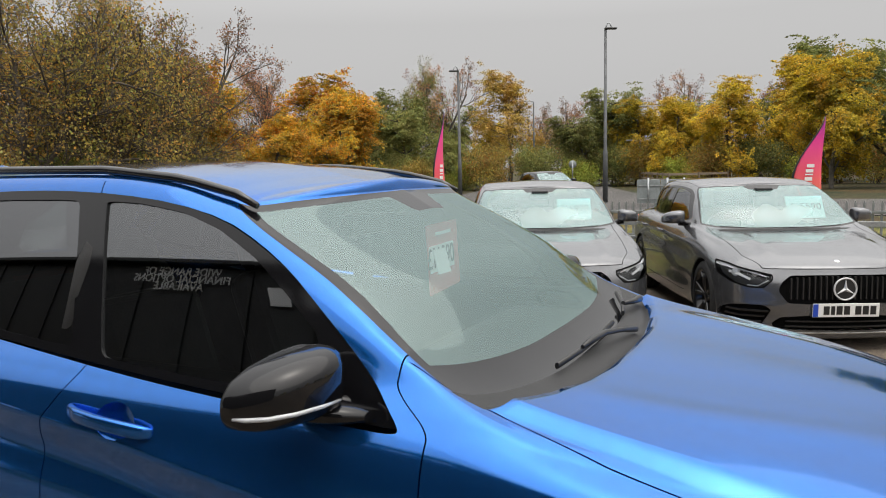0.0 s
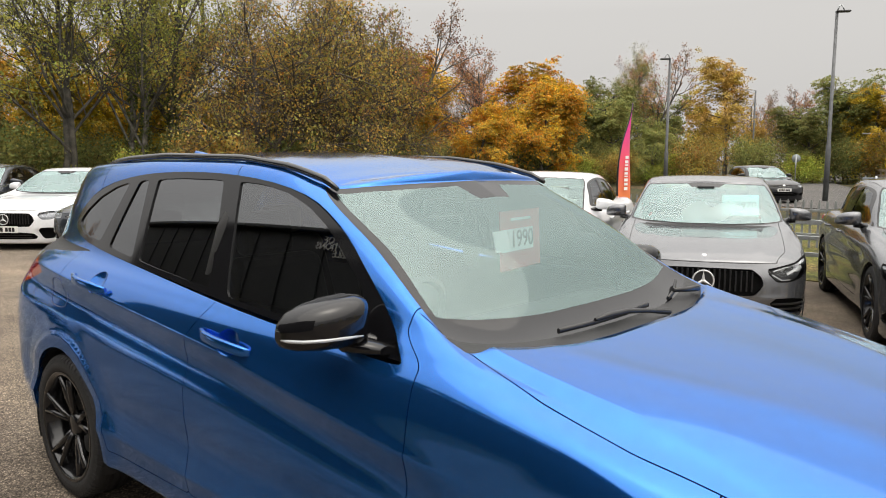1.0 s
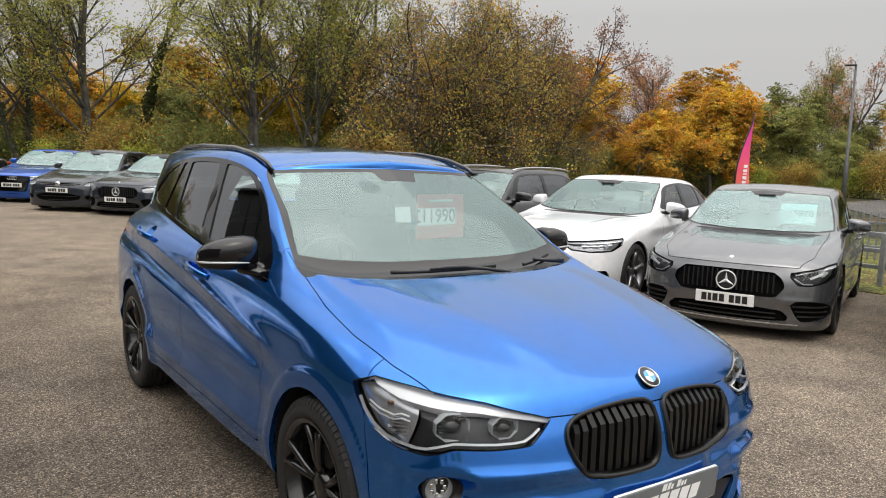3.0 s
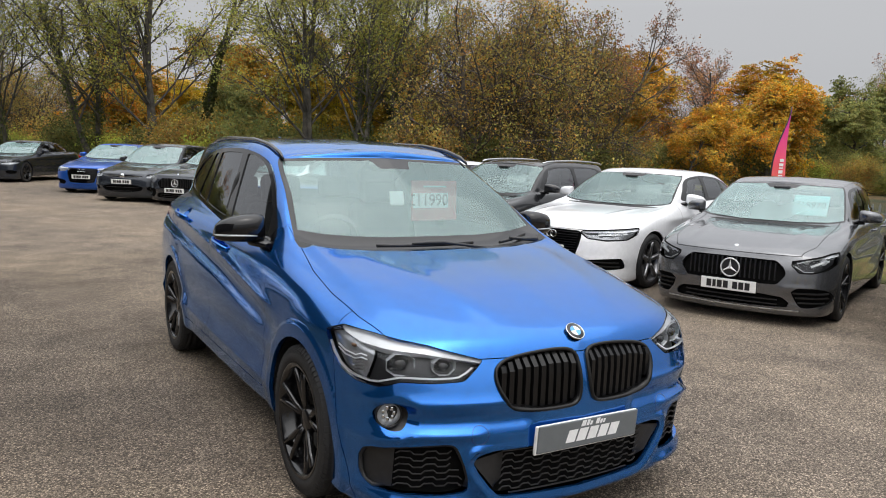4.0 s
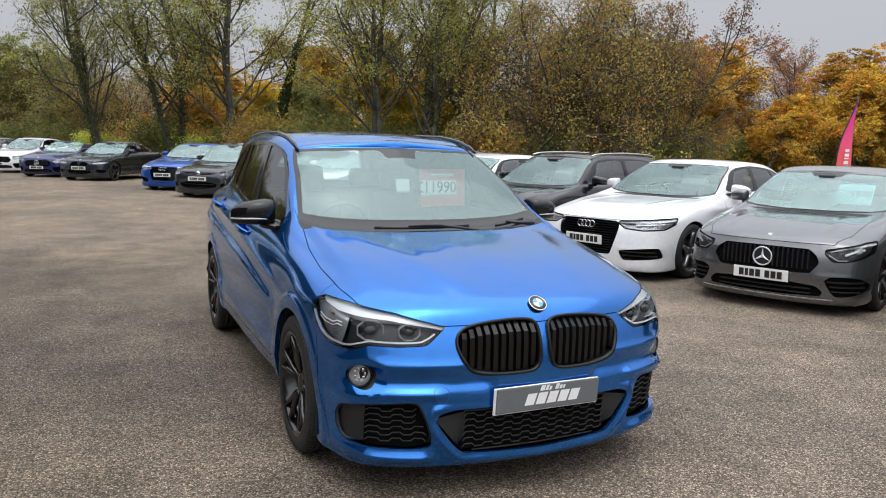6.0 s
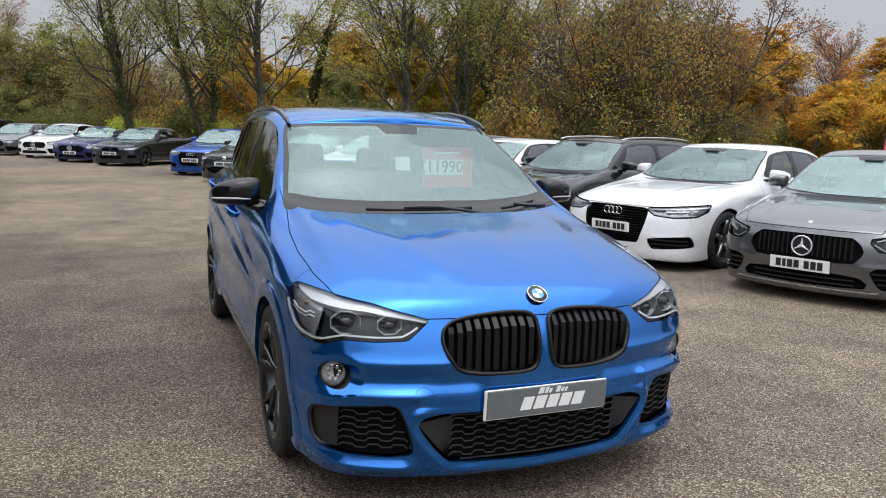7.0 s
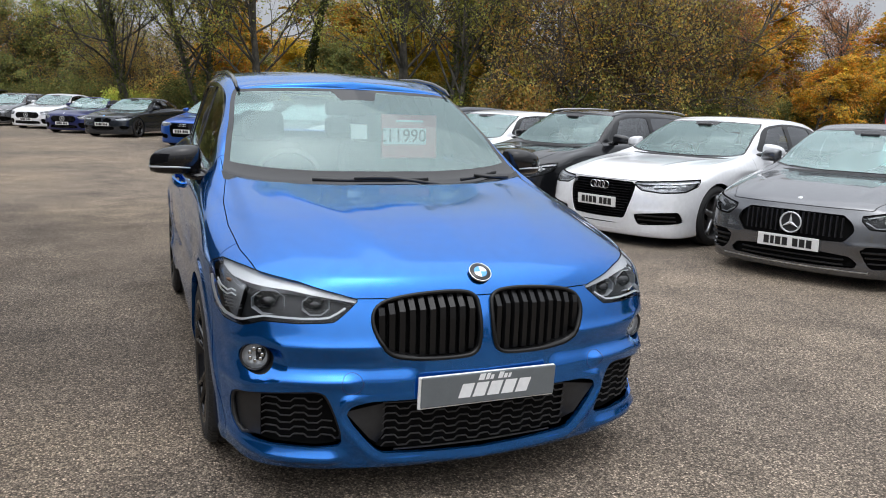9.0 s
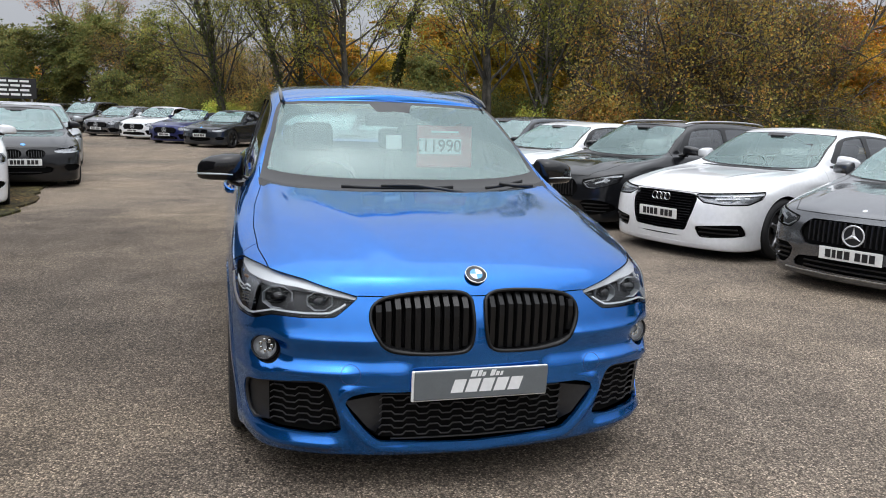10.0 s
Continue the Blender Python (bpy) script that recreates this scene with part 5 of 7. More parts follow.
# ---- the other cars on the lot ----
def car_rings(d):
    """The hull's rings refitted to another car's lengths and heights."""
    R = [r.copy() for r in suv_rings()]
    L, W, H = d["L"], d["W"], d["H"]
    zk = [0, .2, .53, .815, .97, 1.06, 1.10, 1.16, 1.48, 1.552]
    zv = [0, .15, .46, d["nose"], d["shoulder"], d["cowl_z"], d["belt"], d["belt"] + .045, H - .085, H - .035]
    yk, yv = [0, .86, 1.35, 3.53, 4.45], [0, d["fy"], d["cowl"] + .30, d["ry"], L]
    for i, r in enumerate(R):
        if i <= 7:
            r[:, 1] = np.interp(r[:, 1], yk, yv)
        r[:, 2] = np.interp(r[:, 2], zk, zv)
        r[:, 0] *= W / 1.82
    b, t, dk = R[8], R[10], R[7]
    b0, t0 = suv_rings()[8], suv_rings()[10]
    b[:, 1] = np.interp(b0[:, 1], [1.03, 1.42, 3.98, 4.32], [d["cowl"], d["cowl"] + .37, d["glass_end"] - .35, d["glass_end"]])
    t[:, 1] = np.interp(t0[:, 1], [1.86, 2.55, 3.9, 4.13], [d["screen_top"], d["screen_top"] + .6, d["roof_end"] - .22, d["roof_end"]])
    t[:, 0] *= .97
    t[:, 2] -= np.interp(t[:, 1], [d["roof_end"] - 1.2, d["roof_end"]], [0, d.get("drop", .02)])
    if d.get("boot"):
        b[12:, 2] = d["boot"] - .005
        dk[12:, 2] = d["boot"] - .02
        dk[12:, 1] = (b[12:, 1] + R[6][12:, 1]) / 2 + .1
        R[6][12:, 2] = d["boot"] - .07
        b[11, 2] = (b[10, 2] + d["boot"]) / 2
    R[9] = (b + t) / 2 + bulge(b, t, .03, .03)
    return R


def flank_lines(d):
    def f(S):
        x, y, z = S[..., 0], S[..., 1], S[..., 2]
        flank = smooth(.6, .78, x) * smooth(d["fy"] + .2, d["fy"] + .6, y) * (1 - smooth(d["L"] - .6, d["L"] - .3, y))
        c = d["shoulder"] - .06 + .04 * (y - 1.4) / 2
        x = x + flank * (.010 * np.exp(-((z - c) / .03) ** 2) - .014 * np.exp(-((z - c + .1) / .06) ** 2) - .012 * np.exp(-((z - .42) / .07) ** 2))
        top = smooth(d["nose"] + .04, d["nose"] + .1, z) * (1 - smooth(d["cowl"] - .1, d["cowl"] + .1, y)) * smooth(.12, .3, y)
        z = z + top * .010 * np.exp(-((S[..., 0] - .47) / .05) ** 2)
        y = y + d.get("scoop", .02) * smooth(.5, .3, y) * np.exp(-((z - .27) / .05) ** 2) * smooth(.45, .6, S[..., 0])
        # leading edge of the bonnet and a fold across the bumper
        fore = smooth(.5, .3, S[..., 1])
        y = y - fore * .012 * np.exp(-np.abs(z - d["nose"] + .005) / .022) - fore * .014 * np.exp(-np.abs(z - .375) / .02) * smooth(.40, .52, S[..., 0])
        return np.stack([x, y, z], -1)
    return f


HATCH = dict(L=4.42, W=1.80, H=1.40, nose=.70, shoulder=.85, cowl_z=.940, belt=.955, fy=.87, ry=3.60, cowl=1.13, screen_top=1.93, roof_end=3.85, glass_end=4.15)
SALOON = dict(L=4.92, W=1.87, H=1.43, nose=.72, shoulder=.87, cowl_z=.965, belt=.99, fy=.92, ry=3.83, cowl=1.33, screen_top=2.12, roof_end=3.75, glass_end=4.42, boot=1.03, drop=.05)
ESTATE = dict(L=4.70, W=1.81, H=1.46, nose=.72, shoulder=.87, cowl_z=.97, belt=.99, fy=.82, ry=3.66, cowl=1.20, screen_top=1.98, roof_end=4.25, glass_end=4.45)
COUPE = dict(L=4.64, W=1.82, H=1.38, nose=.69, shoulder=.84, cowl_z=.93, belt=.96, fy=.78, ry=3.59, cowl=1.24, screen_top=2.05, roof_end=3.55, glass_end=4.20, boot=1.0, drop=.05)

GRILLES = dict(
    star=corner_poly([(-.5, .638), (.395, .632), (.470, .575), (.500, .505), (.425, .404), (-.5, .393)], .012),
    hexagon=corner_poly([(-.5, .676), (.385, .672), (.435, .62), (.42, .50), (.35, .282), (-.5, .272)], .02),
    kidney=poly([(.03, .66), (.28, .65), (.33, .60), (.30, .53), (.22, .51), (.03, .515)], 2),
    slim=poly([(-.5, .67), (.50, .66), (.48, .61), (-.5, .60)], 1))
LOWERS = dict(
    star=poly([(-.5, .315), (.45, .315), (.56, .222), (.50, .185), (-.5, .18)], 1),
    hexagon=poly([(-.5, .232), (.38, .232), (.45, .208), (-.5, .195)], 1),
    kidney=poly([(-.5, .39), (.45, .39), (.40, .24), (-.5, .235)], 1),
    slim=poly([(-.5, .42), (.56, .42), (.46, .25), (-.5, .245)], 1))
CORNERS = dict(
    star=poly([(.53, .385), (.80, .392), (.86, .33), (.86, .235), (.66, .188), (.60, .225)], 1),
    hexagon=corner_poly([(.445, .345), (.86, .395), (.87, .262), (.50, .228)], .02),
    kidney=poly([(.58, .40), (.84, .41), (.85, .30), (.62, .28)], 1),
    slim=poly([(.62, .40), (.84, .40), (.84, .30), (.60, .29)], 1))
EYES = dict(
    star=poly([(5.1, .722), (4.3, .710), (3.3, .672), (2.40, .636), (2.36, .60), (2.75, .524), (3.3, .524), (4.2, .566), (4.85, .615)], 0),
    hexagon=poly([(5.1, .722), (3.8, .708), (2.6, .690), (1.72, .676), (1.70, .642), (2.2, .585), (3.2, .572), (4.4, .588), (4.95, .645)], 0),
    kidney=poly([(5.1, .72), (4.2, .72), (3.0, .69), (2.0, .665), (2.0, .60), (3.0, .59), (4.2, .61), (4.8, .65)], 1),
    slim=poly([(5.1, .74), (4.0, .735), (2.7, .69), (2.5, .62), (3.3, .60), (4.4, .61), (4.8, .65)], 1))


def build_car(name, label, dims, colour, face, rims="rim", price=None, plate=True, near=False, mirrors=None, spokes=5, twin=True, open_top=False, rails=False, cyan=True, band=False):
    d = dims
    car = new(name)
    tagged(car, label, "car", "cars for sale on the lot")
    P, B = part, M[colour]
    sh = hull(car_rings(d), .03, ns=150 if near else 90, nv=9 if near else 5, sharpen=flank_lines(d))
    wr = .33
    _, sh = sh.cut(lambda x, y, z, s, v: np.minimum(np.hypot(y - d["fy"], z - wr), np.hypot(y - d["ry"], z - wr)) - .362)
    _, sh = sh.cut(lambda x, y, z, s, v: v - .6)
    nose = front_at(sh)
    c, e, bz, H = d["cowl"], d["glass_end"], d["belt"], d["H"]
    st, re = d["screen_top"], d["roof_end"]
    hi = H - .105
    dlo = poly([(c + .50, bz + .01), (c + .62, bz + .12), (st + .05, hi - .03), (st + .45, hi + .012), (re - .9, hi + .012), (re - .35, hi - .03), (min(re + .05, e - .3), bz + .18), (min(re + .10, e - .22), bz + .07), (re - .3, bz + .045), (c + 1.4, bz + .012)], 2)
    bp = (c + .5 + re) / 2 - .12
    panes = [corner_poly([(c + .70, bz + .035), (c + .76, bz + .13), (st + .14, hi - .05), (st + .46, hi - .012), (bp - .05, hi - .012), (bp - .03, bz + .035)]),
             corner_poly([(bp + .07, bz + .04), (bp + .05, hi - .012), (re - .80, hi - .012), (re - .45, hi - .04), (re - .40, bz + .065)]),
             corner_poly([(re - .33, bz + .075), (re - .37, hi - .05), (re - .25, hi - .08), (min(re, e - .36), bz + .18), (min(re + .02, e - .3), bz + .10)])]
    surround, sh = sh.cut(lambda x, y, z, s, v: np.where((v > 7.6) & (x > .3), dlo(y, z), .2))
    glazing = []
    for f in panes:
        p, surround = surround.cut(lambda x, y, z, s, v: f(y, z))
        glazing.append(p)
    screen, sh = sh.cut(lambda x, y, z, s, v: np.maximum.reduce([(s - 6.0) * .1, 8.06 - v, v - 9.93]))
    clear, frit = screen.cut(lambda x, y, z, s, v: np.maximum.reduce([(s - 5.35) * .12, (8.15 - v) * .45, (v - 9.84 + .24 * smooth(.19, .14, x)) * .45]))
    rear, sh = sh.cut(lambda x, y, z, s, v: np.maximum.reduce([(12.9 - s) * .1, 8.1 - v, v - 9.88]))
    k = d["nose"] / .70
    zz = lambda z: z / k
    lamp, sh = sh.cut(lambda x, y, z, s, v: np.where((s < 6) & (v < 7.3), EYES[face](s, zz(z)) * .1, .2))
    grille, sh = sh.cut(lambda x, y, z, s, v: np.where(y < .45, GRILLES[face](x, zz(z)), .2))
    lower, sh = sh.cut(lambda x, y, z, s, v: np.where(y < .45, LOWERS[face](x, zz(z)), .2))
    corner, sh = sh.cut(lambda x, y, z, s, v: np.where(y < .65, CORNERS[face](x, zz(z)), .2))
    strips = []
    hs = lambda y: np.interp(y, [.2, .4, c], [.60, .68, .70])

    def seam(shell, f):
        a, rest = shell.cut(lambda *q: f(*q) + .003)
        s, b = rest.cut(lambda *q: f(*q) - .003)
        strips.append(s)
        return a, b
    hood, sh = seam(sh, lambda x, y, z, s, v: np.where(v < 8.3, np.maximum.reduce([x - hs(y), d["nose"] - .02 - z, y - c - .4, (s - 7.4) * .1]), .2))
    if near:
        door = lambda y0, y1: (lambda x, y, z, s, v: np.where((v < 9.9) & (x > .3), np.maximum.reduce([y0 - y, y - y1, .30 - z, .41 - np.hypot(y - d["ry"], z - wr)]), .2))
        dr1, sh = seam(sh, door(c + .36, bp + .02))
        dr2, sh = seam(sh, door(bp + .02, d["ry"] - .10))
        for sd in (1, -1):
            for sl, hy in ((dr1, bp - .18), (dr2, d["ry"] - .30)):
                o = P("door", sl.mesh("door", (sd,), rim=.015), B, car)
                x = W_at(sl, hy, d["shoulder"] + .0)
                zc = d["shoulder"] - .02
                P("handle", tube([(sd * x, hy - .1, zc), (sd * (x + .03), hy - .08, zc), (sd * (x + .03), hy + .08, zc + .004), (sd * x, hy + .1, zc + .004)], .012, 8), B, o)
    if open_top:
        _, sh = sh.cut(lambda x, y, z, s, v: np.where((v > 8.25) & (y > st + .03), -.1, .1))
    P("bonnet", hood.mesh("bonnet", rim=.015), B, car)
    P("body", sh.mesh("body", rim=.015), B, car)
    P("shut_line_seal", Shell(*stack([s.moved(.01) for s in strips])).mesh("shut_line_seal"), M["satin"], car)
    ws = P("windscreen", clear.mesh("windscreen"), M["veiled" if cyan else "glass"], car)
    P("windscreen_border", frit.mesh("windscreen_border"), M["gloss"], ws)
    if not open_top:
        P("rear_window", rear.mesh("rear_window"), M["tint"], car)
    eb = P("lower_grille", lower.moved(.04).mesh("lower_grille"), M["void"], car)
    on = lambda x, z, q=0.0: (lambda r: Vector((x, r[0], z)) + r[1] * q)(nose(x, z))
    for z in np.linspace(.21, .30, 3) if face == "star" else np.linspace(.27, .36, 2):
        xs = [x for x in np.linspace(-.44, .44, 15) if LOWERS[face](np.array([abs(x)]), np.array([z]))[0] < -.01]
        if len(xs) > 2:
            P("grille_bar", ribbon([on(x, z * k, -.025) for x in xs], [(0, -1, 0)] * len(xs), .014, .015), M["satin"], eb)
    sides = (1, -1)
    for sd in sides:
        if not open_top:
            P("window_surround", surround.mesh("window_surround", (sd,)), M["gloss"], car)
            for i, p in enumerate(glazing):
                P("side_window", p.moved(.005).mesh("side_window", (sd,)), M["side" if i == 0 else "tint"], car)
        hl = P("headlamp", lamp.mesh("headlamp", (sd,), rim=.01), M["lens"], car, "clear headlamp")
        P("lamp_housing", lamp.moved(.045).mesh("lamp_housing", (sd,)), M["lampdark" if near and face == "star" else "lampsilver"], hl)
        if near:
            border, _ = lamp.cut(lambda x, y, z, s, v: -EYES[face](s, zz(z)) * .6 - .0075)
            P("lamp_seal", border.moved(-.0015).mesh("lamp_seal", (sd,)), M["void"], hl)
        _, guide = lamp.cut(lambda x, y, z, s, v: EYES[face](s, zz(z)) + .035)
        if face in ("star", "hexagon"):
            guide, _ = guide.cut(lambda x, y, z, s, v: np.interp(s, [2.2, 5], [.655, .69]) - zz(z))
        else:
            guide, _ = guide.cut(lambda x, y, z, s, v: zz(z) - .63)
        P("light_guide", guide.moved(.012).mesh("light_guide", (sd,)), M["drl"], hl)
        for s0 in ((3.0, 3.9) if face != "hexagon" else (2.8, 3.4, 4.0)):
            q = (lamp.V[:, 3] - s0) ** 2 + (zz(lamp.V[:, 2]) - .655) ** 2 * 80
            i = int(np.argmin(q))
            pt, n = lamp.V[i, :3] - lamp.V[i, 5:8] * .035, lamp.V[i, 5:8]
            to = Matrix.Translation((sd * pt[0], pt[1], pt[2])) @ Vector((sd * n[0] * .4, -1, 0)).to_track_quat('Z', 'Y').to_matrix().to_4x4()
            P("projector", turned(lathe([(-.01, .036), (.008, .034), (.004, .028), (.014, .012), (.016, .001)], 20, "z"), to), M["lampclear"], hl)
        if near:
            def on_lamp(s0, z0, dep):
                q = (lamp.V[:, 3] - s0) ** 2 * .03 + (zz(lamp.V[:, 2]) - z0) ** 2
                i = np.argpartition(q, 4)[:4]
                p0, n0 = lamp.V[i, :3].mean(0), lamp.V[i, 5:8].mean(0)
                p0 = p0 - n0 * dep
                return Vector((sd * p0[0], p0[1], p0[2])), Vector((sd * n0[0], n0[1], n0[2]))
            lines = {"star": ([(2.55, .592), (2.75, .560), (3.0, .545), (3.4, .548)], [(2.6, .618), (3.3, .650), (4.2, .684), (4.8, .698)], [(3.3, .60), (3.7, .63), (4.3, .645)]),
                     "hexagon": ([(1.85, .650), (2.3, .612), (3.2, .592), (4.3, .606)], [(1.9, .664), (2.7, .676), (3.8, .692), (4.7, .702)], [(2.7, .640), (3.6, .650), (4.4, .660)])}[face]
            for k2, line in enumerate(lines):
                rows = [on_lamp(*q, .012 + .01 * (k2 == 2)) for q in line]
                P("light_bar", ribbon([r[0] for r in rows], [r[1] for r in rows], .010 if k2 < 2 else .022, .006), M["brow"], hl, "bright light bar")
        co = P("corner_intake", corner.moved(.03).mesh("corner_intake", (sd,)), M["void"], car)
        if near:
            for z in (.245, .29, .335):
                xs = [x for x in np.linspace(.5, .88, 18) if CORNERS[face](np.array([x]), np.array([z]))[0] < -.008]
                if len(xs) > 2:
                    P("grille_bar", ribbon([on(sd * x, z * k, -.012) for x in xs], [nose(sd * x, z * k)[1] for x in xs], .014, .016), M["satin"], co)
        door_mirror(car, sd, .80 * d["W"] / 1.82, c + .58, bz + .035, mirrors or colour, False, .92)
        P("mirror_stalk", tube([(sd * .80 * d["W"] / 1.82, c + .6, bz - .02), (sd * .90 * d["W"] / 1.82, c + .58, bz - .01)], .02, 8), M["gloss"], car)
        for y in (d["fy"], d["ry"]):
            arch_parts(car, sd, y, .362, .895 * d["W"] / 1.82)
            wheel(car, sd * (d["W"] / 2 - .125), y, wr, .243, .22, sd, spokes, twin, rims, 0, near)
        if rails:
            P("roof_rail", tube([(sd * .57, st + .12 + (re - st - .3) * t, H - .055 + .05 * math.sin(math.pi * t) ** .5) for t in np.linspace(0, 1, 16)], .014, 8), M["alu"], car, "satin roof rail")
        P("tail_lamp", box(sd * .68, d["L"] - .09, d["shoulder"] - .03, .26, .10, .13, .04), M["red"], car)
    # near-black sheet behind the slats: shade of the opening as colour
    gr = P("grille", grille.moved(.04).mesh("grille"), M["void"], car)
    G = GRILLES[face]
    inside = lambda x, z: G(np.array([abs(x)]), np.array([z / k]))[0] < -.008
    if face == "star":
        for x in np.linspace(-.40, .40, 19):
            zs = [z for z in np.linspace(.44, .74, 40) if inside(x, z)]
            if len(zs) > 3:
                q = np.linspace(zs[0], zs[-1], 4)
                y0 = on(x, .50 * k)[1] + .028
                P("slat", ribbon([(x, y0 + .05 * max(0, z - .60 * k), z) for z in q], [(0, -1, 0)] * 4, .014, .022), M["satin"], gr)
        yc, n = nose(0, .528 * k)
        to = pose(0, yc - .012, .528 * k, 90)
        bd = P("badge", turned(lathe([(-.004, .092), (.006, .094), (.012, .088), (.006, .080), (-.004, .080)], 40, "z"), to), M["brow"], car, "round chrome badge")
        P("badge_disc", turned(lathe([(-.002, .084), (.001, .001)], 32, "z"), to), M["ink"], bd)
        for a in (90, 210, 330):
            bm = bmesh.new()
            q = [(0, 0, .016), (.017, -.010, .004), (0, .086, .008), (-.017, -.010, .004)]
            bm.faces.new([bm.verts.new(p) for p in q])
            P("badge_spoke", turned(bm, to @ pose(0, 0, 0, 0, 0, a - 90)), M["brow"], bd)
        y2, n2 = nose(0, d["nose"] + .035)
        P("bonnet_badge", turned(lathe([(0, .022), (.003, .021), (.003, .001)], 20, "z"), Matrix.Translation((0, y2 - .003, d["nose"] + .035)) @ n2.to_track_quat('Z', 'Y').to_matrix().to_4x4()), M["chrome"], car)
        py, pz = nose(0, .36 * k)[0] - .01, .36 * k
    elif face == "hexagon":
        for z in np.linspace(.30, .65, 13) * k:
            xs = [x for x in np.linspace(-.39, .39, 25) if inside(x, z)]
            if len(xs) > 2:
                P("slat", ribbon([on(x, z, -.03) for x in (xs[0], xs[len(xs) // 4], 0, xs[3 * len(xs) // 4], xs[-1])], [(0, -1, .3)] * 5, .010, .022), M["gloss"], gr)
        yc, n = nose(0, .614 * k)
        for i in range(4):
            r = lathe([(0, .040), (.005, .044), (.010, .040), (.005, .035), (0, .040)], 32, "z")
            P("badge_ring", turned(r, pose(-.084 + .056 * i, yc - .014, .614 * k, 90)), M["chrome"], car)
        py, pz = nose(0, .445 * k)[0], .445 * k
    elif face == "kidney":
        for x in np.linspace(-.30, .30, 17):
            zs = [z for z in np.linspace(.44, .72, 30) if inside(x, z)]
            if len(zs) > 3:
                P("slat", ribbon([on(x, zs[0], -.02), on(x, zs[-1], -.02)], [(0, -1, 0)] * 2, .010, .018), M["gloss"], gr)
        y2, n2 = nose(0, d["nose"] + .03)
        P("bonnet_badge", turned(lathe([(0, .04), (.004, .038), (.004, .001)], 24, "z"), Matrix.Translation((0, y2 - .003, d["nose"] + .03)) @ n2.to_track_quat('Z', 'Y').to_matrix().to_4x4()), M["badgeblue"], car)
        py, pz = nose(0, .44 * k)[0], .445 * k
    else:
        yc, n = nose(0, .635 * k)
        P("badge", turned(lathe([(-.004, .06), (.006, .058), (.006, .001)], 32, "z"), pose(0, yc - .01, .635 * k, 90)), M["chrome"], car)
        P("slat", ribbon([on(x, .637 * k, -.01) for x in np.linspace(-.46, .46, 9)], [(0, -1, 0)] * 9, .012, .012), M["alu"], gr)
        py, pz = nose(0, .50 * k)[0], .50 * k
    number_plate(car, py, pz, 4, band)
    P("underbody", box(0, d["L"] / 2, .20, 1.46, d["L"] - .5, .05, .02), M["void"], car)
    cabin(car, c, d["cowl_z"], c + 1.15, .70 * d["W"] / 1.82, True, bz - .01, re + .1, -.02)
    P("rear_view_mirror", box(0, st + .02, H - .17, .22, .03, .065, .015), M["satin"], car)
    P("sensor_housing", box(0, st - .05, H - .125, .18, .14, .035, .015), M["satin"], car)
    def on_screen(x, v):
        Q = screen.V
        q = int(np.argmin((Q[:, 0] - abs(x)) ** 2 + (Q[:, 4] - v) ** 2 * .25))
        return Vector((math.copysign(Q[q, 0], x), Q[q, 1], Q[q, 2])) + Vector((math.copysign(Q[q, 5], x), Q[q, 6], Q[q, 7])) * .014
    for x0, x1 in ((-.58, .02), (.0, .56)):
        P("wiper_blade", tube([on_screen(x0, 8.07), on_screen((x0 + x1) / 2, 8.06), on_screen(x1, 8.06)], .0055, 6), M["satin"], car)
    lip = [x for x in np.linspace(-.62, .62, 21)]
    if near:
        P("lip_trim", ribbon([on(x, .165, .002) for x in lip], [nose(x, .165)[1] for x in lip], .012, .006), M["alu" if face == "star" else colour], car, "bright lower lip")
    if price:
        f = st - (st - c) * .5
        price_card(car, .35, f + .13, (d["cowl_z"] + H) / 2 - .075, price, "cardcyan" if cyan else "cardpale", 1.0, -32)
    return car


def W_at(shell, y, z):
    """Half width of a panel at a place along it."""
    i = np.argmin((shell.V[:, 1] - y) ** 2 + (shell.V[:, 2] - z) ** 2)
    return float(shell.V[i, 0]) + .004


def vary(base, **kw):
    return {**base, **kw}


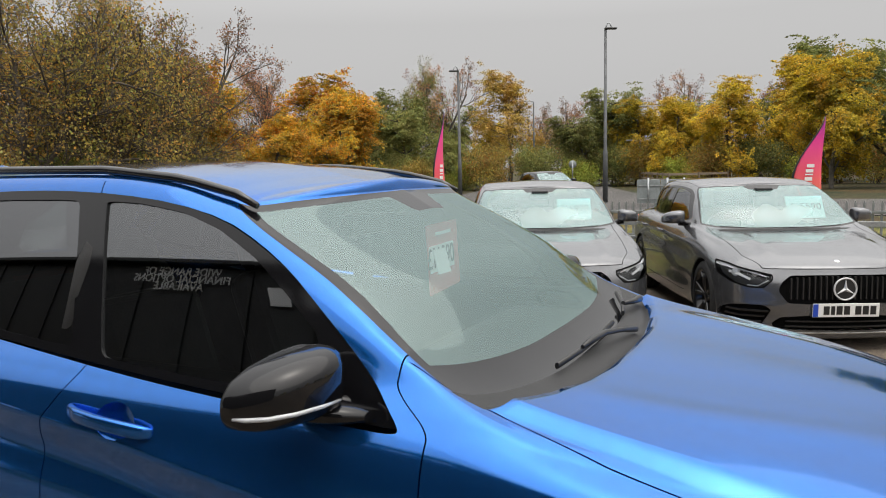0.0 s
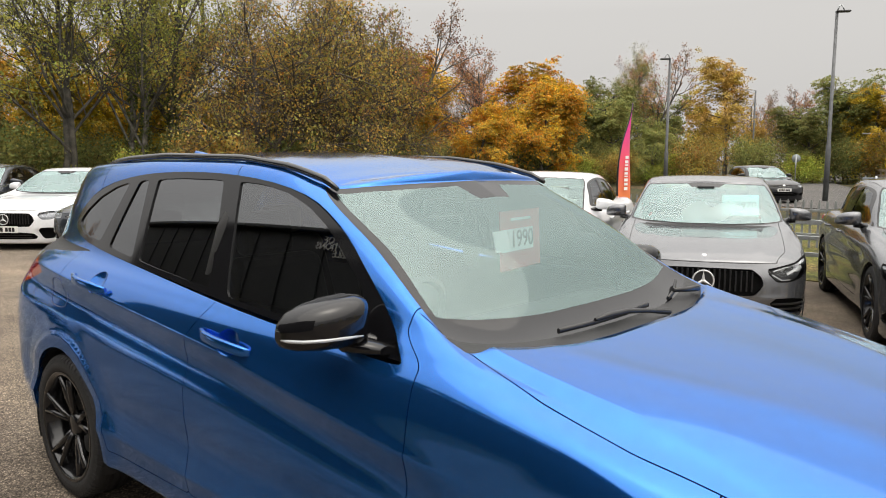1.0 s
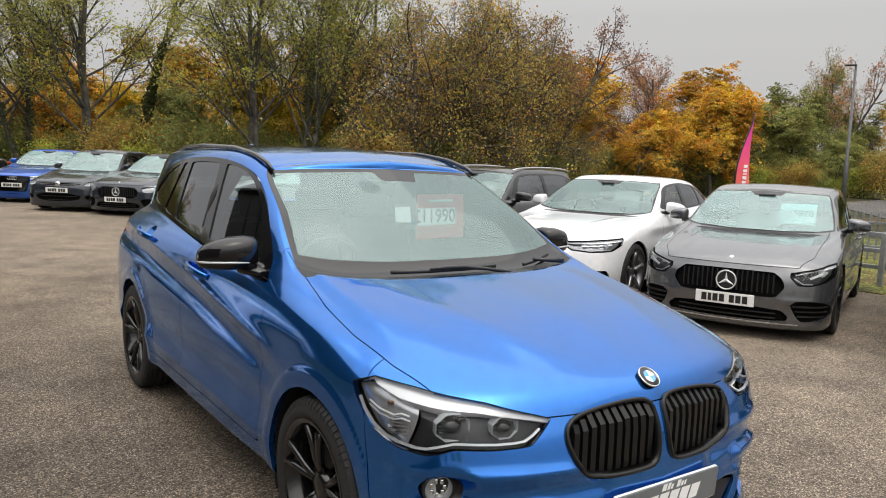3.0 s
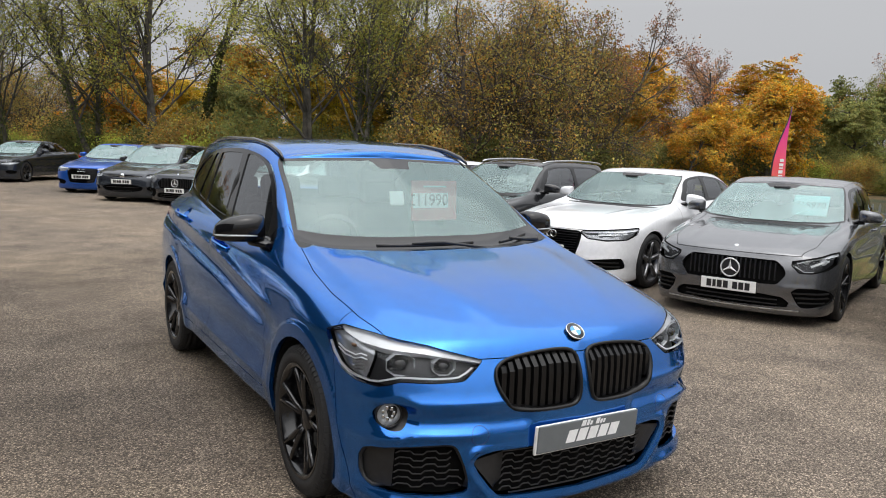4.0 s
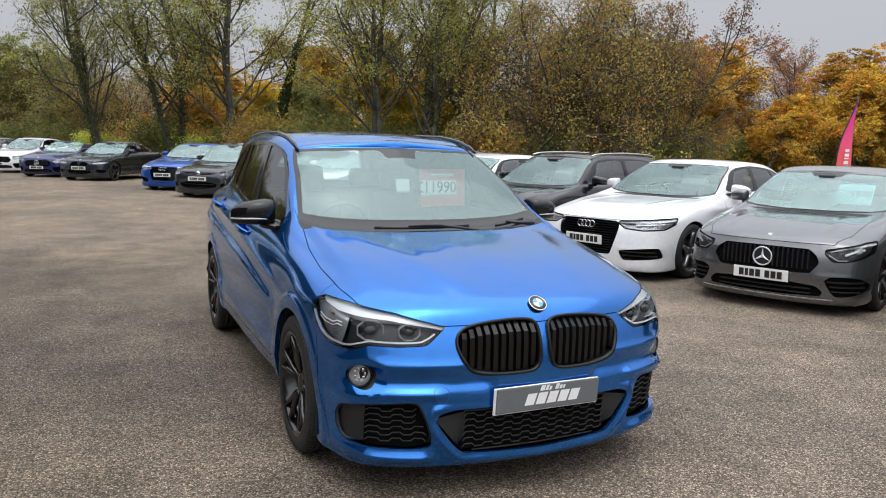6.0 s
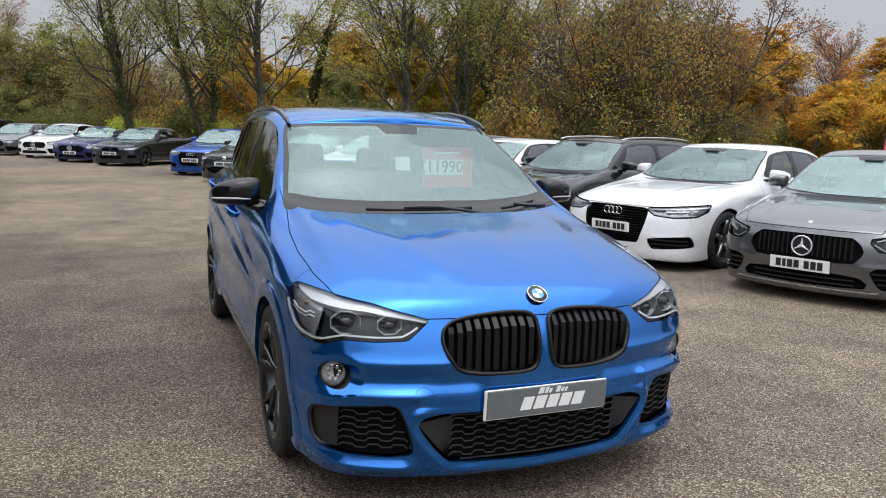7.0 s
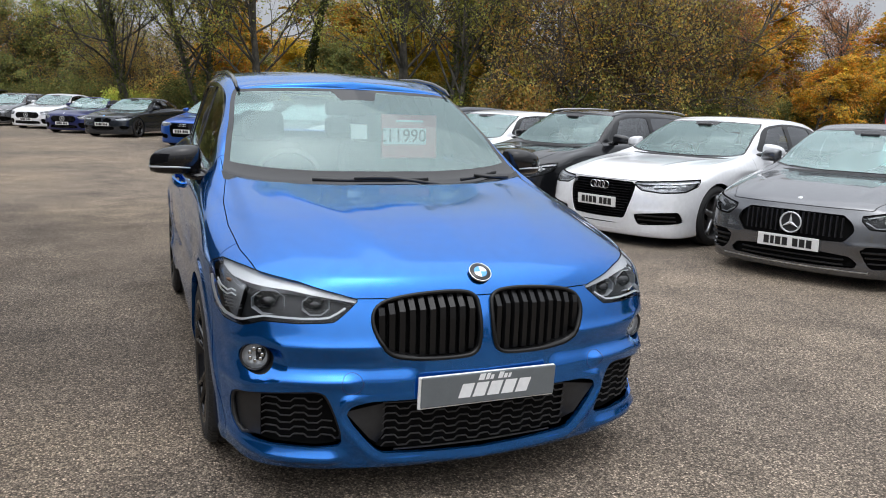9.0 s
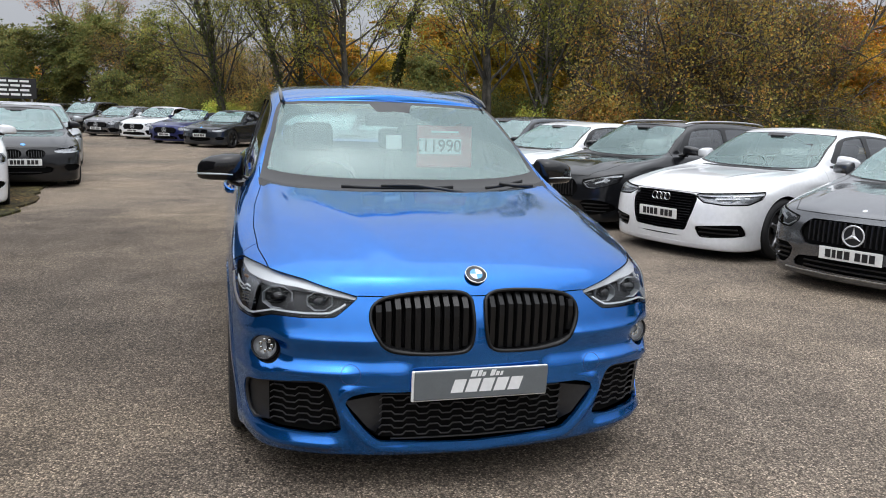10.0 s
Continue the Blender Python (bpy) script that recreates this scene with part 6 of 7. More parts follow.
LOT = [
    # name, label, dims, paint, face, place (x, y, heading), options
    ("hatchback", "graphite grey hatchback with a slatted grille", HATCH, "graphite", "star", (4.13, 2.65, -67), dict(price="15970", near=True)),
    ("hatchback", "graphite grey hatchback beside another of its kind", HATCH, "graphite", "star", (4.66, .42, -67), dict(price="15590", near=True, band=True)),
    ("saloon", "white executive saloon with a tall black grille", SALOON, "white", "hexagon", (3.60, 4.86, -72), dict(near=True, rims="rimgrey", twin=False, price="15990", cyan=False)),
    ("estate_car", "black estate car with silver roof rails", ESTATE, "black", "star", (3.20, 7.05, -69), dict(near=True, rails=True, price="14490", cyan=False)),
    ("hatchback", "white hatchback parked between darker cars", vary(HATCH, L=4.3), "white", "star", (2.9, 9.3, -66), dict(mirrors="black")),
    ("estate_car", "grey estate car seen behind other cars", ESTATE, "darkgrey", "slim", (2.75, 11.6, -62), dict()),
    ("coupe", "white coupe with a black grille", COUPE, "white", "star", (2.35, 13.9, -52), dict()),
    ("saloon", "dark grey saloon with a slatted grille", vary(SALOON, L=4.88), "darkgrey", "star", (1.7, 16.5, -45), dict()),
    ("hatchback", "dark grey hatchback with a slim grille", vary(HATCH, L=4.26, H=1.46), "darkgrey", "slim", (.72, 17.9, -38), dict()),
    ("saloon", "bright blue saloon with a hexagonal grille", vary(SALOON, L=4.46, W=1.8, ry=3.52, roof_end=3.4, glass_end=4.0), "bright_blue", "hexagon", (.12, 21.0, -33), dict(rims="rimgrey")),
    ("coupe", "dark grey coupe parked at the edge of the lot", COUPE, "darkgrey", "kidney", (-2.15, 26.3, -32), dict()),
    ("convertible", "navy convertible with its roof down", COUPE, "navy", "star", (-3.55, 28.8, -30), dict(open_top=True)),
    ("saloon", "white saloon with a black grille", vary(SALOON, L=4.63, W=1.78), "white", "star", (-5.1, 32.2, -28), dict()),
    ("hatchback", "steel grey hatchback in the far row", HATCH, "graphite", "star", (-6.9, 34.6, -26), dict()),
    ("estate_car", "black tall estate in the far row", vary(ESTATE, H=1.56), "black", "star", (-9.1, 38.4, -24), dict()),
    ("saloon", "silver grey saloon at the end of the row", SALOON, "graphite", "star", (-11.6, 41.5, -22), dict()),
    ("coupe", "black coupe beside the grass verge", COUPE, "black", "kidney", (-4.22, 11.3, 16), dict()),
    ("saloon", "silver saloon behind a black coupe", SALOON, "silver", "kidney", (-5.0, 15.9, 16), dict()),
    ("hatchback", "white hatchback at the end of a row", HATCH, "white", "slim", (-4.5, 8.0, 16), dict()),
    ("saloon", "white saloon in the far row", SALOON, "white", "kidney", (-8.0, 25.5, 14), dict()),
]
for name, label, dims, colour, face, (x, y, h), opt in LOT:
    build_car(name, label, dims, colour, face, **opt).matrix_basis = pose(x, y, 0, 0, 0, h)

# ---- fence, lamps, flags, signs, building ----
STEEL = mat("galvanised_steel", (.42, .44, .45), .45, .7, vary=.25, scale=9, bump=.1, bscale=80)
DULL = mat("weathered_galvanising", (.27, .285, .29), .6, .5, vary=.3, scale=9, bump=.1, bscale=80)
WOOD = mat("weathered_wood", (.26, .20, .14), .9, 0, vary=.35, scale=5, bump=.4, bscale=60)
SIGNBACK = mat("sign_back_grey", (.30, .33, .33), .55, .3, vary=.2, scale=3)
LAMPPOST = mat("lamp_post_grey", (.13, .135, .14), .55, .4, vary=.3, scale=6)
CLAD = mat("black_cladding", (.012, .012, .013), .5, 0, vary=.25, scale=2, bump=.2, bscale=30)


def fence_along(name, label, pts, rails, post_h, material, gap=2.4, pickets=None):
    f = new(name)
    tagged(f, label, "fence")
    f.location = (*pts[0], 0)
    for (x0, y0), (x1, y1) in zip(pts, pts[1:]):
        ln = math.hypot(x1 - x0, y1 - y0)
        rz = math.degrees(math.atan2(y1 - y0, x1 - x0))
        n = max(1, round(ln / gap))
        at = lambda d: (x0 - pts[0][0] + (x1 - x0) * d / ln, y0 - pts[0][1] + (y1 - y0) * d / ln)
        for i in range(n + 1):
            x, y = at(ln * i / n)
            part("post", turned(box(0, 0, post_h / 2 - .04, .07, .07, post_h, .008), pose(x, y, 0, 0, 0, rz)), material, f)
        for z, h in rails:
            x, y = at(ln / 2)
            part("rail", turned(box(0, -.045, z, ln, .03, h, .006), pose(x, y, 0, 0, 0, rz)), material, f)
        if pickets:
            m = int(ln / .13)
            me = None
            for i in range(m):
                x, y = at(ln * (i + .5) / m)
                if me is None:
                    bm = bmesh.new()
                    q = [(-.020, 0), (.020, 0), (.020, pickets - .05), (0, pickets), (-.020, pickets - .05)]
                    fr = [bm.verts.new((a, -.07, b)) for a, b in q]
                    bk = [bm.verts.new((a, -.06, b)) for a, b in q]
                    bm.faces.new(fr)
                    bm.faces.new(bk[::-1])
                    for k in range(5):
                        bm.faces.new((fr[k], bk[k], bk[(k + 1) % 5], fr[(k + 1) % 5]))
                    o = part("picket", bm, material, f)
                    me = o.data
                else:
                    o = part("picket", me, None, f)
                o.matrix_basis = pose(x, y, 0, 0, 0, rz)
    return f


fence_along("rail_fence", "galvanised steel rail fence along the lot", [(9.3, -6), (9.1, 1), (8.7, 6), (8.2, 12)], ((.72, .07), (.50, .06), (.27, .06)), .80, STEEL)
fence_along("picket_fence", "grey palisade fence with pointed pickets", [(12.6, -7), (12.3, 3), (11.8, 9)], ((.25, .05), (.68, .05)), .8, DULL, 2.75, .88)
fence_along("timber_fence", "weathered timber fence beside the road", [(48, 5.5), (44, 8.4), (56, 12.5)], ((.95, .14), (.62, .14), (.30, .14)), 1.1, WOOD, 2.2)


def street_lamp(x, y, h, turn, arm=.9, style=0):
    l = new("street_lamp")
    tagged(l, "grey steel street lamp with a flat head", "street lamp", "street lamps")
    l.matrix_basis = pose(x, y, -.05, 0, 0, turn)
    part("pole", tube([(0, 0, 0), (0, 0, h * .3), (0, 0, h * .31), (0, 0, h)], [.11, .10, .075, .055], 12), LAMPPOST, l)
    if style == 0:
        part("arm", tube([(0, 0, h - .02), (.06, 0, h + .22), (.16, 0, h + .26)], .03, 8), STEEL, l)
        part("lamp_head", box(.22, 0, h + .02, .52, .26, .07, .03), M["satin"], l, "dark flat lamp head")
        part("bracket", tube([(.16, 0, h + .26), (.26, 0, h + .06)], .022, 8), STEEL, l)
    else:
        part("arm", tube([(0, 0, h - .03), (.1, 0, h + .04), (arm, 0, h + .08)], .03, 8), STEEL, l)
        part("lamp_head", box(arm + .2, 0, h + .07, .5, .2, .09, .03), STEEL, l)
    return l


street_lamp(30.4, 8.75, 7.3, -60)
street_lamp(34.8, 17.6, 6.65, 120)
street_lamp(57, 10.7, 5.9, 100, 1.6, 1)
street_lamp(57.4, 7.5, 4.8, 100, 1.5, 1)
street_lamp(57.6, 6.4, 6.0, -80, .9, 1)
street_lamp(54.5, 20.3, 6.6, 100, .6, 1)
street_lamp(56.6, 12.6, 3.4, 100, .6, 1)
street_lamp(53.9, 22.1, 4.0, 100, .9, 1)


def flag_mat():
    m = mat("flag_cloth", (.5, .1, .3), .75)
    nt = m.node_tree
    r = nt.nodes.new("ShaderNodeValToRGB")
    e = r.color_ramp.elements
    e[0].color, e[1].color = (.82, .24, .07, 1), (.30, .03, .30, 1)
    e[0].position, e[1].position = .15, 1.0
    e.new(.48).color = (.82, .10, .15, 1)
    e.new(.78).color = (.72, .04, .26, 1)
    tc = nt.nodes.new("ShaderNodeTexCoord")
    sp = nt.nodes.new("ShaderNodeSeparateXYZ")
    nt.links.new(tc.outputs["Generated"], sp.inputs[0])
    nt.links.new(sp.outputs[2], r.inputs[0])
    nt.links.new(r.outputs[0], nt.nodes["Principled BSDF"].inputs["Base Color"])
    return m


FLAG = flag_mat()


def feather_flag(x, y, h, turn, wide=.50):
    """A fin-shaped flag: the pole bends over at the top, the free edge hangs straight."""
    f = new("feather_flag")
    tagged(f, "pink and orange feather flag with white shapes", "flag", "flags")
    f.matrix_basis = pose(x, y, 0, 0, 0, turn)
    bend = lambda z: wide * float(smooth(h * .45, h * 1.02, z)) ** 1.6
    free = lambda z: wide * (.90 + .12 * float(smooth(h * .6, h, z)))
    zs = np.linspace(.5, h - .01, 26)
    cloth = sheet(lambda u, z: (bend(z) + u * max(.01, free(z) - bend(z)), .035 * math.sin(3.1 * u + 2.2 * z) * u, z), np.linspace(0, 1, 8), zs)
    c = part("cloth", cloth, FLAG, f)
    mod = c.modifiers.new("thick", 'SOLIDIFY')
    mod.thickness = .004
    part("pole", tube([(bend(z) - .012, 0, z) for z in np.linspace(0, h, 18)], [.017] * 10 + [.015, .014, .013, .012, .011, .010, .009, .007], 8), M["satin"], f)
    part("foot", box(0, 0, .03, .5, .5, .06, .02), M["plastic"], f)
    z = h * .38
    for i, w in enumerate((.10, .08, .09, .04, .08, .10, .04, .09, .09)):
        x0 = bend(z) + (free(z) - bend(z)) * .38
        x1 = x0 + min(.12, (free(z) - bend(z)) * .3)
        for yy in (-.046, .05):
            bm = bmesh.new()
            bm.faces.new([bm.verts.new(p) for p in ((x0, yy, z), (x1, yy, z), (x1, yy, z + w * .6), (x0, yy, z + w * .6))])
            part("print_bar", bm, M["printwhite"], f)
        z += w * .75 + .015
    return f


feather_flag(10.6, 7.05, 2.62, -12, .36)
feather_flag(11.75, 1.0, 2.28, -70)


def road_sign(x, y, turn):
    s = new("road_sign")
    tagged(s, "grey back of a large road sign on posts", "road sign")
    s.matrix_basis = pose(x, y, -.1, 0, 0, turn)
    for i, (a, b, c, h) in enumerate(((0, .62, 1.1, .92), (1.0, .64, .85, .9))):
        part("panel", box(a, 0, b, c, .03, h, .01), SIGNBACK, s)
    for a in (-.3, .3, 1.0):
        part("post", tube([(a, .05, 0), (a, .05, 1.15)], .04, 8), STEEL, s)
    for z in (.35, .85):
        part("stiffener", box(.4, .03, z, 1.9, .03, .05, .005), STEEL, s)
    return s


road_sign(27.7, 5.4, 95)


def small_sign(x, y, h, turn):
    s = new("road_sign")
    tagged(s, "small round road sign on a grey post", "road sign")
    s.matrix_basis = pose(x, y, -.05, 0, 0, turn)
    part("post", tube([(0, 0, 0), (0, 0, h)], .035, 8), STEEL, s)
    part("panel", turned(lathe([(-.01, .001), (-.01, .28), (.01, .28), (.01, .001)], 24, "y"), pose(0, -.05, h - .25)), SIGNBACK, s)


small_sign(52, 16.5, 2.0, 110)


def building():
    b = new("sales_building")
    tagged(b, "tall black-clad sales building with white lettering", "building")
    b.location = (-9.5, 0, 0)
    y0, y1, h = -6.0, 25.3, 6.6
    part("wall", box(-5, (y0 + y1) / 2, h / 2 - .05, 10, y1 - y0, h + .1, .02), CLAD, b)
    part("parapet", box(-4.95, (y0 + y1) / 2, h + .06, 10.3, y1 - y0 + .3, .12, .02), M["satin"], b)
    for i in range(19):
        part("cladding_rib", box(.02, y0 + 1.0 + i * 1.55, h / 2, .04, .05, h - .1, .005), CLAD, b)
    for i, line in enumerate(("WIDE RANGE OF", "FINANCIAL OPTIONS", "AVAILABLE")):
        me = text_mesh(line, .30, .01)
        me.transform(pose(.06, 10.9, 6.42 - .21 * i, 90, 0, 90))
        part("lettering", me, M["printwhite"], b, "white wall lettering")
    for i in range(5):
        part("sign_shape", turned(slant(0, 0, .50, .46, .3), pose(.06, 4.6 + .82 * i, 5.66, 0, 0, 90)), M["printwhite"], b, "large white sign shape")
    return b


building()


def board():
    s = new("notice_board")
    tagged(s, "black notice board with rows of white print", "sign board")
    s.matrix_basis = pose(-15.0, 50, 0, 0, 0, 10)
    part("panel", box(0, 0, 2.20, 4.6, .12, 1.25, .02), M["ink"], s)
    for x in (-2.0, 2.0):
        part("post", box(x, .10, 1.1, .10, .10, 2.3, .01), STEEL, s)
    for i in range(4):
        for j in range(7):
            part("print_bar", box(-1.95 + j * .60 + .1 * (i % 2), -.07, 2.64 - .27 * i, .50, .01, .13, 0), M["printwhite"], s)


board()
road_car = build_car("hatchback", "black car on the road beyond the fence", HATCH, "black", "slim")
road_car.matrix_basis = pose(27.2, 9.3, -.02, 0, 0, -48)

# ---- trees ----
def leaf_mat(name, cols, trans=.34):
    """Leaves: each one takes its colour from a small range; some light passes through."""
    m = bpy.data.materials.new(name)
    m.use_nodes = True
    nt = m.node_tree
    L = nt.links.new
    p = nt.nodes["Principled BSDF"]
    p.inputs["Roughness"].default_value = .75
    p.inputs["Specular IOR Level"].default_value = .2
    g = nt.nodes.new("ShaderNodeNewGeometry")
    r = nt.nodes.new("ShaderNodeValToRGB")
    e = r.color_ramp.elements
    e[0].color = (*cols[0], 1)
    e[1].color = (*cols[-1], 1)
    for i, c in enumerate(cols[1:-1]):
        e.new((i + 1) / (len(cols) - 1)).color = (*c, 1)
    L(g.outputs["Random Per Island"], r.inputs[0])
    n = nt.nodes.new("ShaderNodeTexNoise")
    n.inputs["Scale"].default_value = .5
    n.inputs["Detail"].default_value = 3
    tc = nt.nodes.new("ShaderNodeTexCoord")
    L(tc.outputs["Object"], n.inputs["Vector"])
    mr = nt.nodes.new("ShaderNodeMapRange")
    for i, v in enumerate((.3, .7, .55, 1.3)):
        mr.inputs[i + 1].default_value = v
    L(n.outputs["Fac"], mr.inputs[0])
    mx = nt.nodes.new("ShaderNodeMixRGB")
    mx.blend_type = 'MULTIPLY'
    mx.inputs[0].default_value = 1
    L(r.outputs[0], mx.inputs[1])
    L(mr.outputs[0], mx.inputs[2])
    hs = nt.nodes.new("ShaderNodeHueSaturation")
    oi = nt.nodes.new("ShaderNodeObjectInfo")
    mr2 = nt.nodes.new("ShaderNodeMapRange")
    for i, v in enumerate((0, 1, .75, 1.25)):
        mr2.inputs[i + 1].default_value = v
    drift = nt.nodes.new("ShaderNodeTexNoise")
    drift.inputs["Scale"].default_value = .8
    L(tc.outputs["Object"], drift.inputs["Vector"])
    mr3 = nt.nodes.new("ShaderNodeMapRange")
    for i, v in enumerate((.3, .7, .475, .52)):
        mr3.inputs[i + 1].default_value = v
    L(drift.outputs["Fac"], mr3.inputs[0])
    L(mr3.outputs[0], hs.inputs["Hue"])
    L(oi.outputs["Random"], mr2.inputs[0])
    L(mr2.outputs[0], hs.inputs["Value"])
    L(mx.outputs[0], hs.inputs["Color"])
    L(hs.outputs[0], p.inputs["Base Color"])
    t = nt.nodes.new("ShaderNodeBsdfTranslucent")
    L(hs.outputs[0], t.inputs[0])
    ms = nt.nodes.new("ShaderNodeMixShader")
    ms.inputs[0].default_value = trans
    L(p.outputs[0], ms.inputs[1])
    L(t.outputs[0], ms.inputs[2])
    L(ms.outputs[0], nt.nodes["Material Output"].inputs[0])
    return m


BARK = mat("bark", (.12, .108, .09), .95, 0, second=(.05, .047, .04), vary=.3, scale=4, bump=.8, bscale=25)
TWIG = mat("twig_bark", (.085, .062, .045), .95, 0, second=(.03, .023, .018), vary=.3, scale=3)
GREYBARK = mat("grey_brown_bark", (.11, .09, .068), .95, 0, second=(.05, .04, .032), vary=.3, scale=4, bump=.6, bscale=25)
LEAF = dict(
    sparse=leaf_mat("sparse_leaves", ((.27, .32, .07), (.43, .44, .10), (.34, .28, .07), (.19, .23, .06))),
    brown=leaf_mat("brown_leaves", ((.38, .235, .08), (.26, .24, .075), (.54, .27, .05), (.28, .31, .08), (.47, .33, .08), (.19, .16, .06))),
    orange=leaf_mat("orange_leaves", ((.58, .22, .025), (.68, .34, .03), (.60, .40, .045), (.34, .27, .06), (.22, .19, .05))),
    yellow=leaf_mat("yellow_leaves", ((.78, .55, .14), (.68, .46, .11), (.50, .36, .10))),
    gold=leaf_mat("golden_leaves", ((.72, .47, .03), (.58, .40, .04), (.32, .28, .055), (.80, .55, .045), (.19, .20, .05))),
    green=leaf_mat("dull_green_leaves", ((.14, .18, .06), (.21, .24, .075), (.29, .26, .07), (.10, .13, .05))),
    ivy=leaf_mat("ivy_leaves", ((.05, .07, .025), (.09, .115, .035), (.15, .15, .05))),
    bush=leaf_mat("bush_leaves", ((.32, .42, .08), (.50, .56, .10), (.20, .27, .06), (.58, .48, .09))),
    russet=leaf_mat("russet_leaves", ((.40, .16, .08), (.46, .22, .09), (.28, .17, .08))))


class Wood:
    """Collects the tubes of one tree's wood and the places of its leaves."""
    def __init__(self, rng):
        self.v, self.f, self.tips, self.stems, self.rng = [], [], [], [], rng

    def limb(self, pts, r0, r1, sides):
        o = len(self.v)
        n = len(pts)
        for i, p in enumerate(pts):
            d = (pts[min(i + 1, n - 1)] - pts[max(i - 1, 0)])
            d = d / (np.linalg.norm(d) + 1e-9)
            a = np.cross(d, (.3, .2, .9) if abs(d[2]) < .9 else (1, 0, 0))
            a /= np.linalg.norm(a) + 1e-9
            b = np.cross(d, a)
            r = r0 + (r1 - r0) * i / (n - 1)
            for k in range(sides):
                t = 2 * math.pi * k / sides
                self.v.append(p + (a * math.cos(t) + b * math.sin(t)) * r)
        for i in range(n - 1):
            for k in range(sides):
                j = (k + 1) % sides
                self.f.append((o + i * sides + k, o + i * sides + j, o + (i + 1) * sides + j, o + (i + 1) * sides + k))

    def grow(self, p, d, length, r, level, spec):
        rng = self.rng
        n = 5 if level < 2 else 3
        pts = [p]
        for i in range(n):
            d = d + rng.normal(0, spec["wiggle"], 3)
            d[2] += spec["lift"] * (1 if level else 0)
            d /= np.linalg.norm(d)
            pts.append(pts[-1] + d * length / n)
        if level == 0:
            self.stems.append(np.array(pts))
        self.limb(pts, r, r * .5 if level < spec["levels"] else r * .3, (9, 6, 4, 3, 3)[level])
        if level >= spec["levels"]:
            self.tips += pts[1:]
            return
        if level >= spec["levels"] - 1:
            self.tips += pts[2:]
        kids = spec["kids"][level]
        for k in range(kids):
            t = spec["bare"] + (1 - spec["bare"]) * (k + rng.random()) / kids if level == 0 else .25 + .75 * (k + rng.random()) / kids
            q = t * n
            i = min(int(q), n - 1)
            base = pts[i] + (pts[i + 1] - pts[i]) * (q - i)
            ax = pts[i + 1] - pts[i]
            ax /= np.linalg.norm(ax)
            side = rng.normal(0, 1, 3)
            side -= ax * side.dot(ax)
            side /= np.linalg.norm(side)
            ang = radians(rng.uniform(*spec["angle"]))
            way = ax * math.cos(ang) + side * math.sin(ang)
            ln = length * rng.uniform(*spec["ratio"]) * (1.15 - .5 * t if level == 0 else 1.05 - .4 * t)
            self.grow(base, way, ln, max(r * (.50 - .2 * t), .0055), level + 1, spec)


def tree(name, label, seed, height, spec, leaves, leaf_size, spread, foliage, ivy=0):
    """A tree of trunk and crown: tapered limbs in several orders, and single leaves about the twigs."""
    rng = np.random.default_rng(seed)
    w = Wood(rng)
    stems = spec.get("stems", 1)
    for s in range(stems):
        lean = rng.normal(0, .05 + .10 * (stems > 1), 3)
        lean[2] = 1
        w.grow(np.array([rng.normal(0, .25) * (stems > 1), rng.normal(0, .25) * (stems > 1), -.1]), lean / np.linalg.norm(lean), height * spec["stem"], spec["girth"] / (1 + .25 * (stems > 1)), 0, spec)
    th = new(name)
    tagged(th, label, "tree", "trees round the lot")
    me = bpy.data.meshes.new("trunk")
    me.from_pydata([tuple(v) for v in w.v], [], w.f)
    me.polygons.foreach_set("use_smooth", [True] * len(me.polygons))
    part("trunk", me, (TWIG, BARK, GREYBARK)[spec.get("bark", 1)], th)
    tips = np.array(w.tips)
    crown = sprays(tips, leaves, leaf_size, rng) if spec.get("leafy") else None
    if crown is None:
        c = tips[rng.integers(0, len(tips), leaves)] + rng.normal(0, spread, (leaves, 3)) * np.array([1, 1, .8])
        crown = leaf_mesh(c, leaf_size, rng)
    part("crown", crown, LEAF[foliage], th)["kind"] = "stuff"
    if ivy:
        per = ivy // stems
        rows = []
        for st in w.stems:
            q = rng.random(per) ** .9 * (len(st) - 1) * spec.get("clad", .8)
            k = q.astype(int)
            on = st[k] + (st[k + 1] - st[k]) * (q - k)[:, None]
            fall = 1 - q / (len(st) - 1)
            ragged = .55 + .45 * np.sin(q * 7.1) * np.sin(q * 3.3 + 1)
            a = rng.random(per) * 2 * math.pi
            r = spec["girth"] * (.55 + .5 * fall) + rng.random(per) ** 1.6 * .36 * fall * ragged
            rows.append(on + np.stack([np.cos(a) * r, np.sin(a) * r, rng.normal(0, .06, per)], 1))
        part("ivy", leaf_mesh(np.vstack(rows), .11, rng), LEAF["ivy"], th, "dark green ivy on the trunk")["kind"] = "stuff"
    return th


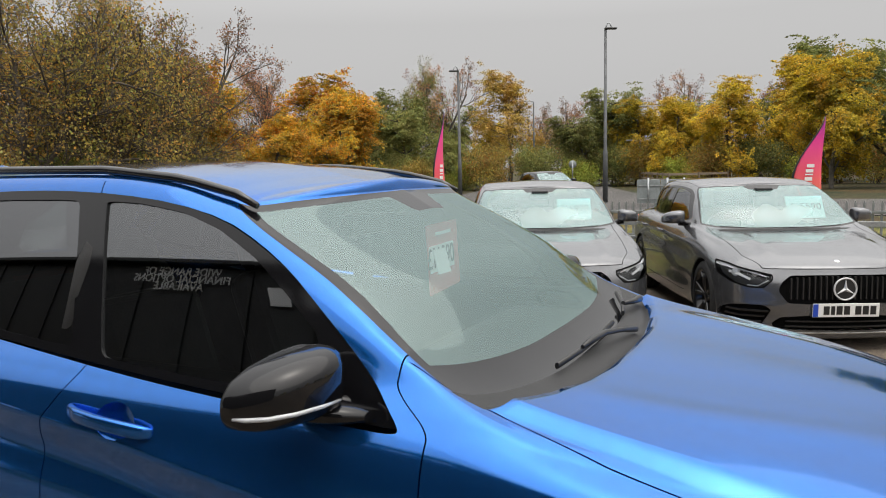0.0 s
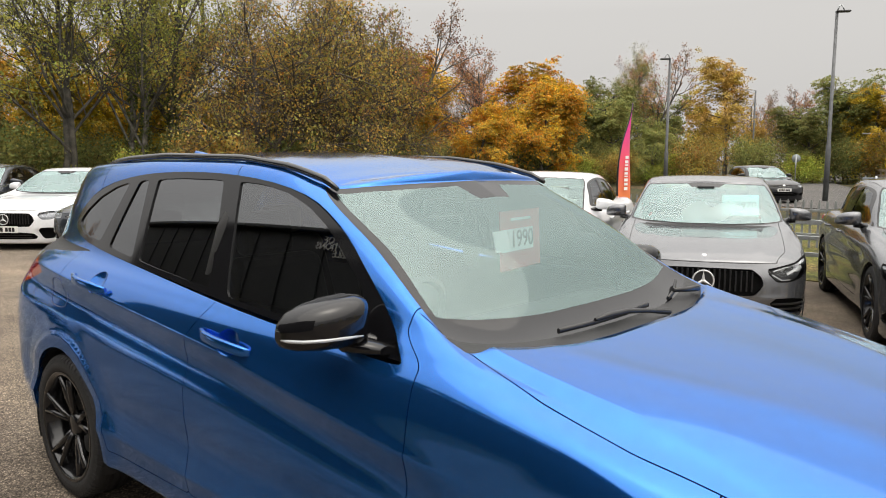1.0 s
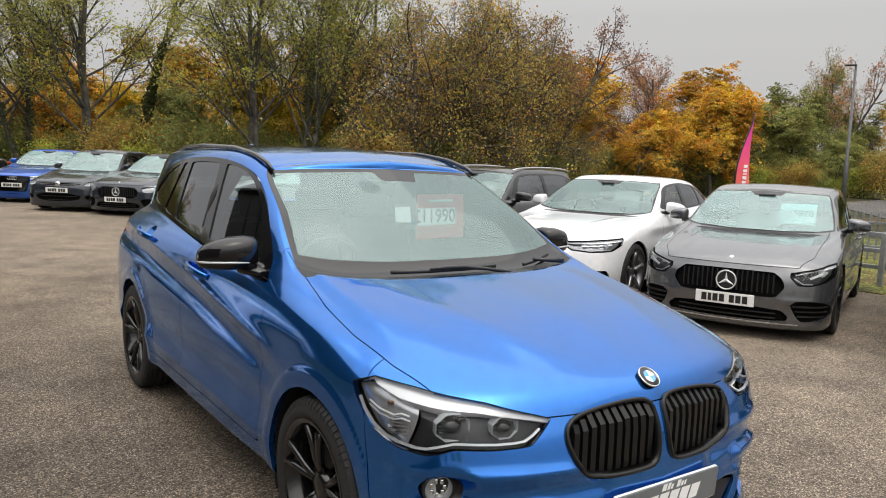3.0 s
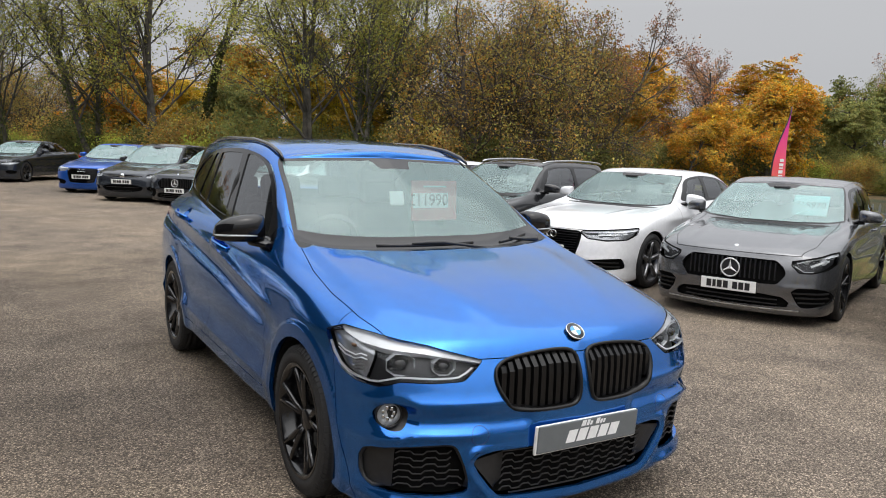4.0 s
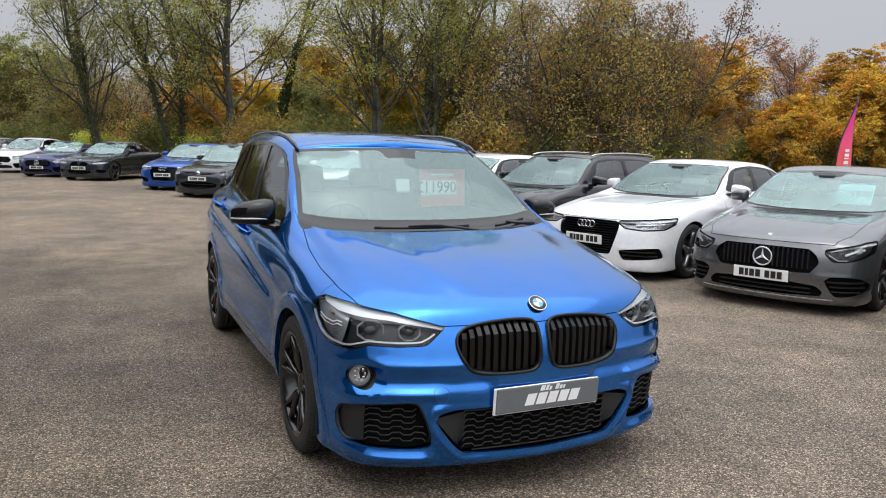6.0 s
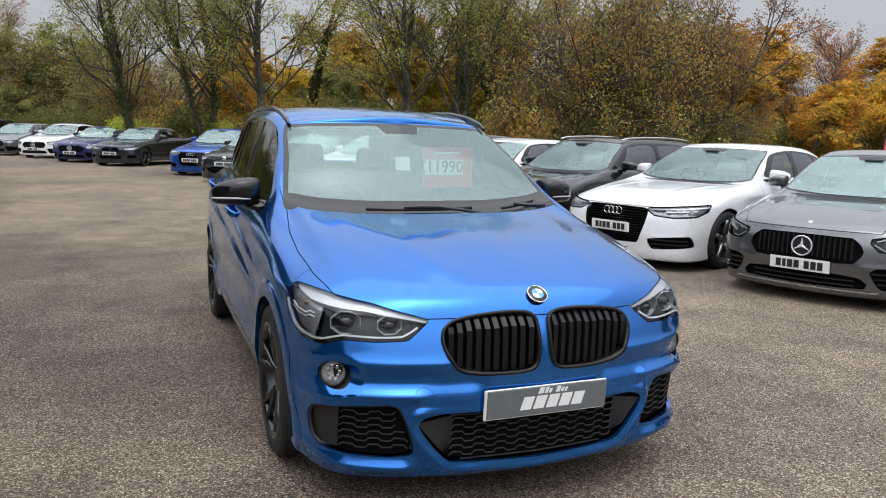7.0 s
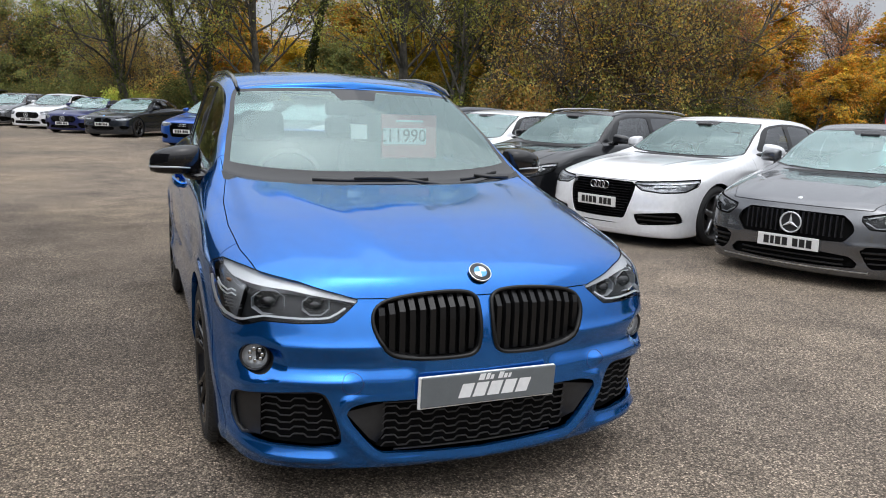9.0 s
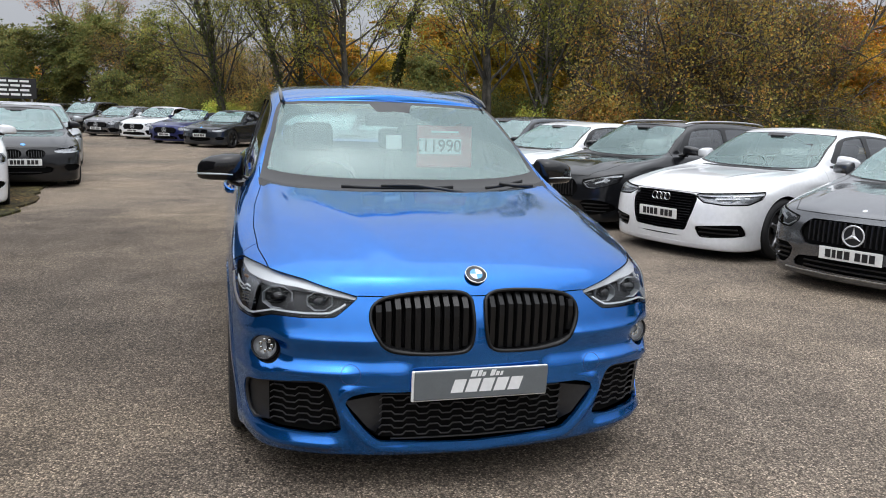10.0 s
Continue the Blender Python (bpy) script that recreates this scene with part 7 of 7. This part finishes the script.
def sprays(tips, leaves, size, rng):
    """A full crown: leaves in flat drooping sprays that look outwards and up, with gaps between them."""
    mid = tips.mean(0) - np.array([0, 0, .8])
    out = tips - mid
    far = np.linalg.norm(out / np.array([1, 1, 1.15]), axis=1)
    keep = np.nonzero(far > np.quantile(far, .10))[0]
    per = 30
    n = leaves // per
    pick = keep[rng.integers(0, len(keep), n)]
    c = tips[pick] + rng.normal(0, .34, (n, 3))
    o = out[pick] / np.maximum(np.linalg.norm(out[pick], axis=1, keepdims=True), .1)
    nrm = o * .65 + np.array([0, 0, .75]) + rng.normal(0, .28, (n, 3))
    nrm /= np.linalg.norm(nrm, axis=1, keepdims=True)
    a = np.cross(nrm, rng.normal(0, 1, (n, 3)))
    a /= np.linalg.norm(a, axis=1, keepdims=True)
    b = np.cross(nrm, a)
    rad = rng.uniform(.22, .62, n)
    r = np.sqrt(rng.random((n, per))) * rad[:, None]
    t = rng.random((n, per)) * 2 * math.pi
    P = (c[:, None] + a[:, None] * (r * np.cos(t))[..., None] + b[:, None] * (r * np.sin(t) * .7)[..., None]
         - nrm[:, None] * (r * r * .5)[..., None] + rng.normal(0, .035, (n, per, 3)))
    N = np.repeat(nrm[:, None], per, 1) + rng.normal(0, .45, (n, per, 3))
    return leaf_mesh(P.reshape(-1, 3), size, rng, N.reshape(-1, 3))


def leaf_mesh(c, size, rng, normals=None):
    """Small bent leaves, one island each, at the given places; normals: the way their faces look."""
    n = len(c)
    u = rng.normal(0, 1, (n, 3))
    if normals is not None:
        normals = normals / np.linalg.norm(normals, axis=1, keepdims=True)
        u -= normals * (u * normals).sum(1, keepdims=True)
    u /= np.linalg.norm(u, axis=1, keepdims=True)
    v = np.cross(u, rng.normal(0, 1, (n, 3)) if normals is None else normals)
    v /= np.linalg.norm(v, axis=1, keepdims=True)
    w = np.cross(u, v)
    s = (size * rng.uniform(.6, 1.35, n))[:, None]
    P = np.stack([c - u * s * .5, c + v * s * .36 + w * s * .12, c + u * s * .55, c - v * s * .36 + w * s * .12], 1).reshape(-1, 3)
    i = np.arange(n) * 4
    F = np.concatenate([np.stack([i, i + 1, i + 2], 1), np.stack([i, i + 2, i + 3], 1)])
    me = bpy.data.meshes.new("leaves")
    me.from_pydata(P.tolist(), [], F.tolist())
    return me


TALL = dict(levels=4, kids=(12, 7, 6, 5), stem=.74, girth=.15, wiggle=.12, lift=.05, angle=(24, 60), ratio=(.36, .56), bare=.20, stems=2)
WIDE = dict(levels=4, kids=(15, 8, 7, 5), stem=.55, girth=.15, wiggle=.16, lift=.02, angle=(35, 78), ratio=(.45, .66), bare=.10, stems=2, bark=2)
ROUND = dict(levels=3, kids=(16, 8, 6), stem=.74, girth=.15, wiggle=.12, lift=.03, angle=(40, 75), ratio=(.34, .50), bare=.12, leafy=True)
SLIM = dict(levels=3, kids=(20, 7, 5), stem=.9, girth=.11, wiggle=.08, lift=-.05, angle=(35, 70), ratio=(.24, .38), bare=.12, leafy=True)
POLE = dict(clad=.66, levels=4, kids=(9, 6, 5, 4), stem=.85, girth=.15, wiggle=.07, lift=.06, angle=(20, 50), ratio=(.22, .40), bare=.50)
SHRUB = dict(levels=2, kids=(6, 5), stem=.6, girth=.03, wiggle=.2, lift=.05, angle=(20, 70), ratio=(.5, .8), bare=.05, stems=7, bark=0)

SPECIES = dict(
    tall=[tree("tree", "tall nearly bare tree with sparse yellow leaves", 11 + i, 12, TALL, 15000, .085, .20, "sparse", 2000 if i else 0) for i in range(3)],
    wide=[tree("tree", "spreading olive brown tree with dense twigs", 21 + i, 9.5, WIDE, 15500, .08, .17, "brown") for i in range(2)],
    orange=[tree("tree", "maple in full orange autumn colour", 31 + i, 9, ROUND, 34000, .135, .40, "orange") for i in range(2)],
    gold=[tree("tree", "broad tree with golden leaves", 41 + i, 9, ROUND, 34000, .135, .40, "gold") for i in range(2)],
    birch=[tree("tree", "slender birch with pale yellow leaves", 51, 9, SLIM, 26000, .12, .28, "yellow")],
    green=[tree("tree", "dull green tree that keeps its leaves", 61 + i, 9.5, ROUND, 32000, .13, .40, "green") for i in range(2)],
    russet=[tree("tree", "bare russet tree with thin twigs", 71, 11, TALL, 6000, .10, .15, "russet")],
    ivy=[tree("tree", "straight trunk thickly grown with ivy", 81, 11.5, POLE, 2200, .08, .16, "sparse", 5000)],
    bush=[tree("bush", "leafy bush with yellow green leaves", 91 + i, 2.3, SHRUB, 5200, .10, .17, "bush") for i in range(2)],
    scrub=[tree("bush", "brown thicket of twigs and dull leaves", 95 + i, 3.6, SHRUB, 7500, .11, .28, "brown" if i else "green") for i in range(2)])


def plant(kind, x, y, k=1.0, i=0):
    src = SPECIES[kind][i % len(SPECIES[kind])]
    rng = random.Random(int(x * 131 + y * 17))
    o = copy_thing(src, Matrix.Translation((x, y, -.05)) @ pose(0, 0, 0, 0, 0, rng.uniform(0, 360)) @ Matrix.Diagonal((k * rng.uniform(.92, 1.1), k * rng.uniform(.92, 1.1), k, 1)))
    return o


PLANTS = [
    ("green", -14, 54, .95), ("green", -10.3, 53, .9), ("wide", -6.4, 50, 1.0), ("green", -4.6, 47, .92), ("wide", -2.2, 45.5, .9), ("green", -8.6, 49.5, .9), ("russet", -4.1, 57, .68), ("green", -18, 58, 1.0), ("wide", -22, 62, .9),
    ("wide", -.5, 43, .72), ("tall", -1.1, 36, .92), ("tall", 1.7, 33.4, 1.0), ("tall", 3.4, 31.2, 1.0), ("ivy", 5.35, 29.9, .9), ("orange", 9.5, 38, .95),
    ("tall", 7.8, 25.5, .95), ("tall", 9.4, 23.7, .9), ("tall", 11.8, 25, .95), ("wide", 12.7, 20.8, 1.04), ("wide", 15.8, 21.2, 1.12), ("wide", 18.5, 23.5, 1.12),
    ("russet", 22, 25, .85), ("wide", 22.5, 29, .95), ("orange", 30.8, 35.9, 1.1), ("russet", 43.5, 37.5, 1.0), ("orange", 39, 30.5, 1.05), ("orange", 36.8, 26.5, .86),
    ("orange", 37.5, 37.5, 1.2), ("russet", 48, 41, 1.0), ("green", 49, 31, 1.0), ("tall", 55.5, 31, .9), ("green", 61, 28, .9), ("green", 43, 22.5, .52),
    ("green", 52, 25.5, .62), ("birch", 53.5, 21.8, 1.02), ("russet", 70, 22, .8), ("gold", 58, 13.2, .82), ("gold", 56.3, 10.5, .8), ("russet", 72, 11.7, 1.0),
    ("green", 63, 8, .9), ("green", 60, 5, .95), ("gold", 57.5, 2.4, 1.1), ("gold", 48, -.2, .98), ("green", 51, -3.5, 1.3), ("gold", 52, -7, 1.1), ("green", 66, 2, 1.45), ("green", 70, -4, 1.6), ("gold", 54, 6, .9),
    ("wide", 3, 40, .6), ("gold", 6, 36, .55), ("orange", 13, 33, .72), ("wide", 16, 29, .66), ("green", 20, 36, .75), ("wide", 26, 33, .85), ("orange", 28, 30, .72), ("green", 30, 40, 1.0), ("orange", 44, 46, 1.1), ("wide", 2, 48, .9), ("tall", -8, 60, .85), ("gold", 13.5, 28.5, .62), ("green", 6.5, 33, .62),
    ("orange", 14, 31, 1.0), ("orange", 19.5, 30.5, .92), ("gold", 10.5, 30, .8), ("orange", 25, 35, 1.0), ("orange", 4.5, 38, .85), ("russet", 80, 30, .9), ("green", 82, 20, .9), ("gold", 78, 12, .9), ("wide", -28, 60, 1.0), ("green", -34, 54, 1.0), ("orange", 31, 27.5, .6), ("green", 46, 27, .8), ("wide", 33, 41, 1.0),
    ("green", 58, 17.2, .75), ("wide", 61, 16, .7), ("green", 62, 19, .7),
]
# a second, denser belt behind, and the far side of the lot
for i in range(26):
    a = radians(-8 + i * 4.6)
    r = 74 + 9 * math.sin(i * 2.1)
    PLANTS.append((("green", "wide", "gold", "russet", "orange")[i % 5], round(-2 + r * math.cos(a), 1), round(-2 + r * math.sin(a), 1), .95 + .12 * math.sin(i * 1.7)))
for i in range(9):
    PLANTS.append((("wide", "green", "gold")[i % 3], -52 + 11 * i, -48 - 5 * (i % 2), 1.0))
for i in range(6):
    PLANTS.append((("wide", "orange", "green")[i % 3], -40 - 3 * (i % 2), 8 + 9 * i, .95))
for i, (kind, x, y, k) in enumerate(PLANTS):
    plant(kind, x, y, k, i)
# undergrowth along the wood's edge
EDGE = [(-30, 57), (-20, 54), (-12, 50), (-6, 46), (-1, 38.5), (3, 31.5), (6.2, 27.5), (8.6, 23.5), (11.5, 20.3), (16, 19.8), (22, 24), (30, 30), (36, 28), (44, 22)]
for i in range(len(EDGE) - 1):
    (x0, y0), (x1, y1) = EDGE[i], EDGE[i + 1]
    n = max(2, int(math.hypot(x1 - x0, y1 - y0) / 1.7))
    for j in range(n):
        t = (j + .5) / n
        x, y = x0 + (x1 - x0) * t, y0 + (y1 - y0) * t
        rng = random.Random(i * 100 + j)
        if math.hypot(x + 14, y - 49) < 4.5:
            continue
        plant("bush" if rng.random() < .55 else "scrub", x + rng.uniform(-.6, .6), y + rng.uniform(-.3, .8), rng.uniform(.65, 1.0), j)
        plant("scrub", x + rng.uniform(.5, 2.0), y + rng.uniform(1.5, 3.5), rng.uniform(.55, .9), j + 1)
for i in range(22):
    a = radians(-6 + i * 2.6)
    plant("scrub" if i % 3 else "bush", 56 * math.cos(a) + 3 * math.sin(i), 56 * math.sin(a), 1.1, i)
for kind in SPECIES.values():
    for src in kind:
        for o in (*src.children_recursive, src):
            bpy.data.objects.remove(o)
